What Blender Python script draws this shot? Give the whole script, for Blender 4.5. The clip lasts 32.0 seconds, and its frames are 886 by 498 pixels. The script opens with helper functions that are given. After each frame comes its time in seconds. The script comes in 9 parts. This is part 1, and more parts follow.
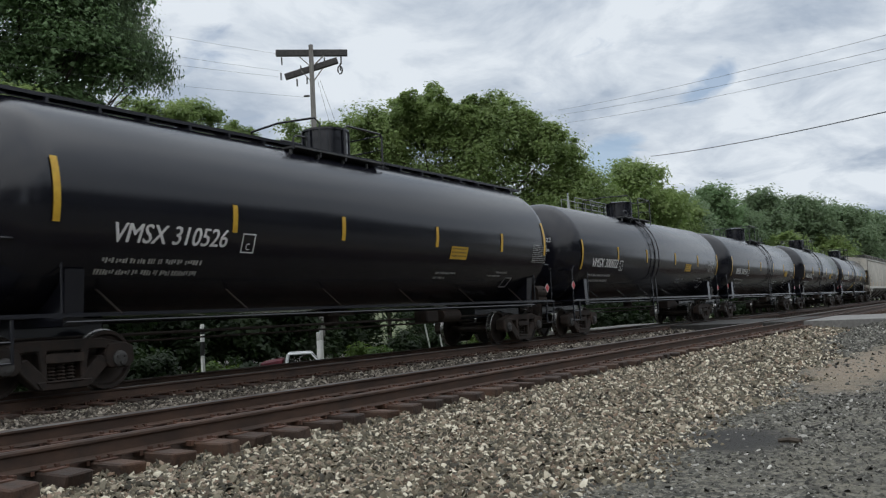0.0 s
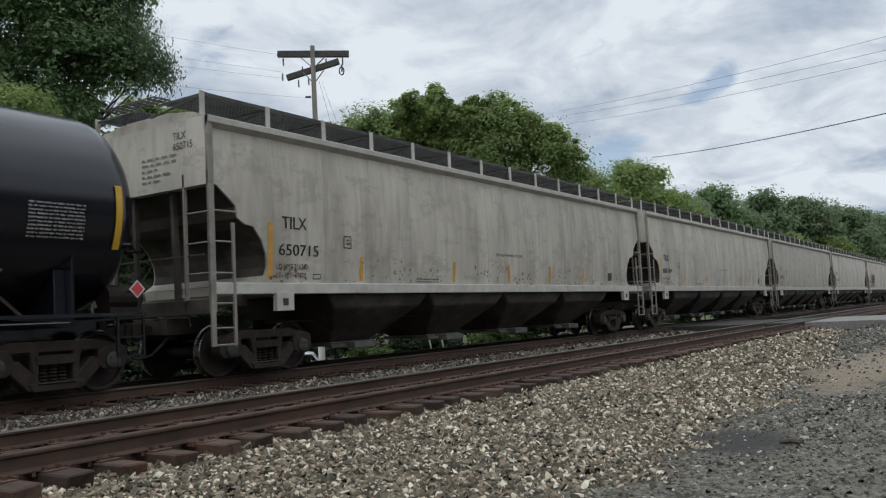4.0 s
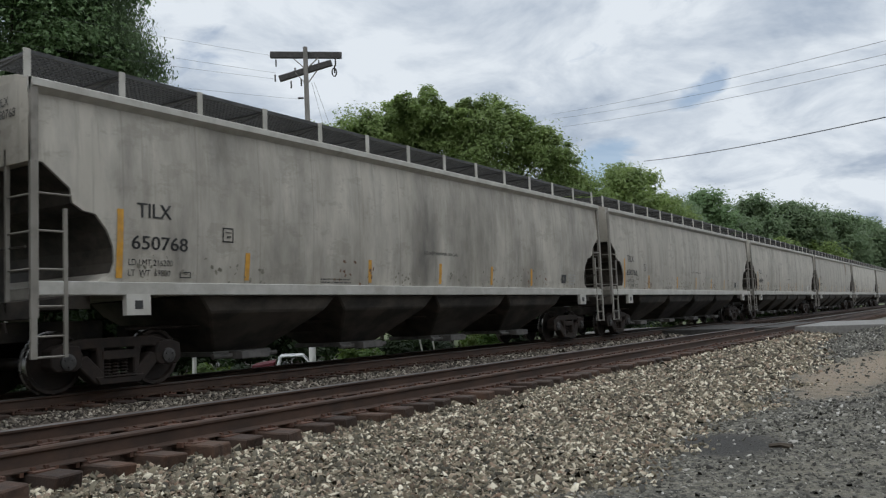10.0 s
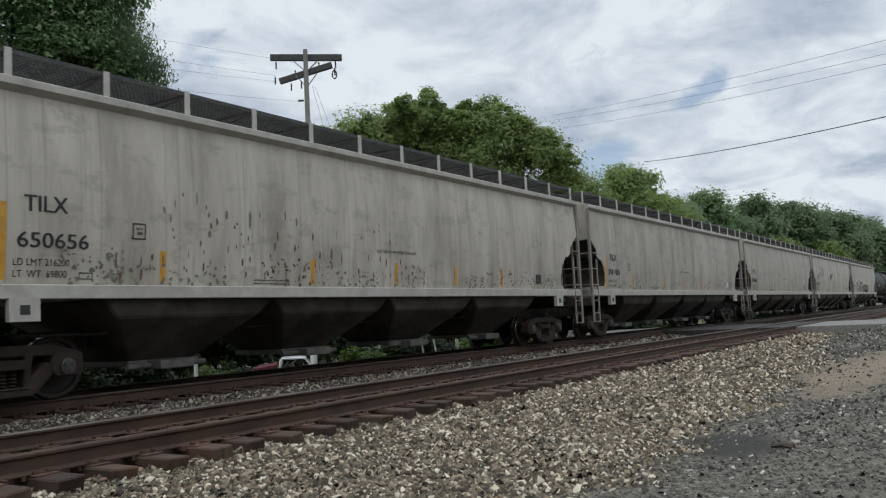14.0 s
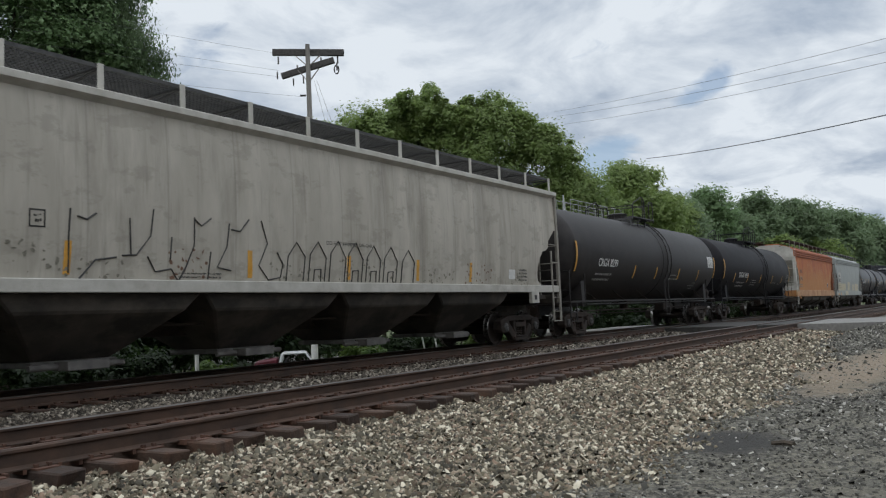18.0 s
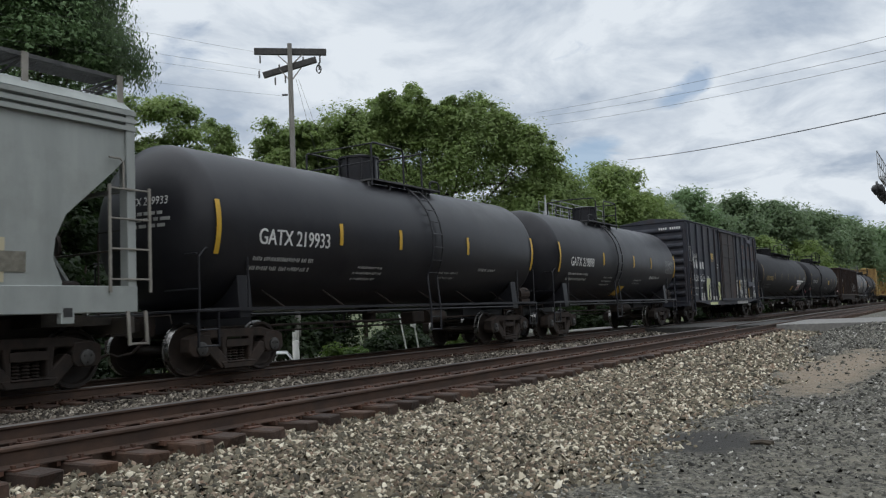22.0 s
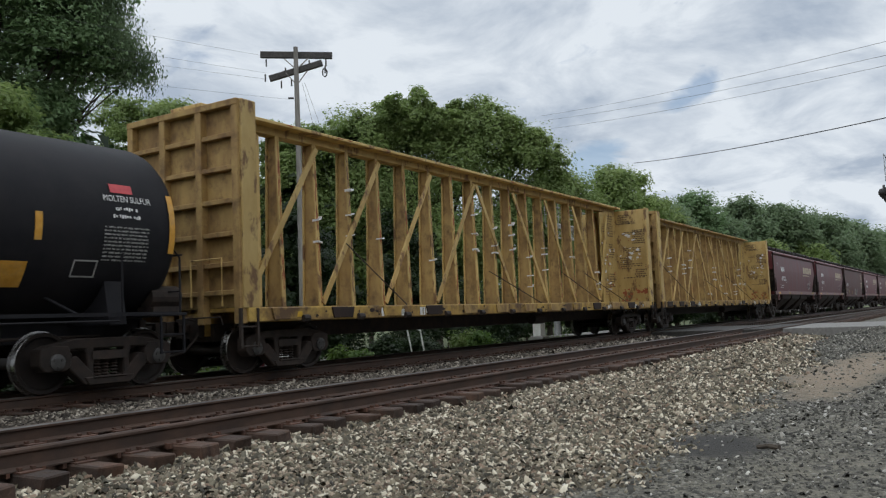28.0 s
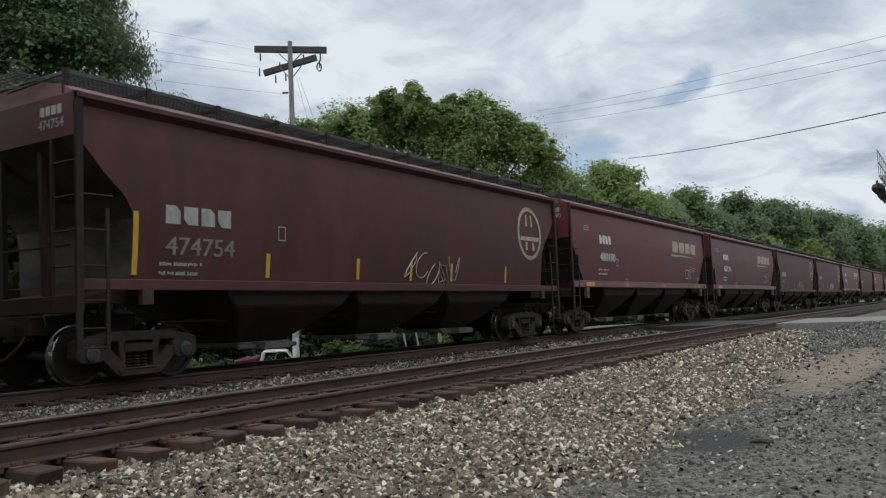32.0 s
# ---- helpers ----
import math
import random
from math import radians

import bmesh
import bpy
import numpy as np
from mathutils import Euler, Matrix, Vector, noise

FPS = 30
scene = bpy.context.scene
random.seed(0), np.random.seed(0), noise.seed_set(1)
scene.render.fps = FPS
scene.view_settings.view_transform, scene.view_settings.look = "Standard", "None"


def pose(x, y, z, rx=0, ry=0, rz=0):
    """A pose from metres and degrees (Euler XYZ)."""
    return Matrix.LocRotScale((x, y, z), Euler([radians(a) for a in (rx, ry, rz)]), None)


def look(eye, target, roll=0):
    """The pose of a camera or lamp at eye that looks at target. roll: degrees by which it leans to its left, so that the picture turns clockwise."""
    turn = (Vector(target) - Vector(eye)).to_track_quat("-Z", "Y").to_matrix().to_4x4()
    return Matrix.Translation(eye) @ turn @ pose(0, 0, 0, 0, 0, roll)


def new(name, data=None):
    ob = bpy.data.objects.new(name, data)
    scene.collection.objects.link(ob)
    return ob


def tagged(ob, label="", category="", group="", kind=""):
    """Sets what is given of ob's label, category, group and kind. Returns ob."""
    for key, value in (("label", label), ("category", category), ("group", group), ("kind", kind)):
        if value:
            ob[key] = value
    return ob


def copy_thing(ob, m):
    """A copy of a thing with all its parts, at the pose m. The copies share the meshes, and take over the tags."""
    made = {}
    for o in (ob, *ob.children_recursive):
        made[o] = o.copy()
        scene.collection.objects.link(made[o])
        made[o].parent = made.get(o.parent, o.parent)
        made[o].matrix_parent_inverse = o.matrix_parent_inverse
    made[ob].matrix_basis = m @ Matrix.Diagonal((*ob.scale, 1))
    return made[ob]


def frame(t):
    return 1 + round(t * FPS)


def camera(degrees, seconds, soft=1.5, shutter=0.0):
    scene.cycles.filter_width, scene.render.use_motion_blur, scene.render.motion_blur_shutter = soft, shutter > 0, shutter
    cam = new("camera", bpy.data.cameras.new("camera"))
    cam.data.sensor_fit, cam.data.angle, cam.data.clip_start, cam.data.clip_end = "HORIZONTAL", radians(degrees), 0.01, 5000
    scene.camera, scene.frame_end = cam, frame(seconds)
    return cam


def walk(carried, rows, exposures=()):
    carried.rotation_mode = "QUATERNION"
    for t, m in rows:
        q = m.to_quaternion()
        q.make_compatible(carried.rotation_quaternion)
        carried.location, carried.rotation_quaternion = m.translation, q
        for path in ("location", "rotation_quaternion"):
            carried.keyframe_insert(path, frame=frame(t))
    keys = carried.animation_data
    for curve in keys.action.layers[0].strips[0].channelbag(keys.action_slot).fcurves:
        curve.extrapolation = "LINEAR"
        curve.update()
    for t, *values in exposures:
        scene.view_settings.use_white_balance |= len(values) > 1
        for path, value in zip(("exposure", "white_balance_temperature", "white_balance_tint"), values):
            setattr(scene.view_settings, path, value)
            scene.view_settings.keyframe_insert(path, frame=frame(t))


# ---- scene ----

# World: x runs along the tracks, y away from the camera, z up from the top of the rails.
EYE = (0.0, 0.0, 0.878)
T1, T2 = 7.167, 12.395            # centre lines of the two tracks
GAUGE = 0.7525                    # half the distance between rail centres
SPEED = 21.263                    # train, metres a second

cam = camera(55.78, 32.0, soft=1.2, shutter=0.03)
# seconds, heading from +y towards +x, tilt up, roll: a phone held in one place
AIM = [
    (0, 56.694, 4.509, -2.871), (0.5, 57.032, 4.662, -2.632), (1, 57.123, 4.661, -2.612), (1.5, 57.093, 4.574, -2.710),
    (2, 57.052, 4.539, -2.829), (2.5, 56.820, 4.618, -2.835), (3, 56.859, 4.460, -2.834), (3.5, 56.735, 4.405, -2.877),
    (5.5, 56.170, 5.276, -2.653), (6, 56.501, 5.091, -2.451), (6.5, 56.482, 4.798, -2.485), (7, 56.232, 4.687, -2.511),
    (7.5, 56.415, 4.669, -2.626), (8, 56.707, 4.557, -2.630), (8.5, 56.872, 4.530, -2.543), (9, 56.897, 4.605, -2.660),
    (9.5, 57.006, 4.711, -2.530), (10, 57.185, 4.704, -2.488), (10.5, 57.060, 4.363, -2.702), (11, 56.917, 4.090, -2.747),
    (11.5, 56.867, 4.151, -2.662), (12, 56.919, 4.518, -2.528), (12.5, 57.106, 4.828, -2.624), (13, 57.347, 5.000, -2.618),
    (13.5, 57.195, 4.870, -2.714), (14, 57.126, 4.822, -2.769), (14.5, 57.180, 4.952, -2.546), (16.5, 57.047, 4.505, -2.508),
    (17, 56.863, 4.514, -2.438), (17.5, 56.931, 4.538, -2.380), (18, 57.022, 4.536, -2.474), (18.5, 56.947, 4.509, -2.569),
    (19, 56.824, 4.497, -2.635), (19.5, 56.863, 4.481, -2.674), (20, 57.218, 4.615, -2.580), (20.5, 57.908, 4.738, -2.346),
    (21, 58.210, 4.621, -2.422), (21.5, 58.281, 4.546, -2.410), (22, 58.252, 4.503, -2.430), (22.5, 58.154, 4.506, -2.457),
    (23, 57.958, 4.609, -2.484), (23.5, 57.724, 4.678, -2.464), (24, 57.699, 4.708, -2.462), (24.5, 57.862, 4.554, -2.465),
    (25, 57.981, 4.577, -2.519), (25.5, 57.928, 4.572, -2.572), (27.5, 57.894, 4.750, -2.284), (28, 57.879, 4.737, -2.334),
    (28.5, 57.831, 4.732, -2.394), (29, 57.752, 4.701, -2.425), (29.5, 57.809, 4.648, -2.341), (30, 57.889, 4.561, -2.359),
    (30.5, 58.130, 4.481, -2.304), (31, 58.205, 4.495, -2.242), (31.5, 58.102, 4.371, -2.232), (32, 58.240, 4.384, -2.322),
]


def aim(h, p, r):
    h, p = radians(h), radians(p)
    d = Vector((math.sin(h) * math.cos(p), math.cos(h) * math.cos(p), math.sin(p)))
    return look(EYE, Vector(EYE) + d * 10, r)


walk(cam, [(t, aim(h, p, r)) for t, h, p, r in AIM])

# ---------------------------------------------------------------- light
world = bpy.data.worlds.new("sky")
scene.world = world
world.use_nodes = True
wn, wl = world.node_tree.nodes, world.node_tree.links
wn.clear()
SUN_EL, SUN_AZ = radians(58), radians(-105)


def wnode(kind, **inputs):
    n = wn.new(kind)
    for k, v in inputs.items():
        n.inputs[k].default_value = v
    return n


sky = wn.new("ShaderNodeTexSky")
sky.sky_type, sky.sun_disc = "NISHITA", False
sky.sun_elevation, sky.sun_rotation = SUN_EL, SUN_AZ
coord = wn.new("ShaderNodeTexCoord")
sep = wn.new("ShaderNodeSeparateXYZ")
wl.new(coord.outputs["Generated"], sep.inputs[0])
rise = wn.new("ShaderNodeMath"); rise.operation = "ADD"; rise.inputs[1].default_value = 0.22
clampz = wn.new("ShaderNodeMath"); clampz.operation = "MAXIMUM"; clampz.inputs[1].default_value = 0.0
wl.new(sep.outputs["Z"], clampz.inputs[0]); wl.new(clampz.outputs[0], rise.inputs[0])
du = wn.new("ShaderNodeMath"); du.operation = "DIVIDE"
dv = wn.new("ShaderNodeMath"); dv.operation = "DIVIDE"
wl.new(sep.outputs["X"], du.inputs[0]); wl.new(rise.outputs[0], du.inputs[1])
wl.new(sep.outputs["Y"], dv.inputs[0]); wl.new(rise.outputs[0], dv.inputs[1])
plane = wn.new("ShaderNodeCombineXYZ")
wl.new(du.outputs[0], plane.inputs[0]); wl.new(dv.outputs[0], plane.inputs[1])
big = wnode("ShaderNodeTexNoise", Scale=1.55, Detail=7.0, Roughness=0.58, Distortion=0.25)
wl.new(plane.outputs[0], big.inputs["Vector"])
cover = wn.new("ShaderNodeValToRGB")
cover.color_ramp.elements[0].position, cover.color_ramp.elements[0].color = 0.375, (0.3, 0.3, 0.3, 1)
cover.color_ramp.elements[1].position, cover.color_ramp.elements[1].color = 0.47, (1, 1, 1, 1)
# the cloud sheet breaks open in a few places: direction, radius, depth of the gap
GAPS = (((0.939, 0.232, 0.253), 0.03, 0.17), ((0.934, 0.252, 0.240), 0.034, 0.14), ((0.928, 0.272, 0.226), 0.03, 0.11), ((0.921, 0.346, 0.181), 0.05, 0.17), ((0.910, 0.377, 0.171), 0.045, 0.17), ((0.632, 0.708, 0.314), 0.06, 0.10),
        ((0.923, 0.243, 0.30), 0.05, 0.07), ((-0.3, 0.5, 0.6), 0.3, 0.2), ((0.2, -0.6, 0.6), 0.3, 0.2), ((-0.8, -0.3, 0.4), 0.25, 0.2))
wisp = wnode("ShaderNodeTexNoise", Scale=9.0, Detail=6.0, Roughness=0.6, Distortion=0.6)
wl.new(plane.outputs[0], wisp.inputs["Vector"])
ragged = wn.new("ShaderNodeMath"); ragged.operation = "MULTIPLY_ADD"; ragged.inputs[1].default_value = 0.26
wl.new(wisp.outputs["Fac"], ragged.inputs[0])
calm = wn.new("ShaderNodeMapRange")
calm.inputs["From Min"].default_value, calm.inputs["From Max"].default_value = 0.25, 0.75
calm.inputs["To Min"].default_value, calm.inputs["To Max"].default_value = 0.30, 0.50
wl.new(big.outputs["Fac"], calm.inputs["Value"]); wl.new(calm.outputs[0], ragged.inputs[2])
closed = ragged.outputs[0]
for way, size, depth in GAPS:
    near = wn.new("ShaderNodeVectorMath"); near.operation = "DISTANCE"; near.inputs[1].default_value = way
    wl.new(coord.outputs["Generated"], near.inputs[0])
    dip = wn.new("ShaderNodeMapRange"); dip.interpolation_type = "SMOOTHSTEP"
    dip.inputs["From Min"].default_value, dip.inputs["From Max"].default_value = size, 0.0
    dip.inputs["To Max"].default_value = depth
    wl.new(near.outputs["Value"], dip.inputs["Value"])
    less = wn.new("ShaderNodeMath"); less.operation = "SUBTRACT"
    wl.new(closed, less.inputs[0]); wl.new(dip.outputs[0], less.inputs[1])
    closed = less.outputs[0]
wl.new(closed, cover.inputs[0])
fine = wnode("ShaderNodeTexNoise", Scale=3.1, Detail=9.0, Roughness=0.58, Distortion=0.35)
shift = wn.new("ShaderNodeVectorMath"); shift.operation = "ADD"; shift.inputs[1].default_value = (7.3, 2.1, 4.0)
wl.new(plane.outputs[0], shift.inputs[0]); wl.new(shift.outputs[0], fine.inputs["Vector"])
body = wn.new("ShaderNodeValToRGB")
body.color_ramp.elements[0].position, body.color_ramp.elements[0].color = 0.34, (0.45, 0.53, 0.645, 1)
body.color_ramp.elements[1].position, body.color_ramp.elements[1].color = 0.58, (0.835, 0.9, 0.97, 1)
wl.new(fine.outputs["Fac"], body.inputs[0])
clear_sky = wnode("ShaderNodeBackground", Strength=0.11)
wl.new(sky.outputs[0], clear_sky.inputs["Color"])
cloud = wnode("ShaderNodeBackground", Strength=0.9)
# an overcast sky is brightest overhead
zenith = wn.new("ShaderNodeMapRange"); zenith.interpolation_type = "SMOOTHSTEP"
zenith.inputs["From Min"].default_value, zenith.inputs["From Max"].default_value = 0.36, 0.95
zenith.inputs["To Min"].default_value, zenith.inputs["To Max"].default_value = 0.9, 1.6
wl.new(sep.outputs["Z"], zenith.inputs["Value"]); wl.new(zenith.outputs[0], cloud.inputs["Strength"])
wl.new(body.outputs[0], cloud.inputs["Color"])
mixsky = wn.new("ShaderNodeMixShader")
wl.new(cover.outputs[0], mixsky.inputs[0]); wl.new(clear_sky.outputs[0], mixsky.inputs[1]); wl.new(cloud.outputs[0], mixsky.inputs[2])
wout = wn.new("ShaderNodeOutputWorld")
wl.new(mixsky.outputs[0], wout.inputs["Surface"])

sun = new("sun", bpy.data.lights.new("sun", "SUN"))
sun.data.energy, sun.data.angle, sun.data.color = 0.9, radians(120), (1.0, 0.95, 0.88)
sun.matrix_world = look((0, 0, 60), Vector((0, 0, 60)) - Vector((math.sin(SUN_AZ) * math.cos(SUN_EL), math.cos(SUN_AZ) * math.cos(SUN_EL), math.sin(SUN_EL))))

# ---------------------------------------------------------------- materials


def nodes_of(name):
    m = bpy.data.materials.new(name)
    m.use_nodes = True
    return m, m.node_tree.nodes, m.node_tree.links, m.node_tree.nodes["Principled BSDF"]


def surf(name, c1, c2, rough=0.6, metal=0.0, scale=2.0, stretch=(1, 1, 1), lo=0.35, hi=0.65, dirt=None, dirt_amt=0.5, dirt_scale=0.7,
         dirt_stretch=(1, 1, 1), dirt_lo=0.5, dirt_hi=0.75, fade=None, bump=0.15, bump_scale=40.0, vary=0.0, rough_var=0.12, seam=0.0, spec=0.5, island=None, scuff=None):
    """Two-scale paint, rust, stone: grain between c1 and c2, patches of dirt, fine relief, and a shift for each object."""
    m, n, l, b = nodes_of(name)
    tc, info = n.new("ShaderNodeTexCoord"), n.new("ShaderNodeObjectInfo")
    off = n.new("ShaderNodeVectorMath"); off.operation = "MULTIPLY_ADD"
    off.inputs[1].default_value = (37.0, 11.0, 5.0)
    if island:
        geo = n.new("ShaderNodeNewGeometry")
    l.new(info.outputs["Random"], off.inputs[0])
    l.new(tc.outputs["Object"], off.inputs[2])

    def noise_at(sc, st, detail=5.0, rg=0.6):
        mp = n.new("ShaderNodeMapping"); mp.inputs["Scale"].default_value = st
        l.new(off.outputs[0], mp.inputs[0])
        t = n.new("ShaderNodeTexNoise")
        t.inputs["Scale"].default_value, t.inputs["Detail"].default_value, t.inputs["Roughness"].default_value = sc, detail, rg
        l.new(mp.outputs[0], t.inputs["Vector"])
        return t.outputs["Fac"]

    def ramp(fac, a, z):
        r = n.new("ShaderNodeMapRange")
        r.inputs["From Min"].default_value, r.inputs["From Max"].default_value = a, z
        l.new(fac, r.inputs["Value"])
        return r.outputs[0]

    def mix(fac, a, z):
        x = n.new("ShaderNodeMix"); x.data_type = "RGBA"
        if isinstance(fac, float):
            x.inputs[0].default_value = fac
        else:
            l.new(fac, x.inputs[0])
        for i, v in ((6, a), (7, z)):
            if isinstance(v, tuple):
                x.inputs[i].default_value = (*v, 1)
            else:
                l.new(v, x.inputs[i])
        return x.outputs[2]

    grain = noise_at(scale, stretch)
    col = mix(ramp(grain, lo, hi), c1, c2)
    if island:
        rp = n.new("ShaderNodeValToRGB"); rp.color_ramp.interpolation = "LINEAR"
        while len(rp.color_ramp.elements) < len(island):
            rp.color_ramp.elements.new(0.5)
        for e, (at, tint) in zip(rp.color_ramp.elements, island):
            e.position = at
        for e, (at, tint) in zip(rp.color_ramp.elements, island):
            e.color = (*tint, 1)
        l.new(geo.outputs["Random Per Island"], rp.inputs[0])
        col = rp.outputs[0]
    if dirt:
        d = ramp(noise_at(dirt_scale, dirt_stretch, 6.0, 0.65), dirt_lo, dirt_hi)
        k = n.new("ShaderNodeMath"); k.operation = "MULTIPLY"; k.inputs[1].default_value = dirt_amt
        l.new(d, k.inputs[0])
        if fade:
            # rust has run down from the roof and thins out below
            fz = n.new("ShaderNodeSeparateXYZ"); l.new(tc.outputs["Object"], fz.inputs[0])
            wob = n.new("ShaderNodeMath"); wob.operation = "MULTIPLY_ADD"; wob.inputs[1].default_value = 1.6
            l.new(noise_at(0.8, (1, 1, 0.5)), wob.inputs[0]); l.new(fz.outputs[2], wob.inputs[2])
            k2 = n.new("ShaderNodeMath"); k2.operation = "MULTIPLY"; k2.inputs[1].default_value = dirt_amt
            l.new(ramp(wob.outputs[0], fade[0] + 0.8, fade[1] + 0.8), k2.inputs[0])
            col = mix(k2.outputs[0], col, dirt)
        else:
            col = mix(k.outputs[0], col, dirt)
    if scuff:
        # rubbed blotches with hard edges, and thin runs of grime
        k = n.new("ShaderNodeMath"); k.operation = "MULTIPLY"; k.inputs[1].default_value = 0.34
        l.new(ramp(noise_at(1.7, (0.8, 1, 1.5), 8.0, 0.7), 0.54, 0.60), k.inputs[0])
        col = mix(k.outputs[0], col, scuff)
        k = n.new("ShaderNodeMath"); k.operation = "MULTIPLY"; k.inputs[1].default_value = 0.4
        l.new(ramp(noise_at(5.0, (1.6, 1, 0.09), 3.0), 0.56, 0.70), k.inputs[0])
        col = mix(k.outputs[0], col, scuff)
    if seam:
        sx = n.new("ShaderNodeSeparateXYZ"); l.new(tc.outputs["Object"], sx.inputs[0])
        w = n.new("ShaderNodeMath"); w.operation = "PINGPONG"; w.inputs[1].default_value = seam / 2
        l.new(sx.outputs[0], w.inputs[0])
        line = ramp(w.outputs[0], 0.022, 0.006)
        k = n.new("ShaderNodeMath"); k.operation = "MULTIPLY"; k.inputs[1].default_value = 0.3
        l.new(line, k.inputs[0])
        col = mix(k.outputs[0], col, tuple(v * 0.45 for v in c1))
        pillow = ramp(w.outputs[0], 0.0, 0.3)
    if vary:
        hsv = n.new("ShaderNodeHueSaturation")
        r = n.new("ShaderNodeMapRange")
        r.inputs["To Min"].default_value, r.inputs["To Max"].default_value = 1 - vary, 1 + vary
        l.new(info.outputs["Random"], r.inputs["Value"]); l.new(r.outputs[0], hsv.inputs["Value"])
        l.new(col, hsv.inputs["Color"]); col = hsv.outputs[0]
    l.new(col, b.inputs["Base Color"])
    rr = n.new("ShaderNodeMapRange")
    rr.inputs["To Min"].default_value, rr.inputs["To Max"].default_value = max(rough - rough_var, 0.05), min(rough + rough_var, 1)
    l.new(grain, rr.inputs["Value"]); l.new(rr.outputs[0], b.inputs["Roughness"])
    b.inputs["Metallic"].default_value = metal
    b.inputs["Specular IOR Level"].default_value = spec
    if bump:
        bp = n.new("ShaderNodeBump"); bp.inputs["Strength"].default_value, bp.inputs["Distance"].default_value = bump, 0.02
        l.new(noise_at(bump_scale, (1, 1, 1), 4.0), bp.inputs["Height"]); l.new(bp.outputs[0], b.inputs["Normal"])
        if seam:
            pil = n.new("ShaderNodeBump"); pil.inputs["Strength"].default_value, pil.inputs["Distance"].default_value = 0.5, 0.035
            l.new(pillow, pil.inputs["Height"]); l.new(pil.outputs[0], bp.inputs["Normal"])
    return m


def leafy(name, c1, c2, c3):
    """Leaves: colour by leaf and by branch, half of the light goes through."""
    m, n, l, b = nodes_of(name)
    geo, tc = n.new("ShaderNodeNewGeometry"), n.new("ShaderNodeTexCoord")
    ns = n.new("ShaderNodeTexNoise"); ns.inputs["Scale"].default_value = 0.45; ns.inputs["Detail"].default_value = 3
    l.new(tc.outputs["Object"], ns.inputs["Vector"])
    a = n.new("ShaderNodeMix"); a.data_type = "RGBA"; a.inputs[6].default_value, a.inputs[7].default_value = (*c1, 1), (*c2, 1)
    narrow = n.new("ShaderNodeMapRange"); narrow.inputs["To Min"].default_value, narrow.inputs["To Max"].default_value = 0.22, 0.72
    l.new(geo.outputs["Random Per Island"], narrow.inputs["Value"]); l.new(narrow.outputs[0], a.inputs[0])
    mr = n.new("ShaderNodeMapRange"); mr.inputs["From Min"].default_value, mr.inputs["From Max"].default_value = 0.42, 0.66
    l.new(ns.outputs["Fac"], mr.inputs["Value"])
    c = n.new("ShaderNodeMix"); c.data_type = "RGBA"; c.inputs[7].default_value = (*c3, 1)
    l.new(mr.outputs[0], c.inputs[0]); l.new(a.outputs[2], c.inputs[6])
    l.new(c.outputs[2], b.inputs["Base Color"])
    b.inputs["Roughness"].default_value = 0.55
    b.inputs["Specular IOR Level"].default_value = 0.45
    tr = n.new("ShaderNodeBsdfTranslucent"); l.new(c.outputs[2], tr.inputs["Color"])
    mx = n.new("ShaderNodeMixShader"); mx.inputs[0].default_value = 0.55
    l.new(b.outputs[0], mx.inputs[1]); l.new(tr.outputs[0], mx.inputs[2]); l.new(mx.outputs[0], n["Material Output"].inputs["Surface"])
    return m


M_BLACK = surf("black_gloss_paint", (0.00697, 0.007181, 0.01109), (0.009504, 0.009821, 0.01457), 0.2, scale=1.2, dirt=(0.01162, 0.01109, 0.01267), dirt_amt=0.2, dirt_scale=0.8, bump=0, rough_var=0.03, spec=0.5)
M_SATIN = surf("black_satin_paint", (0.0145, 0.0145, 0.01812), (0.0232, 0.0232, 0.02682), 0.40, scale=1.4, dirt=(0.0348, 0.0319, 0.03045), dirt_amt=0.35, dirt_scale=0.9, dirt_stretch=(1, 1, 0.4), bump=0.03, bump_scale=14, spec=0.3)
M_SOOT = surf("sooty_black_paint", (0.01418, 0.01418, 0.01688), (0.02228, 0.0216, 0.02363), 0.58, scale=1.8, dirt=(0.0297, 0.0243, 0.0216), dirt_amt=0.35, dirt_scale=1.1, dirt_stretch=(1, 1, 0.3), bump=0.04, bump_scale=20, spec=0.12)
M_WORN = surf("worn_grey_black_paint", (0.017, 0.015, 0.015), (0.036, 0.032, 0.031), 0.55, spec=0.3, scale=2.2, dirt=(0.011, 0.01, 0.0105), dirt_amt=0.55, dirt_scale=0.6, dirt_stretch=(1, 1, 0.25), bump=0.06)
M_TANKGREY = surf("dull_grey_tank_paint", (0.065, 0.065, 0.067), (0.11, 0.11, 0.112), 0.55, scale=2, dirt=(0.028, 0.025, 0.023), dirt_amt=0.7, dirt_scale=1, dirt_stretch=(1, 1, 0.25), spec=0.35)
M_HOPPER = surf("weathered_light_grey_paint", (0.42, 0.39, 0.33), (0.56, 0.525, 0.455), 0.62, scale=1.1, stretch=(1.2, 1, 0.3), dirt=(0.2, 0.18, 0.145), dirt_amt=0.6, dirt_scale=0.8, dirt_stretch=(1.6, 1, 0.35), dirt_lo=0.47, dirt_hi=0.7, bump=0.05, bump_scale=8, vary=0.09, seam=1.42, scuff=(0.24, 0.22, 0.18))
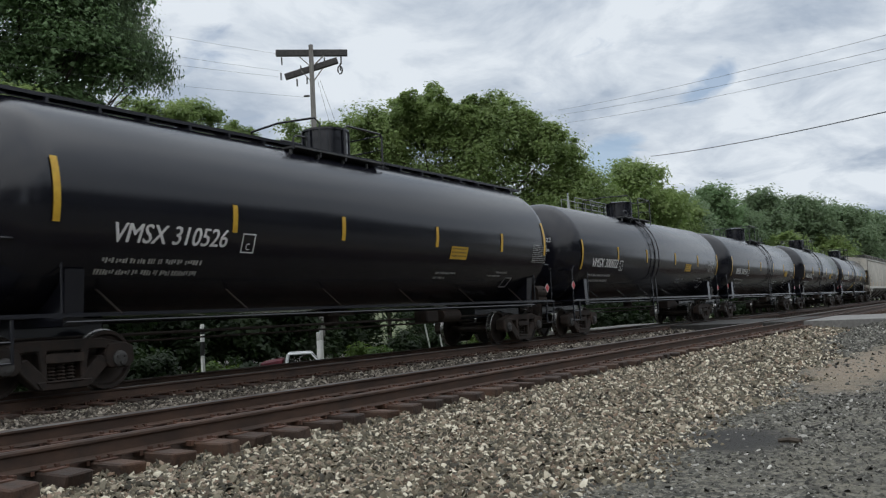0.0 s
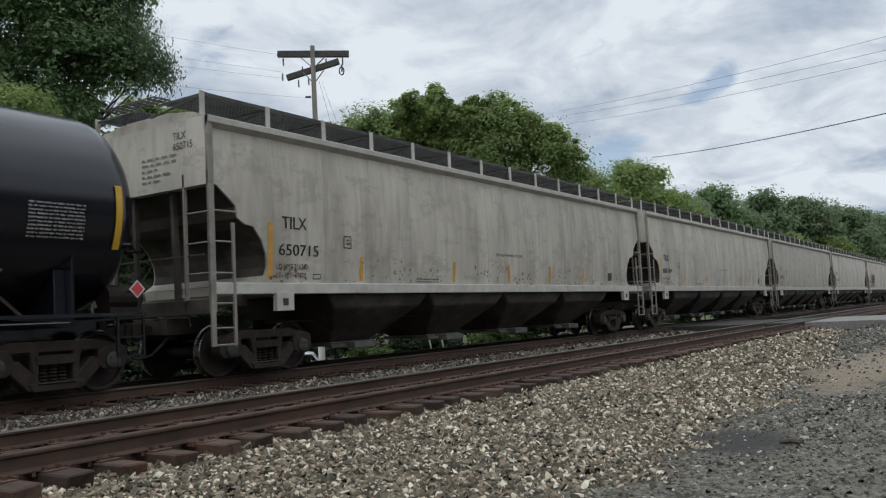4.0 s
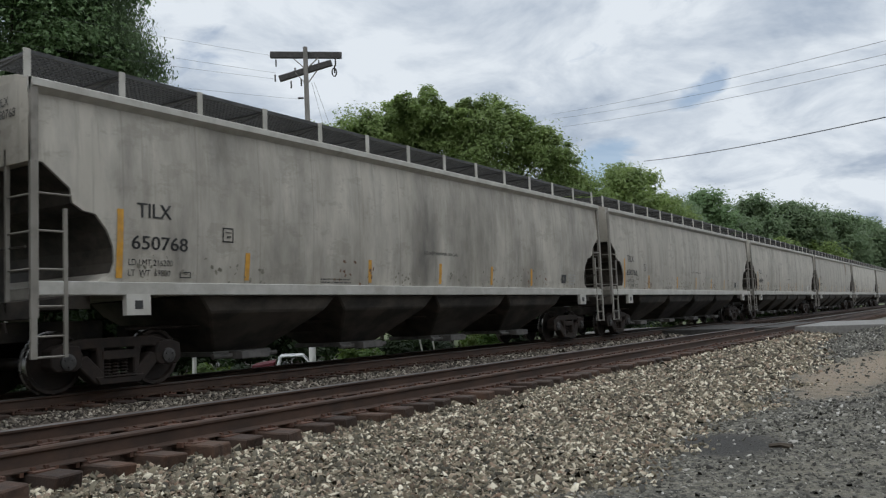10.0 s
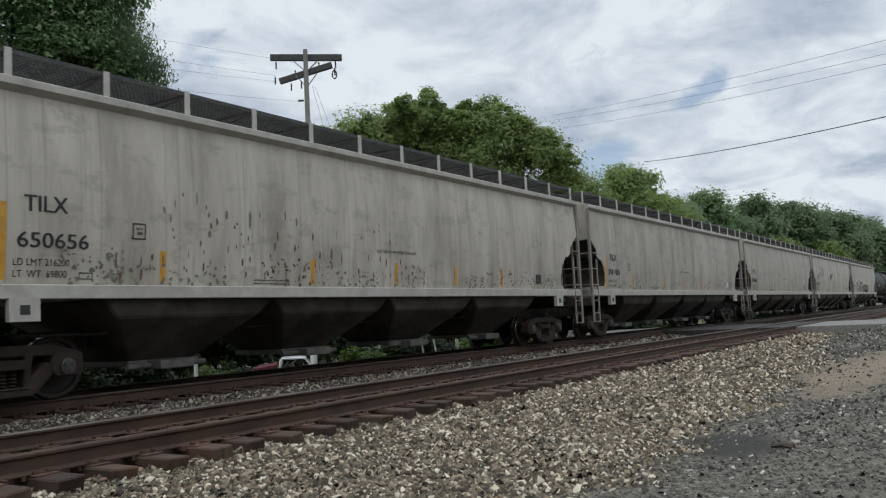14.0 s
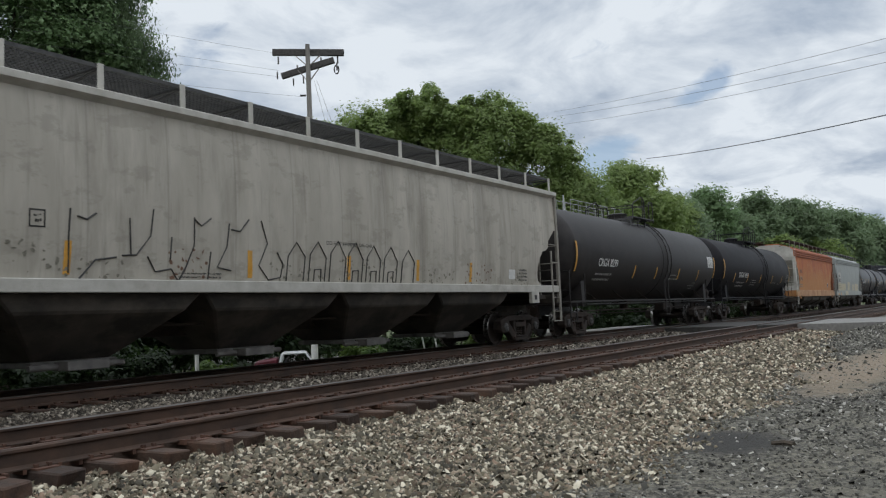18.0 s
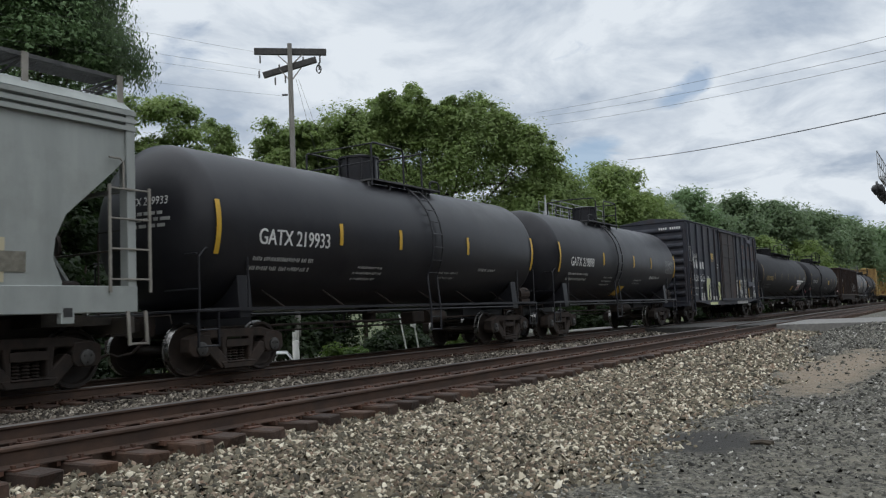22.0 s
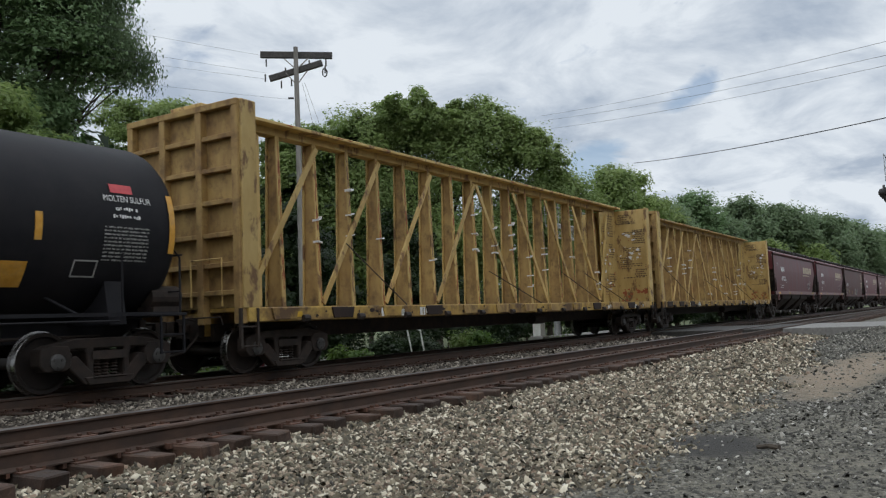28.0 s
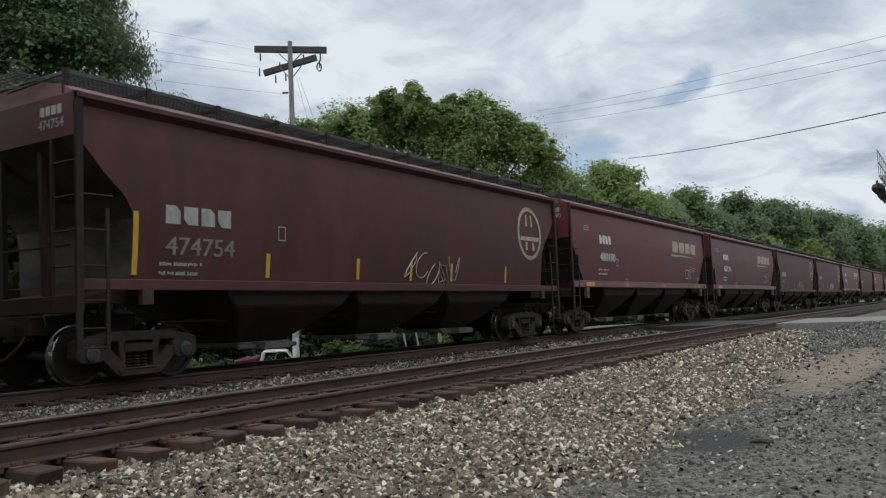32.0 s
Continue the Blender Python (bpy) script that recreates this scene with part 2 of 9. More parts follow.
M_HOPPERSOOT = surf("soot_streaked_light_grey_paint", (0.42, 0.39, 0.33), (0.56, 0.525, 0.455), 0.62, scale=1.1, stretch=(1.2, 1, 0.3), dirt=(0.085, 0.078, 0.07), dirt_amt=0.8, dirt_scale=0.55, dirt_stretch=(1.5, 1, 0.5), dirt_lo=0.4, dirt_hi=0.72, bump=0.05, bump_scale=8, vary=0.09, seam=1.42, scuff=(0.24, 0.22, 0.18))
M_SILL = surf("dusty_white_sill_paint", (0.42, 0.405, 0.36), (0.53, 0.515, 0.47), 0.6, scale=3, dirt=(0.25, 0.22, 0.18), dirt_amt=0.5, dirt_scale=2.2, vary=0.08)
# underbody grime; on the slope sheets this dark brown stands in for shade
M_BAY = surf("grimy_shade_brown_underbody", (0.05, 0.042, 0.034), (0.092, 0.077, 0.062), 0.75, scale=1.5, dirt=(0.018, 0.016, 0.014), dirt_amt=0.85, dirt_scale=1.1, dirt_stretch=(1, 1, 1.6), dirt_lo=0.42, dirt_hi=0.6)
M_GATE = surf("dusty_outlet_steel", (0.09, 0.085, 0.08), (0.16, 0.15, 0.14), 0.7, scale=5, dirt=(0.04, 0.035, 0.03), dirt_amt=0.6, dirt_scale=2)
M_GRATE = surf("dark_galvanised_grating", (0.05, 0.05, 0.05), (0.09, 0.09, 0.088), 0.55, metal=0.4, scale=5, bump=0)
M_STEEL = surf("grimy_cast_steel", (0.0208, 0.01625, 0.01365), (0.0416, 0.03055, 0.0247), 0.75, scale=6, dirt=(0.0494, 0.0273, 0.0195), dirt_amt=0.5, dirt_scale=3, vary=0.25, spec=0.3)
M_WHEEL = surf("oily_wheel_steel", (0.018, 0.014, 0.012), (0.038, 0.028, 0.023), 0.6, metal=0.1, scale=4, vary=0.3, spec=0.3)
M_TREAD = surf("bright_wheel_tread", (0.2, 0.195, 0.19), (0.32, 0.31, 0.3), 0.28, metal=1.0, scale=12, bump=0.02)
M_CAP = surf("bearing_cap_grey", (0.04, 0.038, 0.036), (0.08, 0.076, 0.072), 0.5, metal=0.2, scale=9)
M_YELLOW = surf("reflective_yellow", (0.52, 0.30, 0.02), (0.64, 0.40, 0.035), 0.45, scale=8, dirt=(0.35, 0.2, 0.06), dirt_amt=0.35, dirt_scale=4)
M_AMBER = surf("faded_amber_reflector", (0.55, 0.27, 0.03), (0.68, 0.36, 0.06), 0.5, scale=8, dirt=(0.3, 0.24, 0.15), dirt_amt=0.5, dirt_scale=5)
M_WHITE = surf("white_stencil_paint", (0.62, 0.62, 0.6), (0.74, 0.74, 0.72), 0.55, scale=6, dirt=(0.35, 0.34, 0.32), dirt_amt=0.5, dirt_scale=5, bump=0)
M_OLDAMBER = surf("worn_yellow_paint", (0.22, 0.14, 0.03), (0.36, 0.24, 0.05), 0.6, scale=6, dirt=(0.03, 0.026, 0.022), dirt_amt=0.7, dirt_scale=9)
M_GHOST = surf("ghost_stencil", (0.035, 0.034, 0.033), (0.06, 0.058, 0.055), 0.6, scale=8, bump=0)
M_DIMWHITE = surf("faded_white_stencil", (0.28, 0.28, 0.27), (0.42, 0.42, 0.4), 0.6, scale=7, bump=0)
M_INK = surf("black_stencil_paint", (0.02, 0.02, 0.02), (0.04, 0.04, 0.04), 0.55, scale=6, bump=0)
M_REDSIGN = surf("red_placard", (0.45, 0.04, 0.05), (0.55, 0.07, 0.07), 0.5, scale=8, bump=0)
M_RUST = surf("rust_orange_paint", (0.34, 0.078, 0.026), (0.47, 0.155, 0.05), 0.72, scale=1.3, stretch=(1.2, 1, 0.45), dirt=(0.5, 0.245, 0.085), fade=(3.4, 2.0), dirt_amt=0.72, bump=0.12, bump_scale=30, scuff=(0.5, 0.28, 0.12))
M_RUSTDARK = surf("dark_rust", (0.25, 0.062, 0.026), (0.36, 0.11, 0.04), 0.75, scale=2.2, stretch=(1, 1, 0.4), dirt=(0.15, 0.05, 0.03), dirt_amt=0.5, bump=0.15)
M_CREAM = surf("rust_stained_cream_sill", (0.40, 0.20, 0.09), (0.56, 0.36, 0.19), 0.65, scale=1.1, stretch=(1, 1, 1), dirt=(0.32, 0.12, 0.045), dirt_amt=0.7, dirt_scale=1.0, dirt_lo=0.42, dirt_hi=0.62)
M_MIST = surf("grey_hopper_paint", (0.272, 0.292, 0.276), (0.344, 0.364, 0.344), 0.58, scale=1.2, stretch=(1.4, 1, 0.3), dirt=(0.16, 0.16, 0.14), dirt_amt=0.45, dirt_scale=0.8, bump=0.05)
M_TAN = surf("tan_patch_paint", (0.46, 0.41, 0.27), (0.54, 0.48, 0.33), 0.6, scale=3, dirt=(0.36, 0.35, 0.29), dirt_amt=0.6, dirt_scale=2)
M_MAROON = surf("oxide_red_paint", (0.08364, 0.01584, 0.0184), (0.1244, 0.0264, 0.02852), 0.5, scale=1.2, stretch=(1.3, 1, 0.4), dirt=(0.051, 0.01936, 0.01748), dirt_amt=0.5, dirt_scale=0.8, bump=0.04, bump_scale=10, vary=0.12, spec=0.35)
M_MAROONDULL = surf("dull_brown_red_paint", (0.0583, 0.0207, 0.01862), (0.08692, 0.0315, 0.02744), 0.6, scale=1.3, stretch=(1.3, 1, 0.4), dirt=(0.0424, 0.0216, 0.02058), dirt_amt=0.5, dirt_scale=0.9, bump=0.05, vary=0.12, spec=0.35)
M_MAROONTOP = surf("dusty_pink_red_chord", (0.13, 0.055, 0.052), (0.19, 0.085, 0.08), 0.5, scale=2.5, dirt=(0.09, 0.035, 0.032), dirt_amt=0.5)
M_BOX = surf("dark_blue_black_paint", (0.024, 0.027, 0.038), (0.046, 0.049, 0.061), 0.6, scale=1.6, stretch=(1.2, 1, 0.4), dirt=(0.068, 0.045, 0.034), dirt_amt=0.6, dirt_scale=0.9, dirt_stretch=(1.3, 1, 0.3), dirt_lo=0.5, dirt_hi=0.72, bump=0.1, spec=0.35)
M_BOXDOOR = surf("rust_worn_door_paint", (0.03, 0.029, 0.032), (0.054, 0.048, 0.048), 0.7, scale=2, dirt=(0.10, 0.05, 0.03), dirt_amt=0.7, dirt_scale=1.2, dirt_stretch=(1.2, 1, 0.5), spec=0.35)
M_FADEDBLUE = surf("faded_blue_paint", (0.0286, 0.0363, 0.0517), (0.0484, 0.0583, 0.077), 0.6, scale=2, dirt=(0.055, 0.0396, 0.0308), dirt_amt=0.6, dirt_scale=1.4, bump=0.08, spec=0.35)
M_FADEDRED = surf("faded_red_mark", (0.055, 0.03, 0.028), (0.085, 0.04, 0.034), 0.7, scale=4, dirt=(0.04, 0.04, 0.046), dirt_amt=0.8, dirt_scale=3, bump=0.05)
M_NAVY = surf("dark_navy_paint", (0.012, 0.013, 0.028), (0.02, 0.021, 0.04), 0.5, scale=3, bump=0.05)
M_TAGWHITE = surf("silver_white_spray_paint", (0.4, 0.4, 0.38), (0.56, 0.56, 0.53), 0.5, scale=3, dirt=(0.15, 0.135, 0.115), dirt_amt=0.6, dirt_scale=2)
M_TAGDULL = surf("thin_faded_spray_paint", (0.15, 0.15, 0.145), (0.3, 0.3, 0.28), 0.6, scale=6, dirt=(0.05, 0.045, 0.04), dirt_amt=0.8, dirt_scale=5)
M_TAGLIME = surf("pale_lime_spray_paint", (0.48, 0.5, 0.2), (0.6, 0.62, 0.35), 0.5, scale=3, dirt=(0.5, 0.5, 0.46), dirt_amt=0.6, dirt_scale=2)
M_CBEAM = surf("weathered_yellow_paint", (0.41, 0.275, 0.09), (0.52, 0.375, 0.145), 0.65, scale=2.2, stretch=(1, 1, 0.5), dirt=(0.12, 0.055, 0.027), dirt_amt=0.85, dirt_scale=3.4, dirt_stretch=(1, 1, 0.5), dirt_lo=0.54, dirt_hi=0.63, bump=0.1, vary=0.12)
M_CBSILL = surf("grimy_rusted_yellow_sill", (0.34, 0.2, 0.045), (0.5, 0.33, 0.08), 0.7, scale=2.0, dirt=(0.07, 0.035, 0.022), dirt_amt=0.9, dirt_scale=1.8, dirt_lo=0.42, dirt_hi=0.6, bump=0.12)
# rusted webs and pockets; also the shaded outer side of the bulkheads
M_CBWEB = surf("rusted_and_shaded_yellow", (0.24, 0.14, 0.05), (0.42, 0.28, 0.10), 0.75, scale=2.5, stretch=(1, 1, 0.5), dirt=(0.06, 0.028, 0.018), dirt_amt=0.8, dirt_scale=3, bump=0.12)
M_STENCILBROWN = surf("worn_dark_stencil", (0.05, 0.032, 0.02), (0.13, 0.08, 0.04), 0.7, scale=9, dirt=(0.36, 0.25, 0.1), dirt_amt=0.6, dirt_scale=7, bump=0)
M_LOGOCREAM = surf("worn_cream_paint", (0.36, 0.29, 0.19), (0.5, 0.42, 0.29), 0.6, scale=4, dirt=(0.15, 0.07, 0.05), dirt_amt=0.6, dirt_scale=6)
M_RUSTTAN = surf("tan_rust_stain", (0.2, 0.135, 0.085), (0.34, 0.25, 0.17), 0.75, scale=4, stretch=(1, 1, 0.3), dirt=(0.06, 0.042, 0.032), dirt_amt=0.8, dirt_scale=3, dirt_stretch=(1.5, 1, 0.4))
M_WRAP = surf("torn_white_wrap", (0.6, 0.6, 0.6), (0.75, 0.75, 0.75), 0.4, scale=8)
M_BROWN = surf("rusted_brown_steel", (0.018, 0.012, 0.0105), (0.036, 0.023, 0.018), 0.75, scale=1.8, stretch=(1, 1, 0.35), dirt=(0.07, 0.036, 0.022), dirt_amt=0.5, dirt_scale=1.4, dirt_stretch=(1.4, 1, 0.3), bump=0.12, spec=0.3)
M_RAIL = surf("rusty_rail_side", (0.04, 0.022, 0.014), (0.08, 0.044, 0.028), 0.7, scale=5, stretch=(0.4, 1, 1), dirt=(0.024, 0.018, 0.015), dirt_amt=0.6, dirt_scale=2, bump=0.1)
M_RAILTOP = surf("polished_rail_head", (0.08, 0.072, 0.066), (0.15, 0.14, 0.13), 0.45, metal=0.9, scale=9, stretch=(0.2, 3, 1), bump=0.02)
M_TIE = surf("weathered_brown_tie", (0.03, 0.018, 0.012), (0.066, 0.038, 0.025), 0.85, scale=3, stretch=(4, 0.5, 2), dirt=(0.10, 0.045, 0.025), dirt_amt=0.6, dirt_scale=2.6, dirt_lo=0.52, dirt_hi=0.7, bump=0.6, bump_scale=25, vary=0.4)
M_PLATE = surf("rusty_tie_plate", (0.06, 0.03, 0.02), (0.11, 0.052, 0.032), 0.8, scale=9, vary=0.2)
STONE_TINTS = ((0, (0.0192, 0.01674, 0.01)), (0.12, (0.0768, 0.06402, 0.04)), (0.22, (0.03552, 0.03053, 0.022)), (0.32, (0.144, 0.1221, 0.078)), (0.42, (0.0816, 0.05319, 0.035)), (0.52, (0.2112, 0.1812, 0.122)), (0.6, (0.09024, 0.08274, 0.058)), (0.7, (0.3062, 0.2591, 0.185)), (0.8, (0.216, 0.1418, 0.096)), (0.88, (0.4502, 0.397, 0.296)), (1, (0.7018, 0.6442, 0.508)))
M_STONE = surf("limestone_ballast", (0.10, 0.093, 0.082), (0.46, 0.44, 0.40), 0.85, scale=6, bump=0.3, bump_scale=60, island=STONE_TINTS, dirt=(0.08, 0.078, 0.055), dirt_amt=0.4, dirt_scale=1.3, dirt_lo=0.52)
M_STONEDIRTY = surf("sooty_ballast", (0.085, 0.073, 0.059), (0.391, 0.348, 0.288), 0.85, scale=6, bump=0.3, bump_scale=60, island=((0.0, (0.017, 0.013, 0.009)), (0.4, (0.064, 0.052, 0.039)), (0.75, (0.170, 0.145, 0.112)), (1.0, (0.425, 0.379, 0.310))), dirt=(0.034, 0.025, 0.018), dirt_amt=0.7, dirt_scale=0.9)
M_STONEPALE = surf("pale_limestone", (0.3, 0.28, 0.23), (0.62, 0.6, 0.54), 0.85, scale=4, bump=0.2, island=((0.0, (0.16, 0.15, 0.12)), (0.5, (0.4, 0.38, 0.32)), (1.0, (0.68, 0.66, 0.6))))
M_BED = surf("packed_ballast", (0.05, 0.046, 0.036), (0.15, 0.14, 0.11), 0.9, scale=26, dirt=(0.05, 0.044, 0.035), dirt_amt=0.6, dirt_scale=14, bump=1.0, bump_scale=30)
M_GRIT = surf("grey_lot_grit", (0.088, 0.084, 0.080), (0.264, 0.256, 0.240), 0.9, scale=5, bump=0.2, island=((0.0, (0.028, 0.026, 0.022)), (0.45, (0.068, 0.065, 0.053)), (0.75, (0.136, 0.130, 0.108)), (0.93, (0.256, 0.244, 0.208)), (1.0, (0.440, 0.424, 0.384))))
M_ROAD = surf("worn_asphalt", (0.17, 0.165, 0.155), (0.25, 0.24, 0.225), 0.85, scale=9, dirt=(0.12, 0.115, 0.105), dirt_amt=0.5, dirt_scale=0.8, bump=0.3)
M_PANEL = surf("dark_crossing_panel", (0.028, 0.026, 0.024), (0.05, 0.047, 0.043), 0.85, scale=7, dirt=(0.085, 0.08, 0.07), dirt_amt=0.5, dirt_scale=1.2, bump=0.3)
M_LADDER = surf("grimy_grey_ladder_paint", (0.19, 0.175, 0.15), (0.3, 0.28, 0.245), 0.65, scale=4, dirt=(0.09, 0.075, 0.06), dirt_amt=0.6, dirt_scale=2)
M_BARK = surf("grey_brown_bark", (0.05, 0.04, 0.032), (0.1, 0.082, 0.065), 0.9, scale=4, stretch=(3, 3, 0.5), bump=0.6, bump_scale=18)
M_POLE = surf("silvered_pole_wood", (0.19, 0.178, 0.16), (0.3, 0.285, 0.262), 0.85, scale=5, stretch=(6, 6, 0.3), dirt=(0.12, 0.11, 0.098), dirt_amt=0.5, bump=0.3)
M_ARM = surf("dark_crossarm_wood", (0.045, 0.043, 0.042), (0.085, 0.08, 0.075), 0.85, scale=4, stretch=(3, 3, 3), bump=0.3)
M_WIRE = surf("dull_wire", (0.10, 0.10, 0.105), (0.15, 0.15, 0.155), 0.5, metal=0.5, scale=2, bump=0)
M_GALV = surf("galvanised_steel", (0.36, 0.37, 0.37), (0.48, 0.49, 0.49), 0.45, metal=0.6, scale=6, bump=0.05)
M_POSTW = surf("white_plastic_post", (0.62, 0.62, 0.58), (0.72, 0.72, 0.68), 0.5, scale=5, dirt=(0.4, 0.38, 0.33), dirt_amt=0.5, dirt_scale=3)
M_CARWHITE = surf("white_car_paint", (0.72, 0.73, 0.74), (0.78, 0.79, 0.8), 0.25, scale=2, bump=0)
M_CARRED = surf("dark_red_car_paint", (0.085, 0.01, 0.018), (0.115, 0.014, 0.024), 0.45, scale=2, bump=0)
M_GLASS = surf("tinted_car_glass", (0.012, 0.014, 0.016), (0.02, 0.022, 0.025), 0.15, scale=2, bump=0, spec=0.3, rough_var=0.02)
M_RUBBER = surf("black_rubber", (0.018, 0.018, 0.018), (0.035, 0.035, 0.034), 0.8, scale=6)
M_STICK = surf("dry_branch", (0.05, 0.04, 0.03), (0.1, 0.08, 0.06), 0.9, scale=8)
M_LEAF = leafy("maple_leaves", (0.142, 0.21, 0.066), (0.262, 0.345, 0.118), (0.282, 0.365, 0.126))
M_LEAFDARK = leafy("dark_leaves", (0.1266, 0.1989, 0.09266), (0.2373, 0.3446, 0.1559), (0.2316, 0.3446, 0.165))
M_LEAFPALE = leafy("pale_drooping_leaves", (0.060, 0.106, 0.042), (0.120, 0.180, 0.084), (0.156, 0.216, 0.108))
M_LEAFFAR = leafy("far_leaves", (0.139, 0.199, 0.106), (0.237, 0.311, 0.165), (0.197, 0.278, 0.151))
# leaf colour kept very dark to stand in for shade under the trees
M_UNDER = leafy("shade_toned_leaves", (0.01364, 0.02728, 0.00868), (0.0279, 0.05208, 0.0155), (0.0372, 0.062, 0.01984))
M_WEED = leafy("weeds", (0.045, 0.095, 0.015), (0.1, 0.18, 0.03), (0.15, 0.19, 0.05))

M_SCAR = surf("exposed_grey_brown_paint", (0.15, 0.14, 0.11), (0.25, 0.235, 0.19), 0.7, scale=9)
M_RUSTSCAR = surf("brown_rust_scar", (0.13, 0.07, 0.045), (0.2, 0.12, 0.08), 0.8, scale=9)


def ground_material():
    """Grey lot grit, a sandy patch, damp spots, and soil with grass behind the tracks."""
    m, n, l, b = nodes_of("ground")
    tc = n.new("ShaderNodeTexCoord")
    sx = n.new("ShaderNodeSeparateXYZ"); l.new(tc.outputs["Object"], sx.inputs[0])

    def nz(sc, detail=6.0):
        t = n.new("ShaderNodeTexNoise"); t.inputs["Scale"].default_value, t.inputs["Detail"].default_value = sc, detail
        t.inputs["Roughness"].default_value = 0.65
        l.new(tc.outputs["Object"], t.inputs["Vector"]); return t.outputs["Fac"]

    def rng_(v, a, z):
        r = n.new("ShaderNodeMapRange"); r.inputs["From Min"].default_value, r.inputs["From Max"].default_value = a, z
        l.new(v, r.inputs["Value"]); return r.outputs[0]

    def mx(f, a, z):
        x = n.new("ShaderNodeMix"); x.data_type = "RGBA"; l.new(f, x.inputs[0])
        for i, v in ((6, a), (7, z)):
            if isinstance(v, tuple):
                x.inputs[i].default_value = (*v, 1)
            else:
                l.new(v, x.inputs[i])
        return x.outputs[2]

    def op(kind, a, z):
        x = n.new("ShaderNodeMath"); x.operation = kind
        for i, v in ((0, a), (1, z)):
            if isinstance(v, (int, float)):
                x.inputs[i].default_value = v
            else:
                l.new(v, x.inputs[i])
        return x.outputs[0]

    col = mx(rng_(nz(16.0, 12.0), 0.42, 0.60), (0.022, 0.02, 0.0155), (0.185, 0.17, 0.132))
    col = mx(rng_(nz(40.0, 4.0), 0.60, 0.68), col, (0.33, 0.32, 0.27))
    col = mx(op("MULTIPLY", rng_(nz(6.0, 9.0), 0.5, 0.64), 0.5), col, (0.045, 0.043, 0.035))
    col = mx(op("MULTIPLY", rng_(nz(1.9, 9.0), 0.47, 0.66), 0.45), col, (0.06, 0.057, 0.046))
    col = mx(op("MULTIPLY", rng_(nz(0.8, 9.0), 0.52, 0.64), 0.5), col, (0.155, 0.14, 0.105))

    def spot(cx, cy, rx, ry, wob):
        a = op("DIVIDE", op("SUBTRACT", sx.outputs[0], cx), rx)
        c = op("DIVIDE", op("SUBTRACT", sx.outputs[1], cy), ry)
        d = op("ADD", op("ADD", op("MULTIPLY", a, a), op("MULTIPLY", c, c)), op("ADD", op("MULTIPLY", op("SUBTRACT", nz(1.1), 0.5), wob), op("MULTIPLY", op("SUBTRACT", nz(6.0), 0.5), wob * 0.6)))
        return rng_(d, 1.3, 0.35)

    col = mx(op("MULTIPLY", spot(18.9, 2.25, 5.6, 0.85, 2.2), 0.7), col, (0.26, 0.20, 0.138))
    col = mx(op("MULTIPLY", spot(8.58, 2.3, 0.78, 0.62, 1.7), 0.97), col, (0.026, 0.024, 0.021))
    col = mx(op("MULTIPLY", spot(12.85, 2.0, 0.42, 0.8, 1.8), 0.75), col, (0.07, 0.064, 0.056))
    far = rng_(op("ADD", sx.outputs[1], op("MULTIPLY", op("SUBTRACT", nz(0.6), 0.5), 2.0)), 14.6, 15.6)
    grass = mx(rng_(nz(3.0), 0.4, 0.65), (0.055, 0.085, 0.022), (0.13, 0.125, 0.07))
    col = mx(far, col, grass)
    l.new(col, b.inputs["Base Color"])
    b.inputs["Roughness"].default_value = 0.92
    bp = n.new("ShaderNodeBump"); bp.inputs["Strength"].default_value, bp.inputs["Distance"].default_value = 0.9, 0.02
    l.new(nz(26.0, 4.0), bp.inputs["Height"]); l.new(bp.outputs[0], b.inputs["Normal"])
    return m


M_GROUND = ground_material()

# ---------------------------------------------------------------- mesh helpers


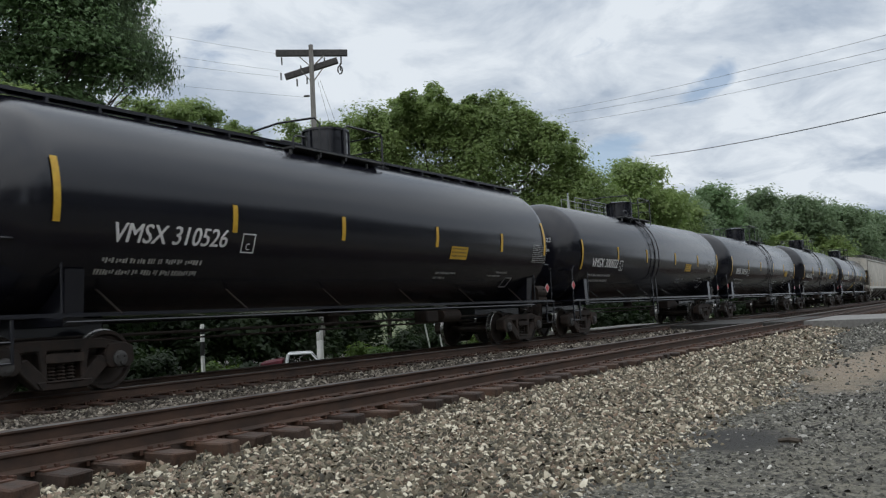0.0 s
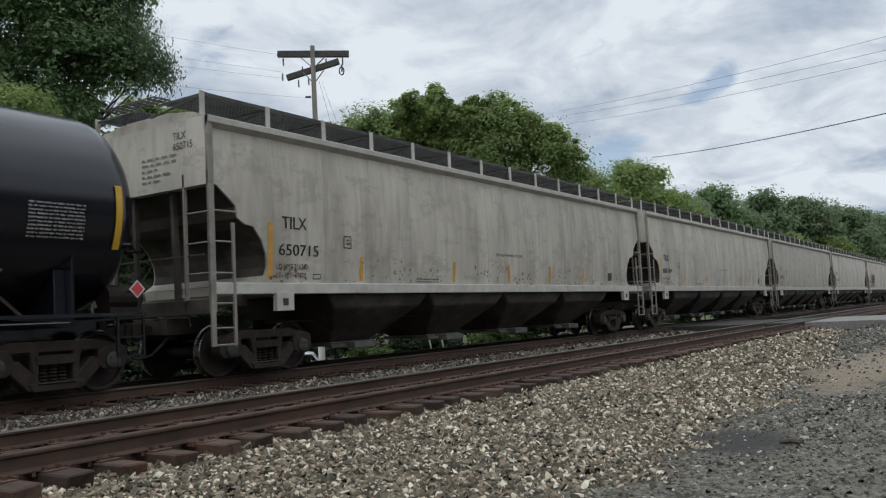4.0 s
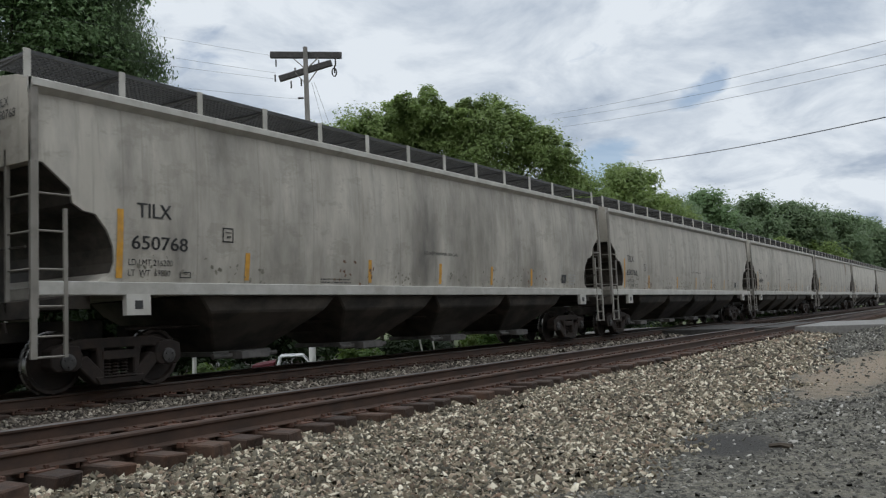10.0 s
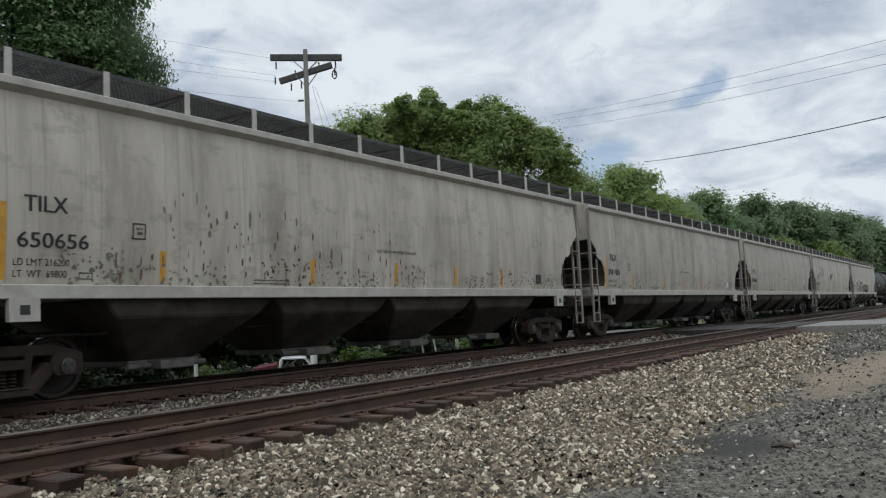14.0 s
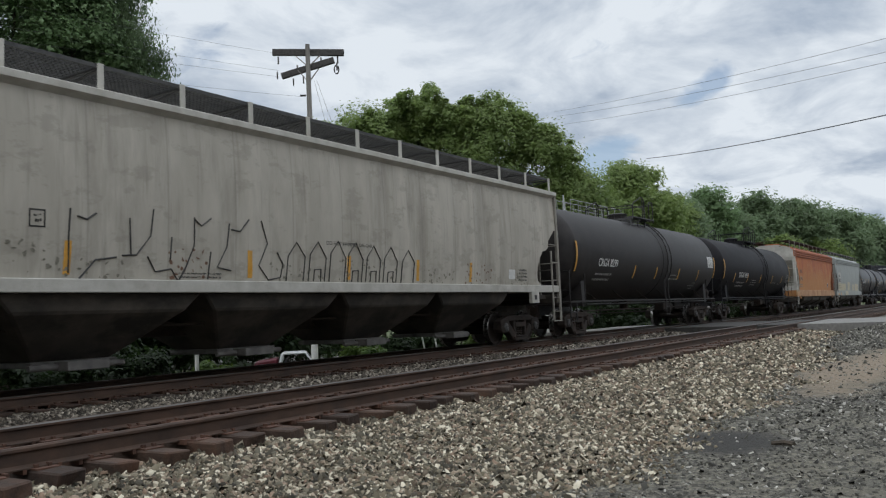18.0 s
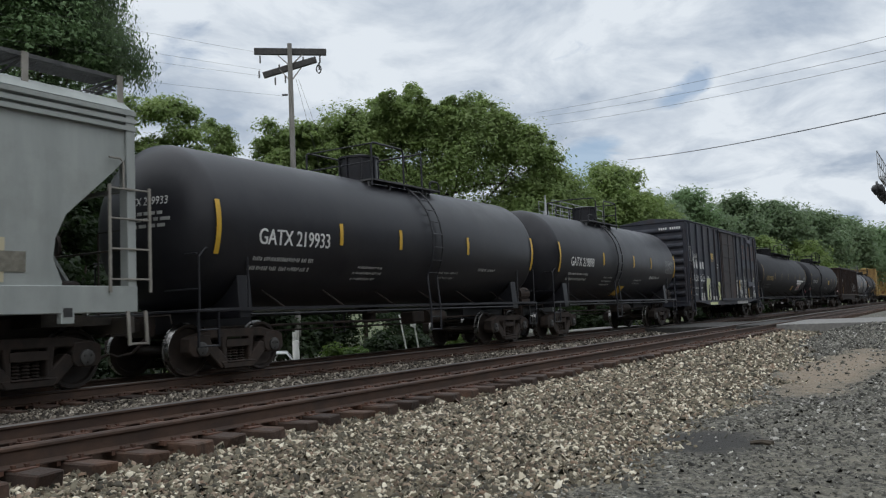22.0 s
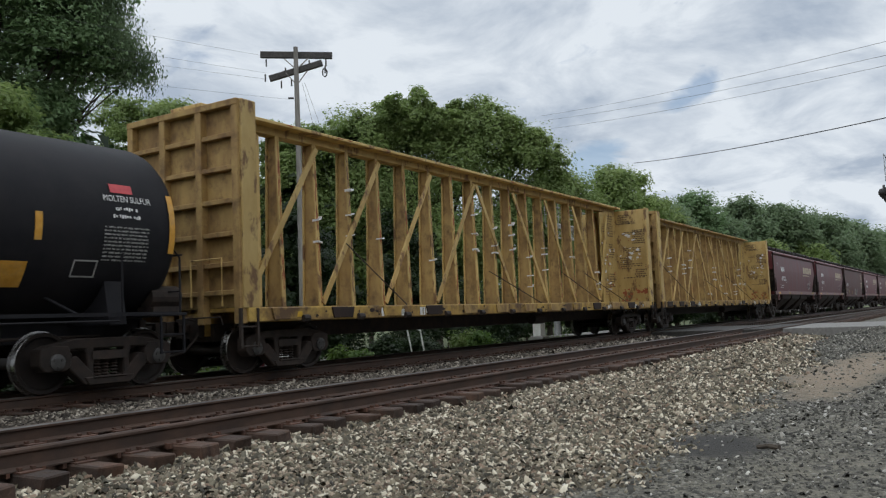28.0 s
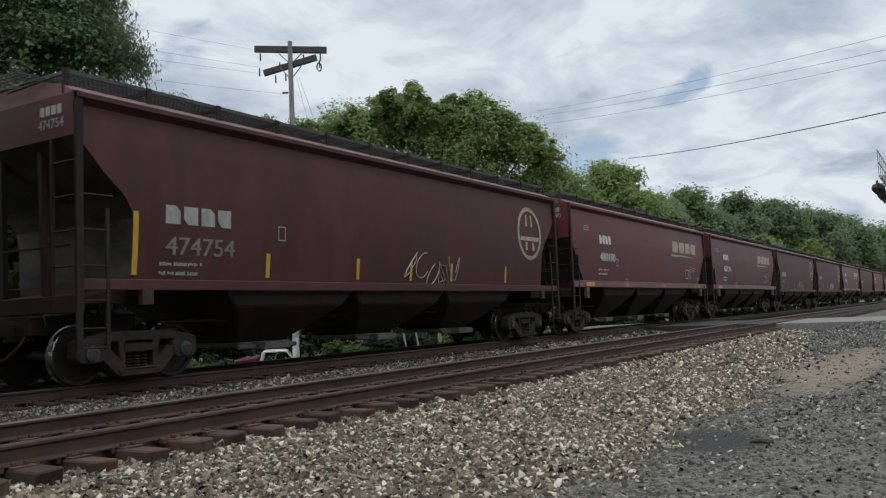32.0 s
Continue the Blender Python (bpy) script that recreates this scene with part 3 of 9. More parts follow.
class Geo:
    """Collects vertices and faces of one mesh."""

    def __init__(self):
        self.v, self.f, self.mi = [], [], []

    def add(self, verts, faces, mi=0):
        k = len(self.v)
        self.v += [tuple(p) for p in verts]
        self.f += [tuple(i + k for i in f) for f in faces]
        self.mi += [mi] * len(faces)
        return self

    def box(self, x0, x1, y0, y1, z0, z1, mi=0):
        p = [(x, y, z) for z in (z0, z1) for y in (y0, y1) for x in (x0, x1)]
        return self.add(p, [(0, 2, 3, 1), (4, 5, 7, 6), (0, 1, 5, 4), (2, 6, 7, 3), (0, 4, 6, 2), (1, 3, 7, 5)], mi)

    def prism(self, poly, y0, y1, mi=0):
        """A polygon in x and z, pulled from y0 to y1."""
        n = len(poly)
        p = [(x, y0, z) for x, z in poly] + [(x, y1, z) for x, z in poly]
        return self.add(p, [tuple(range(n)), tuple(range(2 * n - 1, n - 1, -1))] + [(i, i + n, (i + 1) % n + n, (i + 1) % n) for i in range(n)], mi)

    def plate(self, poly, x0, x1, mi=0):
        """A polygon in y and z, pulled from x0 to x1."""
        n = len(poly)
        p = [(x0, y, z) for y, z in poly] + [(x1, y, z) for y, z in poly]
        return self.add(p, [tuple(range(n)), tuple(range(2 * n - 1, n - 1, -1))] + [(i, i + n, (i + 1) % n + n, (i + 1) % n) for i in range(n)], mi)

    def bar(self, a, b, w, h=None, mi=0, up=(0, 0, 1)):
        """A square bar from a to b."""
        a, b = Vector(a), Vector(b)
        h = w if h is None else h
        d = (b - a).normalized()
        u = Vector(up)
        if abs(d.dot(u)) > 0.98:
            u = Vector((0, 1, 0))
        s = d.cross(u).normalized()
        t = s.cross(d)
        p = [q + s * i * w / 2 + t * j * h / 2 for q in (a, b) for i, j in ((-1, -1), (1, -1), (1, 1), (-1, 1))]
        return self.add(p, [(0, 1, 2, 3), (7, 6, 5, 4)] + [(i, i + 4, (i + 1) % 4 + 4, (i + 1) % 4) for i in range(4)], mi)

    def tube(self, pts, r, n=6, r2=None, mi=0):
        """A round rod along a line of points."""
        pts = [Vector(p) for p in pts]
        rings = []
        for i, p in enumerate(pts):
            d = (pts[min(i + 1, len(pts) - 1)] - pts[max(i - 1, 0)]).normalized()
            u = Vector((0, 0, 1)) if abs(d.z) < 0.9 else Vector((0, 1, 0))
            s = d.cross(u).normalized()
            t = s.cross(d)
            rr = r if r2 is None else r + (r2 - r) * i / (len(pts) - 1)
            rings.append([p + (s * math.cos(a) + t * math.sin(a)) * rr for a in (2 * math.pi * j / n for j in range(n))])
        v = [q for ring in rings for q in ring]
        f = [(i * n + j, i * n + (j + 1) % n, (i + 1) * n + (j + 1) % n, (i + 1) * n + j) for i in range(len(pts) - 1) for j in range(n)]
        f += [tuple(range(n - 1, -1, -1)), tuple(range(len(v) - n, len(v)))]
        return self.add(v, f, mi)

    def lathe(self, prof, axis, centre, n=32, mi=None):
        """Turns (along, radius) round an axis through centre; mi: a material for each band."""
        v = []
        for a, r in prof:
            for j in range(n):
                c, s = math.cos(2 * math.pi * j / n) * r, math.sin(2 * math.pi * j / n) * r
                q = {"x": (a, c, s), "y": (c, a, s), "z": (c, s, a)}[axis]
                v.append(tuple(q[i] + centre[i] for i in range(3)))
        k = len(self.v)
        self.v += v
        m = len(prof)
        for i in range(m - 1):
            for j in range(n):
                self.f.append((k + i * n + j, k + i * n + (j + 1) % n, k + (i + 1) * n + (j + 1) % n, k + (i + 1) * n + j))
                self.mi.append(mi[i] if mi else 0)
        self.f += [tuple(k + j for j in range(n)), tuple(k + (m - 1) * n + j for j in range(n))]
        self.mi += [mi[0] if mi else 0, mi[-1] if mi else 0]
        return self

    def mesh(self, name, mats, smooth=False, bevel=0.0):
        me = bpy.data.meshes.new(name)
        me.from_pydata(self.v, [], self.f)
        mats = mats if isinstance(mats, (list, tuple)) else [mats]
        for m in mats:
            me.materials.append(m)
        if any(self.mi):
            me.polygons.foreach_set("material_index", self.mi)
        bm = bmesh.new()
        bm.from_mesh(me)
        bmesh.ops.recalc_face_normals(bm, faces=bm.faces)
        if bevel:
            edges = [e for e in bm.edges if len(e.link_faces) == 2 and e.calc_face_angle(0) > 0.6]
            bmesh.ops.bevel(bm, geom=edges, offset=bevel, segments=1, affect="EDGES", clamp_overlap=True)
        bm.to_mesh(me)
        bm.free()
        if smooth:
            me.polygons.foreach_set("use_smooth", [True] * len(me.polygons))
            me.set_sharp_from_angle(angle=radians(smooth if smooth is not True else 40))
        return me


def put(name, me, parent=None, label="", at=None):
    """A mesh as one object, under its thing or part."""
    ob = new(name, me)
    if parent is not None:
        ob.parent = parent
    if at is not None:
        ob.matrix_basis = at
    if label:
        tagged(ob, label)
    return ob


def part(name, g, mat, parent, label="", smooth=False, bevel=0.0, at=None):
    return put(name, g.mesh(name, mat, smooth, bevel), parent, label, at)


def quick_mesh(name, verts, faces_n, mat, k=4):
    """A big mesh of k-cornered faces from arrays."""
    me = bpy.data.meshes.new(name)
    nf = len(faces_n)
    me.vertices.add(len(verts)); me.vertices.foreach_set("co", np.asarray(verts, np.float32).ravel())
    me.loops.add(nf * k); me.loops.foreach_set("vertex_index", np.asarray(faces_n, np.int32).ravel())
    me.polygons.add(nf); me.polygons.foreach_set("loop_start", np.arange(0, nf * k, k, dtype=np.int32))
    me.update(calc_edges=True)
    me.materials.append(mat)
    return me


def flat_text(body, size, narrow=0.85, bold=0.0):
    """Letters of the built-in font as 2D points and faces, from the lower left."""
    cu = bpy.data.curves.new("letters", "FONT")
    cu.body, cu.size, cu.offset, cu.resolution_u = body, size / 0.72, bold, 3
    ob = bpy.data.objects.new("letters", cu)
    scene.collection.objects.link(ob)
    me = bpy.data.meshes.new_from_object(ob)
    pts = [(v.co.x * narrow, v.co.y) for v in me.vertices]
    faces = [tuple(p.vertices) for p in me.polygons]
    bpy.data.objects.remove(ob); bpy.data.meshes.remove(me); bpy.data.curves.remove(cu)
    return pts, faces


def width_of(pts):
    return max(p[0] for p in pts) - min(p[0] for p in pts)


def smooth01(v):
    v = np.clip(v, 0, 1)
    return v * v * (3 - 2 * v)


# ---------------------------------------------------------------- ground and tracks
ROAD0, ROAD1 = 34.6, 42.0
BED = -0.30


def ground_z(x, y):
    """Lot, slope up to the crossing road, track bed and the lower land behind the tracks."""
    x, y = np.asarray(x, float), np.asarray(y, float)
    lot = -0.52 + 0.44 * smooth01((x - 22) / 12) - 0.3 * smooth01((x - 44) / 20)
    lot = lot + 0.03 * np.sin(x * 0.7 + y * 0.9) * smooth01((30 - x) / 10)
    bed = BED - 0.10
    z = lot + (bed - lot) * smooth01((y - 2.6) / 2.7)
    back = smooth01((y - 14.0) / 4.0)
    z = z + (-1.75 - z) * back
    road = smooth01(1 - np.abs(x - 38.3) / 7.5 + 0.25) * smooth01((19 - y) / 4)
    z = z + (-0.16 - z) * road * smooth01((y - 13.6) / 1.0)
    return z + 22 * smooth01((y - 60) / 240) * smooth01((x + 40) / 60)


gx = np.unique(np.concatenate([np.linspace(-900, -30, 30), np.arange(-30, 60, 0.5), np.linspace(60, 1500, 90)]))
gy = np.unique(np.concatenate([np.linspace(-900, -20, 26), np.arange(-20, 30, 0.4), np.linspace(30, 900, 60)]))
GX, GY = np.meshgrid(gx, gy)
GZ = ground_z(GX, GY)
idx = np.arange(GX.size).reshape(GX.shape)
gf = np.stack([idx[:-1, :-1], idx[:-1, 1:], idx[1:, 1:], idx[1:, :-1]], -1).reshape(-1, 4)
gm = quick_mesh("ground", np.stack([GX, GY, GZ], -1).reshape(-1, 3), gf, M_GROUND)
gm.polygons.foreach_set("use_smooth", [True] * len(gm.polygons))
ground = tagged(put("ground", gm), "grey gravel lot with a sandy patch, weedy soil beyond the tracks", "ground", kind="structure")

# packed ballast under both tracks, broken by the road
for x0, x1 in ((-60.0, ROAD0 - 0.1), (ROAD1 + 0.1, 900.0)):
    g = Geo()
    prof = [(3.0, -0.62), (3.4, -0.52), (5.3, -0.38), (5.85, -0.355), (6.05, BED), (8.7, BED - 0.01), (9.75, BED - 0.08), (10.9, BED - 0.01), (13.95, BED), (15.4, -0.95), (15.4, -1.4), (3.0, -1.4)]
    if x0 > 0:
        prof[0], prof[1] = (4.3, -0.9), (4.5, -0.62)
    g.plate(prof, x0, x1)
    tagged(part("track_bed", g, M_BED, None), "packed grey stone ballast bed under the two tracks", "track bed", kind="structure")

RAIL_PROF = [(-0.076, -0.172), (-0.076, -0.162), (-0.012, -0.140), (-0.009, -0.050), (-0.036, -0.034), (-0.036, -0.014), (-0.024, 0.0),
             (0.024, 0.0), (0.036, -0.014), (0.036, -0.034), (0.009, -0.050), (0.012, -0.140), (0.076, -0.162), (0.076, -0.172)]


def track(name, yc, label):
    root = tagged(new(name), label, "track", kind="structure")
    for s in (-1, 1):
        g = Geo()
        n = len(RAIL_PROF)
        g.plate([(yc + s * GAUGE + y, z) for y, z in RAIL_PROF], -60, 900)
        dull = yc == T1 and s < 0
        if not dull:
            g.mi[2 + 5] = 1
        part("rail", g, [M_RAIL, M_RAILTOP], root, "rusty steel rail with a dull head" if dull else "rusty steel rail with a worn bright head")
    return root


track_near = track("track_1", T1, "single rusty track on brown wooden ties, in front of the train")
track_far = track("track_2", T2, "main track of rusty rails that carries the freight train")

# ---- crossing road: panels between the rails, approaches on both sides
for y0, y1, z0, z1 in ((T1 - 0.66, T1 + 0.66, -0.04, -0.04), (T1 + 0.84, T2 - 0.84, -0.045, -0.045), (T2 - 0.66, T2 + 0.66, -0.04, -0.04)):
    g = Geo().plate([(y0, z0), (y1, z1), (y1, -0.5), (y0, -0.5)], ROAD0, ROAD1)
    tagged(part("crossing_panel", g, M_PANEL, None, bevel=0.015), "dark worn crossing panel between the rails", "road", kind="structure")
g = Geo()
g.plate([(T2 + 0.84, -0.04), (T2 + 4.0, -0.1), (22, -1.3), (60, -1.4), (60, -2.2), (T2 + 0.84, -2.2)], ROAD0, ROAD1)
g.plate([(T1 - 0.84, -0.04), (T1 - 0.84, -0.7), (-60, -0.7), (-60, -0.12), (2.0, -0.04)], ROAD0, ROAD1)
road = tagged(part("road", g, M_ROAD, None, bevel=0.015), "worn asphalt crossing road level with the rails", "road", kind="structure")

# ---------------------------------------------------------------- parts that all cars share


def make_sideframe():
    """Cast truck side frame: arched top member, triangular windows, columns, a spring seat and heavy journal ends."""
    g = Geo()
    y0, y1 = -0.10, 0.10
    g.prism([(-1.12, 0.64), (-0.96, 0.72), (-0.60, 0.80), (0.60, 0.80), (0.96, 0.72), (1.12, 0.64), (1.06, 0.56), (0.60, 0.64), (-0.60, 0.64), (-1.06, 0.56)], y0, y1)
    for s in (-1, 1):
        g.prism([(s * 1.14, 0.66), (s * 0.98, 0.72), (s * 0.70, 0.70), (s * 0.64, 0.56), (s * 0.66, 0.40), (s * 0.74, 0.33), (s * 1.06, 0.33), (s * 1.15, 0.42)], y0 - 0.03, y1 + 0.03)
        g.prism([(s * 0.72, 0.50), (s * 0.56, 0.55), (s * 0.36, 0.36), (s * 0.24, 0.22), (s * 0.26, 0.10), (s * 0.42, 0.11), (s * 0.70, 0.38)], y0 - 0.01, y1 + 0.01)
        g.prism([(s * 0.40, 0.68), (s * 0.26, 0.68), (s * 0.26, 0.18), (s * 0.34, 0.18)], y0, y1)
        g.prism([(s * 0.58, 0.68), (s * 0.38, 0.68), (s * 0.38, 0.60)], y0 + 0.02, y1 - 0.02)
    g.prism([(-0.44, 0.22), (0.44, 0.22), (0.36, 0.09), (-0.36, 0.09)], y0 - 0.03, y1 + 0.03)
    g.box(-0.3, 0.3, y0 - 0.05, y1 + 0.05, 0.19, 0.225)
    return g.mesh("sideframe", M_STEEL, bevel=0.022)


def make_springs():
    g = Geo()
    for x in (-0.15, 0.0, 0.15):
        for i in range(5):
            g.lathe([(0.225 + i * 0.05, 0.045), (0.245 + i * 0.05, 0.068), (0.265 + i * 0.05, 0.045)], "z", (x, 0, 0), 7)
    g.box(-0.30, 0.30, -0.12, 0.12, 0.475, 0.60)
    return g.mesh("spring_nest", M_STEEL)


def make_wheel():
    r = 0.457
    prof = [(-0.075, 0.10), (-0.05, 0.11), (-0.02, 0.16), (-0.008, 0.27), (-0.02, 0.37), (-0.062, 0.395), (-0.068, r - 0.012), (-0.06, r - 0.004), (0.045, r), (0.05, r + 0.02), (0.066, r + 0.024), (0.075, r + 0.008), (0.075, 0.39), (0.03, 0.36), (0.02, 0.2), (0.05, 0.12)]
    return Geo().lathe(prof, "y", (0, 0, 0), 28, [0, 0, 0, 0, 0, 0, 1, 1, 1, 1, 0, 0, 0, 0, 0]).mesh("wheel", [M_WHEEL, M_TREAD], smooth=35)


def make_bolster():
    g = Geo()
    g.box(-0.2, 0.2, -1.06, 1.06, 0.45, 0.62)
    g.lathe([(0.6, 0.2), (0.72, 0.2), (0.72, 0.17)], "z", (0, 0, 0), 16)
    for s in (-1, 1):
        g.box(s * 0.42 - 0.04, s * 0.42 + 0.04, -0.8, 0.8, 0.30, 0.42)
        for y in (-0.72, 0.72):
            g.box(s * 0.44 - 0.05, s * 0.44 + 0.05, y - 0.06, y + 0.06, 0.32, 0.58)
    return g.mesh("truck", M_STEEL, bevel=0.015)


def make_cap():
    g = Geo().lathe([(0.0, 0.15), (-0.05, 0.15), (-0.06, 0.125), (-0.12, 0.12), (-0.13, 0.10), (-0.135, 0.06)], "y", (0, 0, 0), 14)
    for i in range(3):
        a = i * 2.0944 + 0.5
        g.lathe([(-0.13, 0.022), (-0.15, 0.022), (-0.15, 0.01)], "y", (0.065 * math.cos(a), 0, 0.065 * math.sin(a)), 6)
    return g.mesh("bearing_cap", M_CAP, smooth=40)


def make_coupler():
    """Knuckle coupler with its shank, striker and a hanging air hose, pointing to -x from the striker."""
    g = Geo()
    g.box(-0.02, 0.12, -0.32, 0.32, 0.70, 1.06)
    g.box(-0.38, 0.0, -0.075, 0.075, 0.80, 0.96)
    g.prism([(-0.62, 0.76), (-0.38, 0.74), (-0.34, 0.84), (-0.34, 1.0), (-0.42, 1.02), (-0.62, 1.0)], -0.16, -0.02)
    g.prism([(-0.60, 0.74), (-0.50, 0.74), (-0.50, 1.02), (-0.60, 1.02)], 0.02, 0.14)
    g.box(-0.46, -0.34, -0.16, 0.16, 0.78, 1.0)
    g.tube([(-0.02, -0.3, 0.80), (-0.1, -0.3, 0.66), (-0.28, -0.2, 0.45), (-0.5, -0.1, 0.40), (-0.6, -0.06, 0.45)], 0.028, 6)
    g.tube([(0.05, -0.2, 1.0), (-0.3, -0.3, 1.06), (-0.3, -1.2, 1.06), (-0.3, -1.25, 0.92)], 0.014, 5)
    return g.mesh("coupler", M_STEEL, bevel=0.012)


ME_SIDE, ME_SPRING, ME_WHEEL, ME_BOLSTER, ME_CAP, ME_COUPLER = make_sideframe(), make_springs(), make_wheel(), make_bolster(), make_cap(), make_coupler()
ME_AXLE = Geo().lathe([(-1.06, 0.07), (-0.74, 0.08), (-0.7, 0.1), (0, 0.085), (0.7, 0.1), (0.74, 0.08), (1.06, 0.07)], "y", (0, 0, 0), 12).mesh("axle", M_WHEEL, smooth=40)


def add_truck(car, x):
    tr = put("truck", ME_BOLSTER, car, "dark cast steel two-axle truck", pose(x, 0, 0))
    for s in (-1, 1):
        put("sideframe", ME_SIDE, tr, at=pose(0, s * 1.02, 0))
        tagged(put("spring_nest", ME_SPRING, tr, at=pose(0, s * 1.02, 0)), kind="stuff")
        ax = put("axle", ME_AXLE, tr, at=pose(s * 0.889, 0, 0.457))
        for q in (-1, 1):
            put("wheel", ME_WHEEL, tr, at=pose(s * 0.889, q * 0.76, 0.457, 0, 0, 0 if q < 0 else 180))
            put("bearing_cap", ME_CAP, tr, "round grey bearing cap", pose(s * 0.889, q * 1.06, 0.47, 0, 0, 0 if q < 0 else 180))
    return tr


def running_gear(car, length, truck_in):
    for s in (-1, 1):
        add_truck(car, s * (length / 2 - truck_in))
        put("coupler", ME_COUPLER, car, "dark knuckle coupler with a hanging air hose", pose(s * (length / 2 - 0.6), 0, 0, 0, 0, 0 if s < 0 else 180))


def on_flat(ys, off=0.006):
    return lambda u, v: (u, -ys - off, v)


def on_tank(rad, zc, off=0.012):
    return lambda u, v: (u, -math.sqrt(max(rad * rad - (v - zc) ** 2, 0.01)) - off, v)


def lettering(car, body, x, z, size, wrap, mat, name="marking", label="", narrow=0.85, bold=0.0, width=None, slant=0.0):
    pts, faces = flat_text(body, size, narrow, bold)
    k = width / width_of(pts) if width else 1.0
    g = Geo()
    # stencil paint runs a little wide: three passes side by side, each a hair above the last
    for i in range(3 if size > 0.2 else 1):
        lift = Vector((0, -0.0012 * i, 0))
        g.add([tuple(Vector(wrap(x + a * k + b * slant + size * 0.022 * i, z + b)) + lift) for a, b in pts], faces)
    return part(name, g, mat, car, label)


def bars(car, rows, wrap, mat, name="data_stencil", label="", slant=0.0, seed=0, gap=0.5):
    """Unreadable small writing: short bars in lines. Rows of x, z, width, height."""
    rng = random.Random(seed)
    g = Geo()
    for x, z, w, h in rows:
        u = x
        while u < x + w:
            k = min(rng.uniform(1.2, 4.5) * h, x + w - u)
            e = u
            while e < u + k - h * 0.3:
                q, lo, hi = h * rng.uniform(0.35, 0.62), rng.choice((0, 0, 0, h * 0.25)), rng.choice((h, h, h * 0.8))
                g.add([wrap(e, z + lo), wrap(e + q, z + lo), wrap(e + q + slant * h, z + hi), wrap(e + slant * h, z + hi)], [(0, 1, 2, 3)])
                e += q + h * 0.2
            u += k + h * gap
    return tagged(part(name, g, mat, car, label), label, kind="stuff")


def patch(car, x0, x1, z0, z1, wrap, mat, name, label="", slant=0.0, n=6):
    g = Geo()
    for i in range(n):
        a, b = z0 + (z1 - z0) * i / n, z0 + (z1 - z0) * (i + 1) / n
        sa, sb = slant * (a - z0), slant * (b - z0)
        g.add([wrap(x0 + sa, a), wrap(x1 + sa, a), wrap(x1 + sb, b), wrap(x0 + sb, b)], [(0, 1, 2, 3)])
    return part(name, g, mat, car, label)


def framed(car, x0, x1, z0, z1, wrap, mat, name="stencil_frame", t=0.022, label="", slant=0.0):
    g = Geo()
    for a, b, c, d in ((x0, x1, z0, z0 + t), (x0, x1, z1 - t, z1), (x0, x0 + t, z0, z1), (x1 - t, x1, z0, z1)):
        g.add([wrap(a + slant * (c - z0), c), wrap(b + slant * (c - z0), c), wrap(b + slant * (d - z0), d), wrap(a + slant * (d - z0), d)], [(0, 1, 2, 3)])
    return part(name, g, mat, car, label)


def ladder(car, x0, x1, y, z0, z1, mat, step=0.40, name="ladder", w=0.05, label=""):
    """Two stiles and round rungs on the side of a car."""
    g = Geo()
    ends = [(x0, y), (x1, y)]
    for px, py in ends:
        g.box(px - w / 2, px + w / 2, py - 0.03, py + 0.03, z0, z1)
    z = z0 + 0.03
    while z < z1 - 0.05:
        g.tube([(x0, y, z), (x1, y, z)], 0.016, 5)
        z += step
    return part(name, g, mat, car, label)


def end_ladder(car, x, y0, y1, z0, z1, mat, step=0.40, w=0.05):
    g = Geo()
    for py in (y0, y1):
        g.box(x - 0.03, x + 0.03, py - w / 2, py + w / 2, z0, z1)
    z, zs = z0 + 0.07, []
    while z < z1 - 0.05:
        zs.append(z)
        z += step
    lad = part("end_ladder", g, mat, car)
    rung = Geo().tube([(0, y0, 0), (0, y1, 0)], 0.016, 5).mesh("rung", mat)
    for z in zs:
        put("rung", rung, lad, at=pose(x, 0, z))
    return lad


CARS = []                         # every car and where its front coupling stands at 0 s


def new_car(kind, label, front, length, group="cars of the freight train", category="railcar"):
    car = tagged(new(kind), label, category, group)
    CARS.append((car, front + length / 2))
    return car


# ---------------------------------------------------------------- tank cars


def tank_shell(half, rad, zc, head, mat, parent, bands=()):
    """Shell with elliptical heads, weld seams, and jacket bands."""
    prof = []
    k = 9
    for i in range(k):
        a = math.pi / 2 * i / k
        prof.append((-(half - head) - head * math.cos(a), max(rad * math.sin(a), 0.01)))
    prof.append((-(half - head), rad))
    for b0, b1, t in sorted(bands):
        prof += [(b0 - 0.01, rad), (b0, rad + t), (b1, rad + t), (b1 + 0.01, rad)]
    prof.append((half - head, rad))
    for i in range(k - 1, -1, -1):
        a = math.pi / 2 * i / k
        prof.append((half - head + head * math.cos(a), max(rad * math.sin(a), 0.01)))
    g = Geo().lathe(prof, "x", (0, 0, zc), 64)
    return part("tank", g, mat, parent, smooth=30)


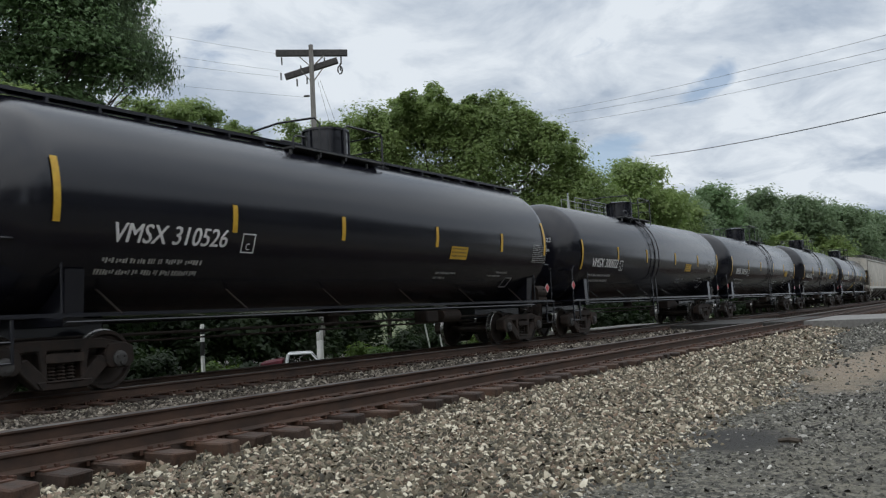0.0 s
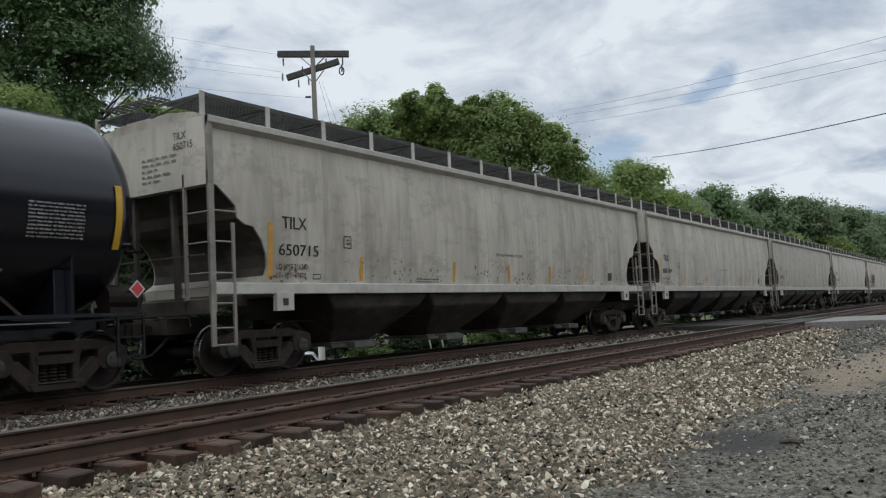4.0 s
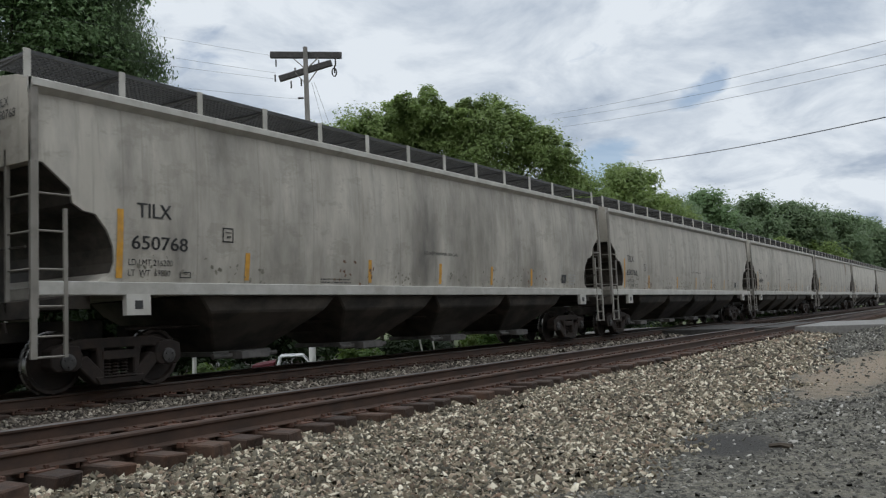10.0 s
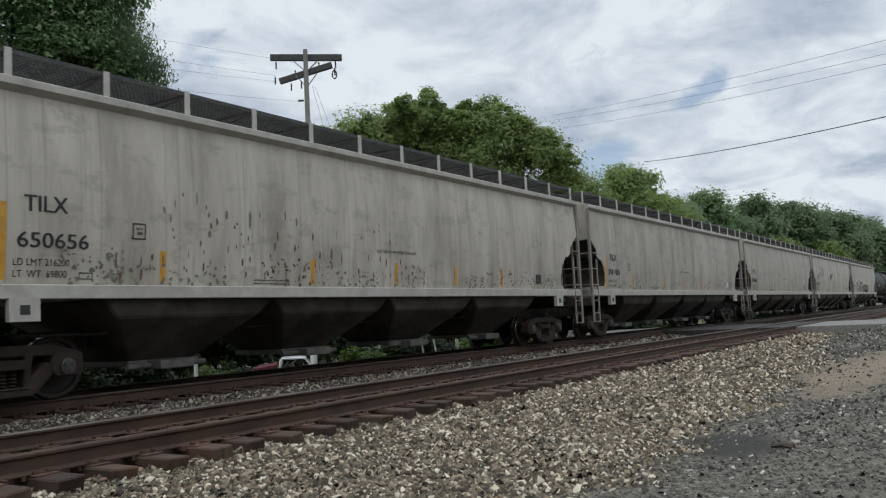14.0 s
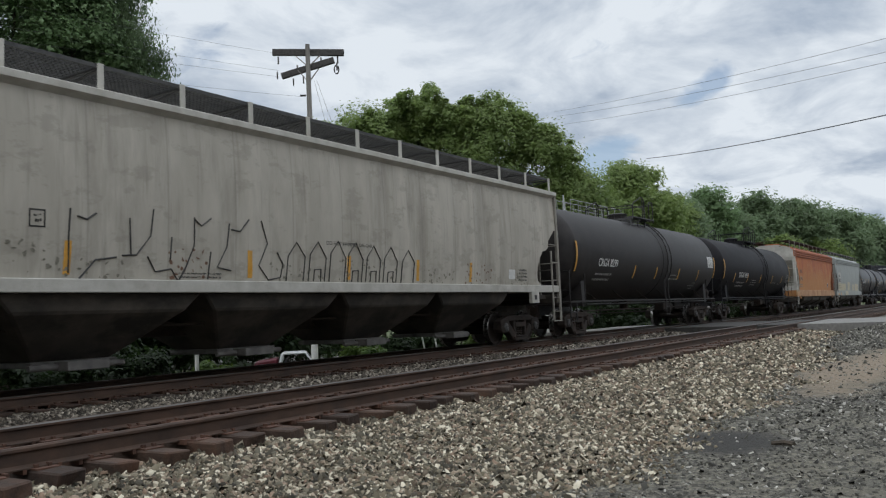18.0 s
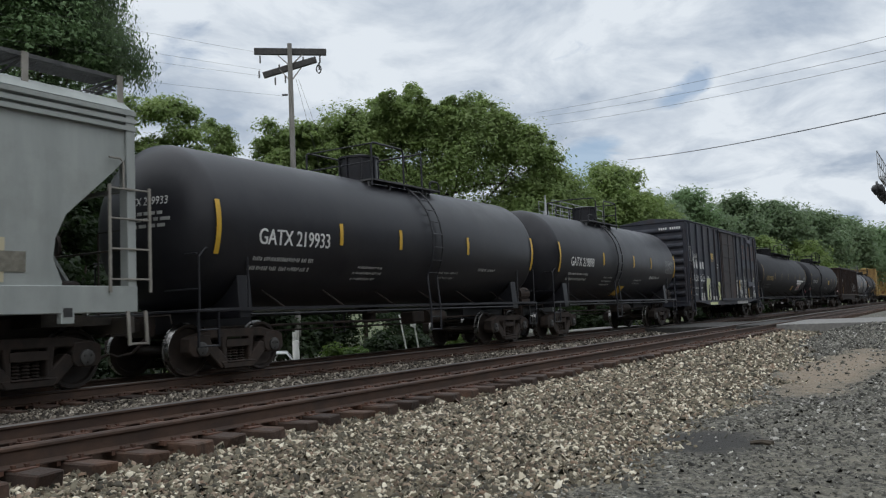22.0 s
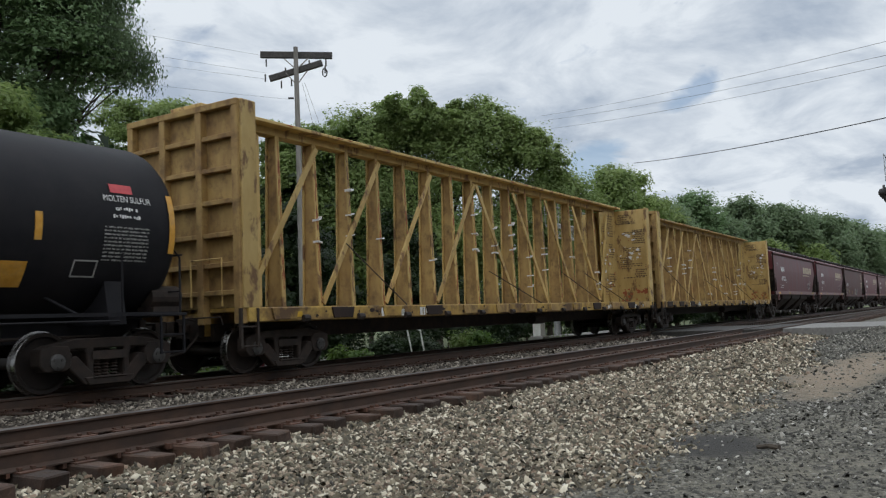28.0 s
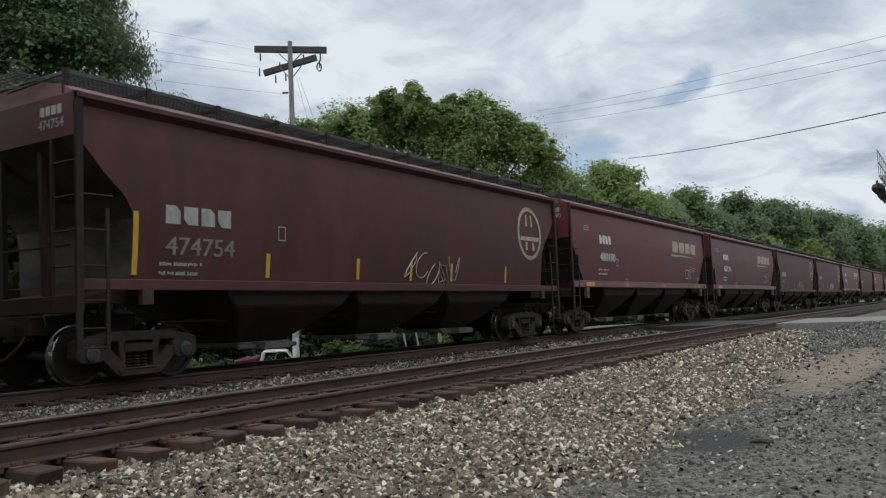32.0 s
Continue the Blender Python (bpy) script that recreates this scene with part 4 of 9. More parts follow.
def tank_car(label, front, length, paint, rad=1.6, zc=2.74, mark=None, mark_at=(-6.7, 2.2), mark_size=0.3, stripes=(), stripe_mat=None,
             stripe_z=(2.45, 2.92), end_stripes=True, ladder_x=-0.9, house=(-1.5, 0.55, 0.42), deck=(-1.9, 1.9), loop=True, walkway=False,
             bands=(), yellow=None, parallelogram=None, data=None, lines=(), seed=1, end_mark=None, head=0.6, mark_mat=None, truck_in=1.95, rail_z=1.14, mark_w=None, grey_data=True, deck_rail=0.85, mark_slant=0.0, flip=1, end_z=(2.1, 3.05), small_mat=None, stripe_w=0.055):
    car = new_car("tank_car", label, front, length)
    half = length / 2 - 0.44
    st, mk = stripe_mat or M_YELLOW, mark_mat or M_WHITE
    tank_shell(half, rad, zc, head, paint, car, bands)
    wrap = on_tank(rad, zc)
    running_gear(car, length, truck_in)
    zb = zc - rad
    # stub sills, bolsters and saddles
    for s in (-1, 1):
        g = Geo()
        x = s * (length / 2 - truck_in)
        g.box(min(x - s * 1.2, s * (length / 2 - 0.62)), max(x - s * 1.2, s * (length / 2 - 0.62)), -0.28, 0.28, 0.74, 1.12)
        poly = [(-1.35, 0.98), (1.35, 0.98)] + [((rad + 0.02) * math.cos(a), zc + (rad + 0.02) * math.sin(a)) for a in [math.radians(d) for d in range(-35, -146, -10)]]
        g.plate(poly, x - 0.16, x + 0.16)
        part("stub_sill", g, paint, car, bevel=0.01)
        # end platform with hand rails
        e = s * (length / 2 - 0.66)
        g = Geo()
        g.box(min(e, e - s * 0.75), max(e, e - s * 0.75), -1.45, 1.45, 1.10, 1.15)
        part("end_platform", g, paint, car, bevel=0.01)
        g = Geo()
        for y in (-1, 1):
            g.tube([(e - s * 0.1, y * 1.4, 1.12), (e - s * 0.1, y * 1.4, 2.05), (e - s * 0.25, y * 1.4, 2.2), (e - s * 1.1, y * 1.42, 2.2), (e - s * 1.22, y * 1.42, 2.1), (e - s * 1.22, y * 1.42, 1.14)], 0.02, 6)
            g.tube([(e - s * 0.1, y * 1.4, 1.5), (e - s * 0.1, y * 0.45, 1.5)], 0.016, 5)
        g.tube([(e - s * 0.06, -1.4, 2.1), (e - s * 0.06, 1.4, 2.1)], 0.018, 5)
        part("handrail", g, paint, car)
        for y in (-1, 1):
            g = Geo()
            for dx in (0.05, 0.5):
                g.bar((e - s * dx, y * 1.42, 1.12), (e - s * dx, y * 1.42, 0.50), 0.035)
            for z in (0.52, 0.80):
                g.tube([(e - s * 0.05, y * 1.42, z), (e - s * 0.5, y * 1.42, z)], 0.017, 5)
            part("sill_step", g, paint, car)
    # side rail pipes with slanted braces
    for y in (-1, 1):
        g = Geo()
        yy = y * 1.42
        g.bar((-half + 0.4, yy, rail_z), (half - 0.4, yy, rail_z), 0.04, 0.055)
        g.tube([(-half + 1.5, yy, rail_z - 0.10), (half - 1.5, yy, rail_z - 0.10)], 0.018, 5)
        part("side_rail", g, paint, car)
        k = 6
        for i in range(k):
            g = Geo()
            x = -half + 2.3 + (2 * half - 4.6) * i / (k - 1)
            zz = zc - rad * 0.78
            g.bar((x - 0.12, y * rad * 0.66, zz + 0.05), (x + 0.12, yy, rail_z), 0.09, 0.02)
            part("side_brace", g, M_STEEL if seed % 2 else paint, car)
    # bottom outlet, brake gear
    g = Geo()
    g.lathe([(zb - 0.34, 0.13), (zb - 0.3, 0.17), (zb - 0.05, 0.17), (zb + 0.06, 0.3)], "z", (0.1, 0, 0), 14)
    g.box(-0.35, 0.55, -0.3, 0.3, zb - 0.12, zb - 0.02)
    part("outlet_valve", g, M_STEEL, car)
    g = Geo()
    g.lathe([(-0.45, 0.16), (0.35, 0.16), (0.4, 0.1)], "x", (half - 4.6, -0.55, 0.86), 14)
    part("air_reservoir", g, M_STEEL, car)
    part("control_valve", Geo().box(half - 6.1, half - 5.6, -0.9, -0.5, 0.72, 1.0), M_STEEL, car, bevel=0.03)
    part("train_pipe", Geo().tube([(-half + 1.2, -0.5, 0.82), (half - 1.2, -0.5, 0.82)], 0.03, 6), M_STEEL, car)
    part("brake_rod", Geo().tube([(-half + 2.6, -0.15, 0.7), (half - 2.6, -0.15, 0.7)], 0.022, 6), M_STEEL, car)
    g = Geo()
    ex = half - 0.35
    g.lathe([(-0.3, 0.19), (0.3, 0.19), (0.36, 0.12)], "x", (ex, -0.95, 1.42), 14)
    g.box(ex - 0.3, ex + 0.25, -1.15, -0.75, 1.15, 1.26)
    part("brake_cylinder", g, M_STEEL, car)
    # manway house, deck and rails on top
    top = zc + rad
    if house:
        hx, hr, hh = house
        g = Geo().lathe([(top - 0.12, hr), (top + hh, hr), (top + hh + 0.02, hr - 0.02)], "z", (hx, 0, 0), 28)
        hs = part("manway_house", g, paint, car, smooth=40)
        g = Geo().lathe([(top + hh + 0.005, hr + 0.04), (top + hh + 0.05, hr + 0.04), (top + hh + 0.09, hr * 0.7), (top + hh + 0.1, 0.05)], "z", (hx, 0, 0), 28)
        part("cover", g, paint, hs, smooth=40)
        for i in range(8):
            g = Geo()
            a = i * math.pi / 4
            g.bar((hx + (hr + 0.02) * math.cos(a), (hr + 0.02) * math.sin(a), top + 0.02), (hx + (hr + 0.02) * math.cos(a), (hr + 0.02) * math.sin(a), top + hh), 0.035)
            part("bolt_lug", g, paint, hs)
    if deck:
        d0, d1 = deck
        zt = top - 0.13 if loop == "hoops" else top + 0.06
        g = Geo()
        for y in (-1.02, 0.67):
            g.box(d0, d1, y, y + 0.35, zt - 0.02, zt + 0.02)
        for i in range(int((d1 - d0) / 0.8) + 1):
            x = d0 + i * 0.8
            if loop != "hoops":
                g.box(x - 0.03, x + 0.03, -1.0, 1.0, zt - 0.10, zt - 0.03)
            for y in (-0.9, 0.9):
                g.bar((x, y, zt - 0.05), (x, y, zc + math.sqrt(rad * rad - y * y) - 0.02), 0.05)
        part("deck", g, paint if paint is M_SOOT else M_GRATE, car)
        if loop == "hoops":
            # a rail across the deck on one side of the ladder, a rail frame round the manway on the other
            f, h = flip, 5.08 - zt if rad > 1.57 else 4.98 - zt
            xh, xa, xb = hx - f * 1.3, hx - f * 0.5, hx + f * 0.8
            g = Geo().tube([(xh, -0.98, zt - 0.12), (xh, -0.98, zt + h - 0.12), (xh - f * 0.08, -0.92, zt + h), (xh - f * 0.2, 0.0, zt + h + 0.02), (xh - f * 0.08, 0.92, zt + h), (xh, 0.98, zt + h - 0.12), (xh, 0.98, zt - 0.12)], 0.024, 6)
            part("deck_rail", g, paint, car)
            for y in (-0.98, 0.98):
                g = Geo().tube([(xa, y, zt - 0.1), (xa, y, zt + h - 0.12), (xa + f * 0.08, y, zt + h - 0.03), (xb - f * 0.06, y, zt + h - 0.03), (xb, y, zt + h - 0.09), (xb, y, zt - 0.14)], 0.024, 6)
                part("deck_rail", g, paint, car)
                g = Geo().tube([(hx - f * 2.1, y, zt - 0.05), (hx - f * 2.1, y, zt + 0.17), (hx - f * 2.02, y, zt + 0.23), (hx - f * 1.75, y, zt + 0.23), (hx - f * 1.68, y, zt + 0.17), (hx - f * 1.68, y, zt - 0.05)], 0.02, 6)
                part("grab_rail", g, paint, car)
            for k in (0.5, 0.97):
                g = Geo().tube([(xb, -0.98, zt + h * k - 0.03), (xb, 0.98, zt + h * k - 0.03)], 0.018, 5)
                part("mid_rail", g, paint, car)
        elif loop:
            for y in (-0.98, 0.98):
                g = Geo()
                h = deck_rail
                g.tube([(d0 + 0.1, y, zt), (d0 + 0.1, y, zt + h * 0.55), (d0 + 0.3, y, zt + h * 0.7), (d0 + 0.45 * (d1 - d0), y, zt + h), (d1 - 1.2, y, zt + h), (d1 - 1.0, y, zt + h - 0.12), (d1 - 1.0, y, zt)], 0.024, 6)
                g.tube([(d0 + 0.5 * (d1 - d0), y, zt), (d0 + 0.5 * (d1 - d0), y, zt + h)], 0.02, 6)
                g.tube([(d0 + 0.1, y, zt + 0.42), (d1 - 1.0, y, zt + 0.42)], 0.016, 5)
                part("deck_rail", g, paint, car)
                g = Geo()
                g.tube([(d1 - 0.45, y, zt - 0.1), (d1 - 0.45, y, zt + h * 0.75), (d1 - 0.38, y, zt + h * 0.85), (d1 - 0.08, y, zt + h * 0.85), (d1, y, zt + h * 0.75), (d1, y, zt - 0.1)], 0.022, 6)
                part("ladder_rail", g, paint, car)
            g = Geo()
            g.tube([(d1, -0.98, zt + deck_rail * 0.75), (d1, 0.98, zt + deck_rail * 0.75)], 0.018, 5)
            part("deck_rail", g, paint, car)
            g = Geo().tube([(d0 + 0.1, -0.98, zt + 0.45), (d0 + 0.1, 0.98, zt + 0.45)], 0.018, 5)
            part("deck_rail", g, paint, car)
    if walkway:
        g = Geo()
        for y in (-0.5, 0.5):
            g.box(-half + 0.6, half - 0.5, y - 0.14, y + 0.14, top - 0.03, top + 0.03)
        x = -half + 0.8
        while x < half - 0.5:
            g.box(x - 0.025, x + 0.025, -0.7, 0.7, top - 0.14, top - 0.03)
            x += 0.9
        part("top_walkway", g, paint, car)
    if ladder_x is not None:
        for y in (-1, 1):
            g = Geo()
            for dx in (-0.21, 0.21):
                pts = [(ladder_x + dx, y * 0.62, zc + rad + 0.08)]
                for a in range(66, -31, -12):
                    pts.append((ladder_x + dx, y * (rad + 0.10) * math.cos(radians(a)), zc + (rad + 0.10) * math.sin(radians(a))))
                pts += [(ladder_x + dx, y * 1.5, rail_z), (ladder_x + dx, y * 1.5, 0.52)]
                g.tube(pts, 0.024, 6)
            for i, a in enumerate(range(72, -34, -11)):
                q = (y * (rad + 0.11) * math.cos(radians(a)), zc + (rad + 0.11) * math.sin(radians(a)))
                g.tube([(ladder_x - 0.21, *q), (ladder_x + 0.21, *q)], 0.016, 5)
            for z in (0.55, 0.85):
                g.tube([(ladder_x - 0.21, y * 1.5, z), (ladder_x + 0.21, y * 1.5, z)], 0.016, 5)
            part("ladder", g, paint, car)
    # paint marks on the camera's side
    for x in stripes:
        patch(car, x - stripe_w, x + stripe_w, *stripe_z, wrap, st, "reflector")
    if end_stripes:
        for s in (-1, 1):
            xe = s * (half - head + 0.06)
            patch(car, xe - stripe_w, xe + stripe_w, *end_z, on_tank(rad, zc, 0.02), st, "reflector", n=10)
    if mark:
        pts_x = mark_at[0]
        lettering(car, mark, pts_x, mark_at[1], mark_size, wrap, mk, "marking", "stencilled car number", width=mark_w, slant=mark_slant)
        wdt = mark_w or mark_size * 6
        bars(car, [(pts_x - 0.05, mark_at[1] - 0.30, wdt * 0.85, 0.075), (pts_x - 0.12, mark_at[1] - 0.47, wdt * 0.85, 0.075)], wrap, small_mat or M_DIMWHITE, seed=seed)
    if data:
        x, z, w, h = data
        n = 10
        if grey_data:
            bars(car, [(x, z + i * h / n, w, h / n * 0.5) for i in range(n)], on_tank(rad, zc, 0.015), M_DIMWHITE, "data_panel", "grey stencilled data table", seed=seed + 3, gap=0.7)
        else:
            patch(car, x, x + w, z, z + h, on_tank(rad, zc, 0.01), M_WHITE, "data_panel", "white data table with dark lines")
            bars(car, [(x + 0.04, z + 0.03 + i * (h - 0.04) / n, w - 0.1, h / n * 0.4) for i in range(n)], on_tank(rad, zc, 0.016), M_INK, "data_stencil", seed=seed + 3)
    if yellow:
        x, z, w, h = yellow
        patch(car, x, x + w, z, z + h, wrap, M_YELLOW, "notice", "yellow notice panel", slant=0.06)
        bars(car, [(x + 0.05, z + h * 0.2 + i * h * 0.28, w - 0.1, h * 0.12) for i in range(3)], on_tank(rad, zc, 0.018), M_INK, "notice_stencil", seed=seed + 5)
    if parallelogram:
        x, z, w, h = parallelogram
        patch(car, x, x + w, z, z + h, wrap, M_YELLOW, "panel", "yellow slanted panel", slant=0.22)
    for row in lines:
        bars(car, [row], wrap, M_DIMWHITE, seed=seed + int(row[0] * 10) % 50)
    if end_mark:
        # car number on the front head
        pts, faces = flat_text(end_mark, 0.17, 0.85)
        g = Geo()

        def on_head(a, b):
            r2 = min((a * a + (b - zc) ** 2) / (rad * rad), 0.96)
            return (-(half - head) - head * math.sqrt(1 - r2) - 0.012, a, b)
        g.add([on_head(0.16 - a * 0.86, 3.0 + b * 0.86) for a, b in pts], faces)
        part("marking", g, mk, car)
        g = Geo()
        rg = random.Random(seed)
        for i in range(3):
            y0 = -0.05
            for j in range(rg.randint(3, 5)):
                w = rg.uniform(0.08, 0.2)
                g.add([on_head(y0, 2.82 - i * 0.11), on_head(y0 - w, 2.82 - i * 0.11), on_head(y0 - w, 2.88 - i * 0.11), on_head(y0, 2.88 - i * 0.11)], [(0, 1, 2, 3)])
                y0 -= w + 0.04
        tagged(part("data_stencil", g, M_DIMWHITE, car), kind="stuff")
    return car


def placard(car, x, z, wrap, mat=None):
    g = Geo()
    s = 0.14
    g.add([wrap(x - s, z), wrap(x, z - s), wrap(x + s, z), wrap(x, z + s)], [(0, 1, 2, 3)])
    p = part("placard", g, M_WHITE, car, "white diamond hazard placard")
    g = Geo()
    s = 0.115
    g.add([wrap(x - s, z), wrap(x, z - s), wrap(x + s, z), wrap(x, z + s)], [(0, 1, 2, 3)])
    g.v = [(a, b - 0.006, c) for a, b, c in g.v]
    part("flame_panel", g, mat or M_REDSIGN, p)

# ---------------------------------------------------------------- covered hoppers


def lofted_hull(levels, y_of, nx=10):
    """A closed body from rings: levels of z and half-length; y_of gives the half-width at z."""
    g = Geo()
    n = 2 * (nx + 1)
    for z, hl in levels:
        y = y_of(z)
        xs = [-hl + 2 * hl * i / nx for i in range(nx + 1)]
        g.v += [(x, -y, z) for x in xs] + [(x, y, z) for x in reversed(xs)]
    m = len(levels)
    for i in range(m - 1):
        for j in range(n):
            g.f.append((i * n + j, i * n + (j + 1) % n, (i + 1) * n + (j + 1) % n, (i + 1) * n + j)); g.mi.append(0)
    g.f += [tuple(range(n - 1, -1, -1)), tuple(range((m - 1) * n, m * n))]
    g.mi += [0, 0]
    return g


def grating(x0, x1, y0, y1, z, pitch=0.08, bars_y=12):
    g = Geo()
    for i in range(bars_y):
        y = y0 + (y1 - y0) * i / (bars_y - 1)
        g.box(x0, x1, y - 0.008, y + 0.008, z - 0.03, z)
    x = x0
    while x < x1:
        g.box(x - 0.008, x + 0.008, y0, y1, z - 0.022, z - 0.004)
        x += pitch
    return g


def covered_hopper(kind, label, front, length, paint, inset, cut, sill, eave, width, bulge, roof_h, board, bays, sill_mat, trim, ladder_mat,
                   truck_in=2.15, tab=None, bay_mat=None, post_w=0.10, board_y=(0.75, 1.42), bracket_mat=None, chord=None, grate_mat=None, bracket_step=1.55, chord_mat=None, end_mat=None, roof_mat=None, open_end=False, slope_mat=None):
    """Hull with cut-away ends, roof, running boards on brackets, side sills, ladders and hopper bays.
    cut: (distance from the end post, z) from the end panel's foot down to the sill."""
    car = new_car(kind, label, front, length)
    h = length / 2 - inset
    s0, s1 = sill
    e0, e1 = eave
    zm = (s1 + e1) / 2

    def y_of(z):
        return width - bulge * ((z - zm) / (e1 - s1) * 2) ** 2

    levels = [(e1, h)]
    zp = cut[0][1]
    for i in range(1, 5):
        levels.append((e1 + (zp - e1) * i / 4, h))
    levels += [(z, h - d) for d, z in cut]
    levels.append((s0 + 0.02, h - cut[-1][0]))
    hull = part("body", lofted_hull(levels, y_of, 14), paint, car, smooth=35)
    # slope sheets coloured dark for the shade under the ends, and end panels where they have a paint of their own
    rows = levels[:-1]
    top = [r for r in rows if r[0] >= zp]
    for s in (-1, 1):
        for name, sheet, m, words in (("end_panel", top, end_mat, "pale grey painted end"), ("slope_sheet", rows[len(top) - 1:], slope_mat or M_BAY, "pale slope sheet" if slope_mat else "slope sheet darkened for the shade under the end")):
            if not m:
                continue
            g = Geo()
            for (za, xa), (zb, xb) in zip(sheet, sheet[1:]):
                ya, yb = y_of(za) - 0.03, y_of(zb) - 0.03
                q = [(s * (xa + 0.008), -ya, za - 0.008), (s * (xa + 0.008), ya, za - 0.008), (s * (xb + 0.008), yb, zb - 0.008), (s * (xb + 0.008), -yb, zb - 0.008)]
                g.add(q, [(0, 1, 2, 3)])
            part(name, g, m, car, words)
    # roof
    g = Geo()
    g.plate([(-width + 0.02, e1), (-width + 0.35, e1 + roof_h * 0.55), (-0.6, e1 + roof_h), (0.6, e1 + roof_h), (width - 0.35, e1 + roof_h * 0.55), (width - 0.02, e1)], -h + 0.02, h - 0.02)
    part("roof", g, roof_mat or paint, car, bevel=0.01)
    g = Geo()
    g.box(-h + 0.8, h - 0.8, -0.38, 0.38, e1 + roof_h - 0.02, e1 + roof_h + 0.10)
    x = -h + 1.2
    while x < h - 0.8:
        g.box(x - 0.04, x + 0.04, -0.46, 0.46, e1 + roof_h + 0.09, e1 + roof_h + 0.13)
        x += 1.1
    part("hatch", g, paint, car, bevel=0.01)
    for y in (-1, 1):
        # eave band, in steps where the chord is ribbed
        g = Geo()
        if chord:
            for i in range(chord - 1):
                g = Geo()
                a, b = e0 + (e1 - e0) * i / chord, e0 + (e1 - e0) * (i + 1) / chord
                g.plate([(y * (width - 0.05), a + 0.012), (y * (width + 0.045), a + 0.02), (y * (width + 0.045), b - 0.03), (y * (width - 0.05), b - 0.012)], -h, h)
                part("chord_rib", g, chord_mat or trim, car)
            g = Geo()
            for i in (chord - 1,):
                a, b = e0 + (e1 - e0) * i / chord, e0 + (e1 - e0) * (i + 1) / chord
                g.plate([(y * (width - 0.05), a + 0.012), (y * (width + 0.045), a + 0.02), (y * (width + 0.045), b - 0.03), (y * (width - 0.05), b - 0.012)], -h, h)
        else:
            g.plate([(y * (width - 0.07), e0), (y * (width + 0.06), e0 + 0.09), (y * (width + 0.06), e1 - 0.02), (y * (width - 0.07), e1 + 0.03)], -h, h)
        part("eave", g, chord_mat or trim, car)
        # side sill
        g = Geo()
        g.box(-h, h, y * width - 0.06 if y > 0 else y * width - 0.03, y * width + 0.03 if y > 0 else y * width + 0.06, s0, s1)
        part("side_sill", g, sill_mat, car, bevel=0.012)
        if tab:
            for s in (-1, 1):
                a, b = sorted((s * (h - tab[0]), s * (h - tab[1])))
                g = Geo().box(a, b, y * width - 0.05, y * width + 0.05, tab[2], s0 + 0.02)
                g.box(s * (h - (tab[0] + tab[1]) / 2) - 0.07, s * (h - (tab[0] + tab[1]) / 2) + 0.07, y * (width + 0.052) - 0.004, y * (width + 0.052) + 0.004, tab[2] + 0.09, tab[2] + 0.22, 1)
                part("jacking_pad", g, [sill_mat, M_INK], car)
        # running board on brackets
        z = board
        rb = grating(-h + 0.1, h - 0.1, min(y * board_y[0], y * board_y[1]), max(y * board_y[0], y * board_y[1]), z)
        x = -h + 0.05
        k = max(2, round((2 * h - 0.1) / bracket_step))
        for i in range(k + 1):
            xx = -h + 0.05 + (2 * h - 0.1) * i / k
            g = Geo()
            g.box(xx - 0.05, xx + 0.05, y * (board_y[1] + 0.03) - 0.012, y * (board_y[1] + 0.03) + 0.012, e1 + 0.02, z + 0.01)
            part("bracket", g, bracket_mat or trim, car)
            ya, yb = y * board_y[1], y * board_y[0]
            rb.bar((xx, ya, z - 0.05), (xx, yb, z - 0.05), 0.05, 0.03)
            rb.bar((xx, ya, z - 0.07), (xx - 0.2, yb, e1 + roof_h * 0.6), 0.045, 0.02)
        rb.box(-h + 0.1, h - 0.1, y * board_y[1] - 0.015, y * board_y[1] + 0.015, z - 0.055, z + 0.005)
        part("running_board", rb, grate_mat or M_GRATE, car)
        # end posts and side ladders
        for s in (-1, 1) if open_end else ():
            g = Geo()
            a, b = sorted((s * (h - 0.015), s * (h - 0.17)))
            g.box(a, b, y * width - 0.03, y * width + 0.03, s1 - 0.02, e1)
            g.box(a, a + 0.03 if s < 0 else b, y * width - 0.16 if y > 0 else y * width, y * width if y > 0 else y * width + 0.16, s1 - 0.02, cut[0][1] + 0.05)
            part("corner_post", g, end_mat if s < 0 else trim, car, "flat corner post", bevel=0.01)
            g = Geo()
            yl = y * (width + 0.05)
            for d in (-0.22, 0.5):
                g.box(s * (h - d) - 0.022, s * (h - d) + 0.022, yl - 0.015, yl + 0.015, s1 - 0.1, 3.05)
            for z in (1.62, 2.08, 2.54, 3.0):
                g.tube([(s * (h + 0.22), yl, z), (s * (h - 0.5), yl, z)], 0.016, 5)
            g.tube([(s * (h - 0.25), yl, 3.0), (s * (h - 0.25), yl, 3.4), (s * (h - 0.3), yl, 3.46), (s * (h - 0.5), yl, 3.46)], 0.016, 5)
            part("ladder", g, end_mat if slope_mat and s < 0 else ladder_mat, car)
            g = Geo()
            for d in (-0.12, 0.2):
                g.bar((s * (h - d), yl, s0 + 0.02), (s * (h - d + 0.03), yl, 0.62), 0.05, 0.03)
            g.tube([(s * (h + 0.12), yl, 0.64), (s * (h - 0.2), yl, 0.64)], 0.018, 5)
            part("sill_step", g, end_mat if slope_mat and s < 0 else ladder_mat, car)
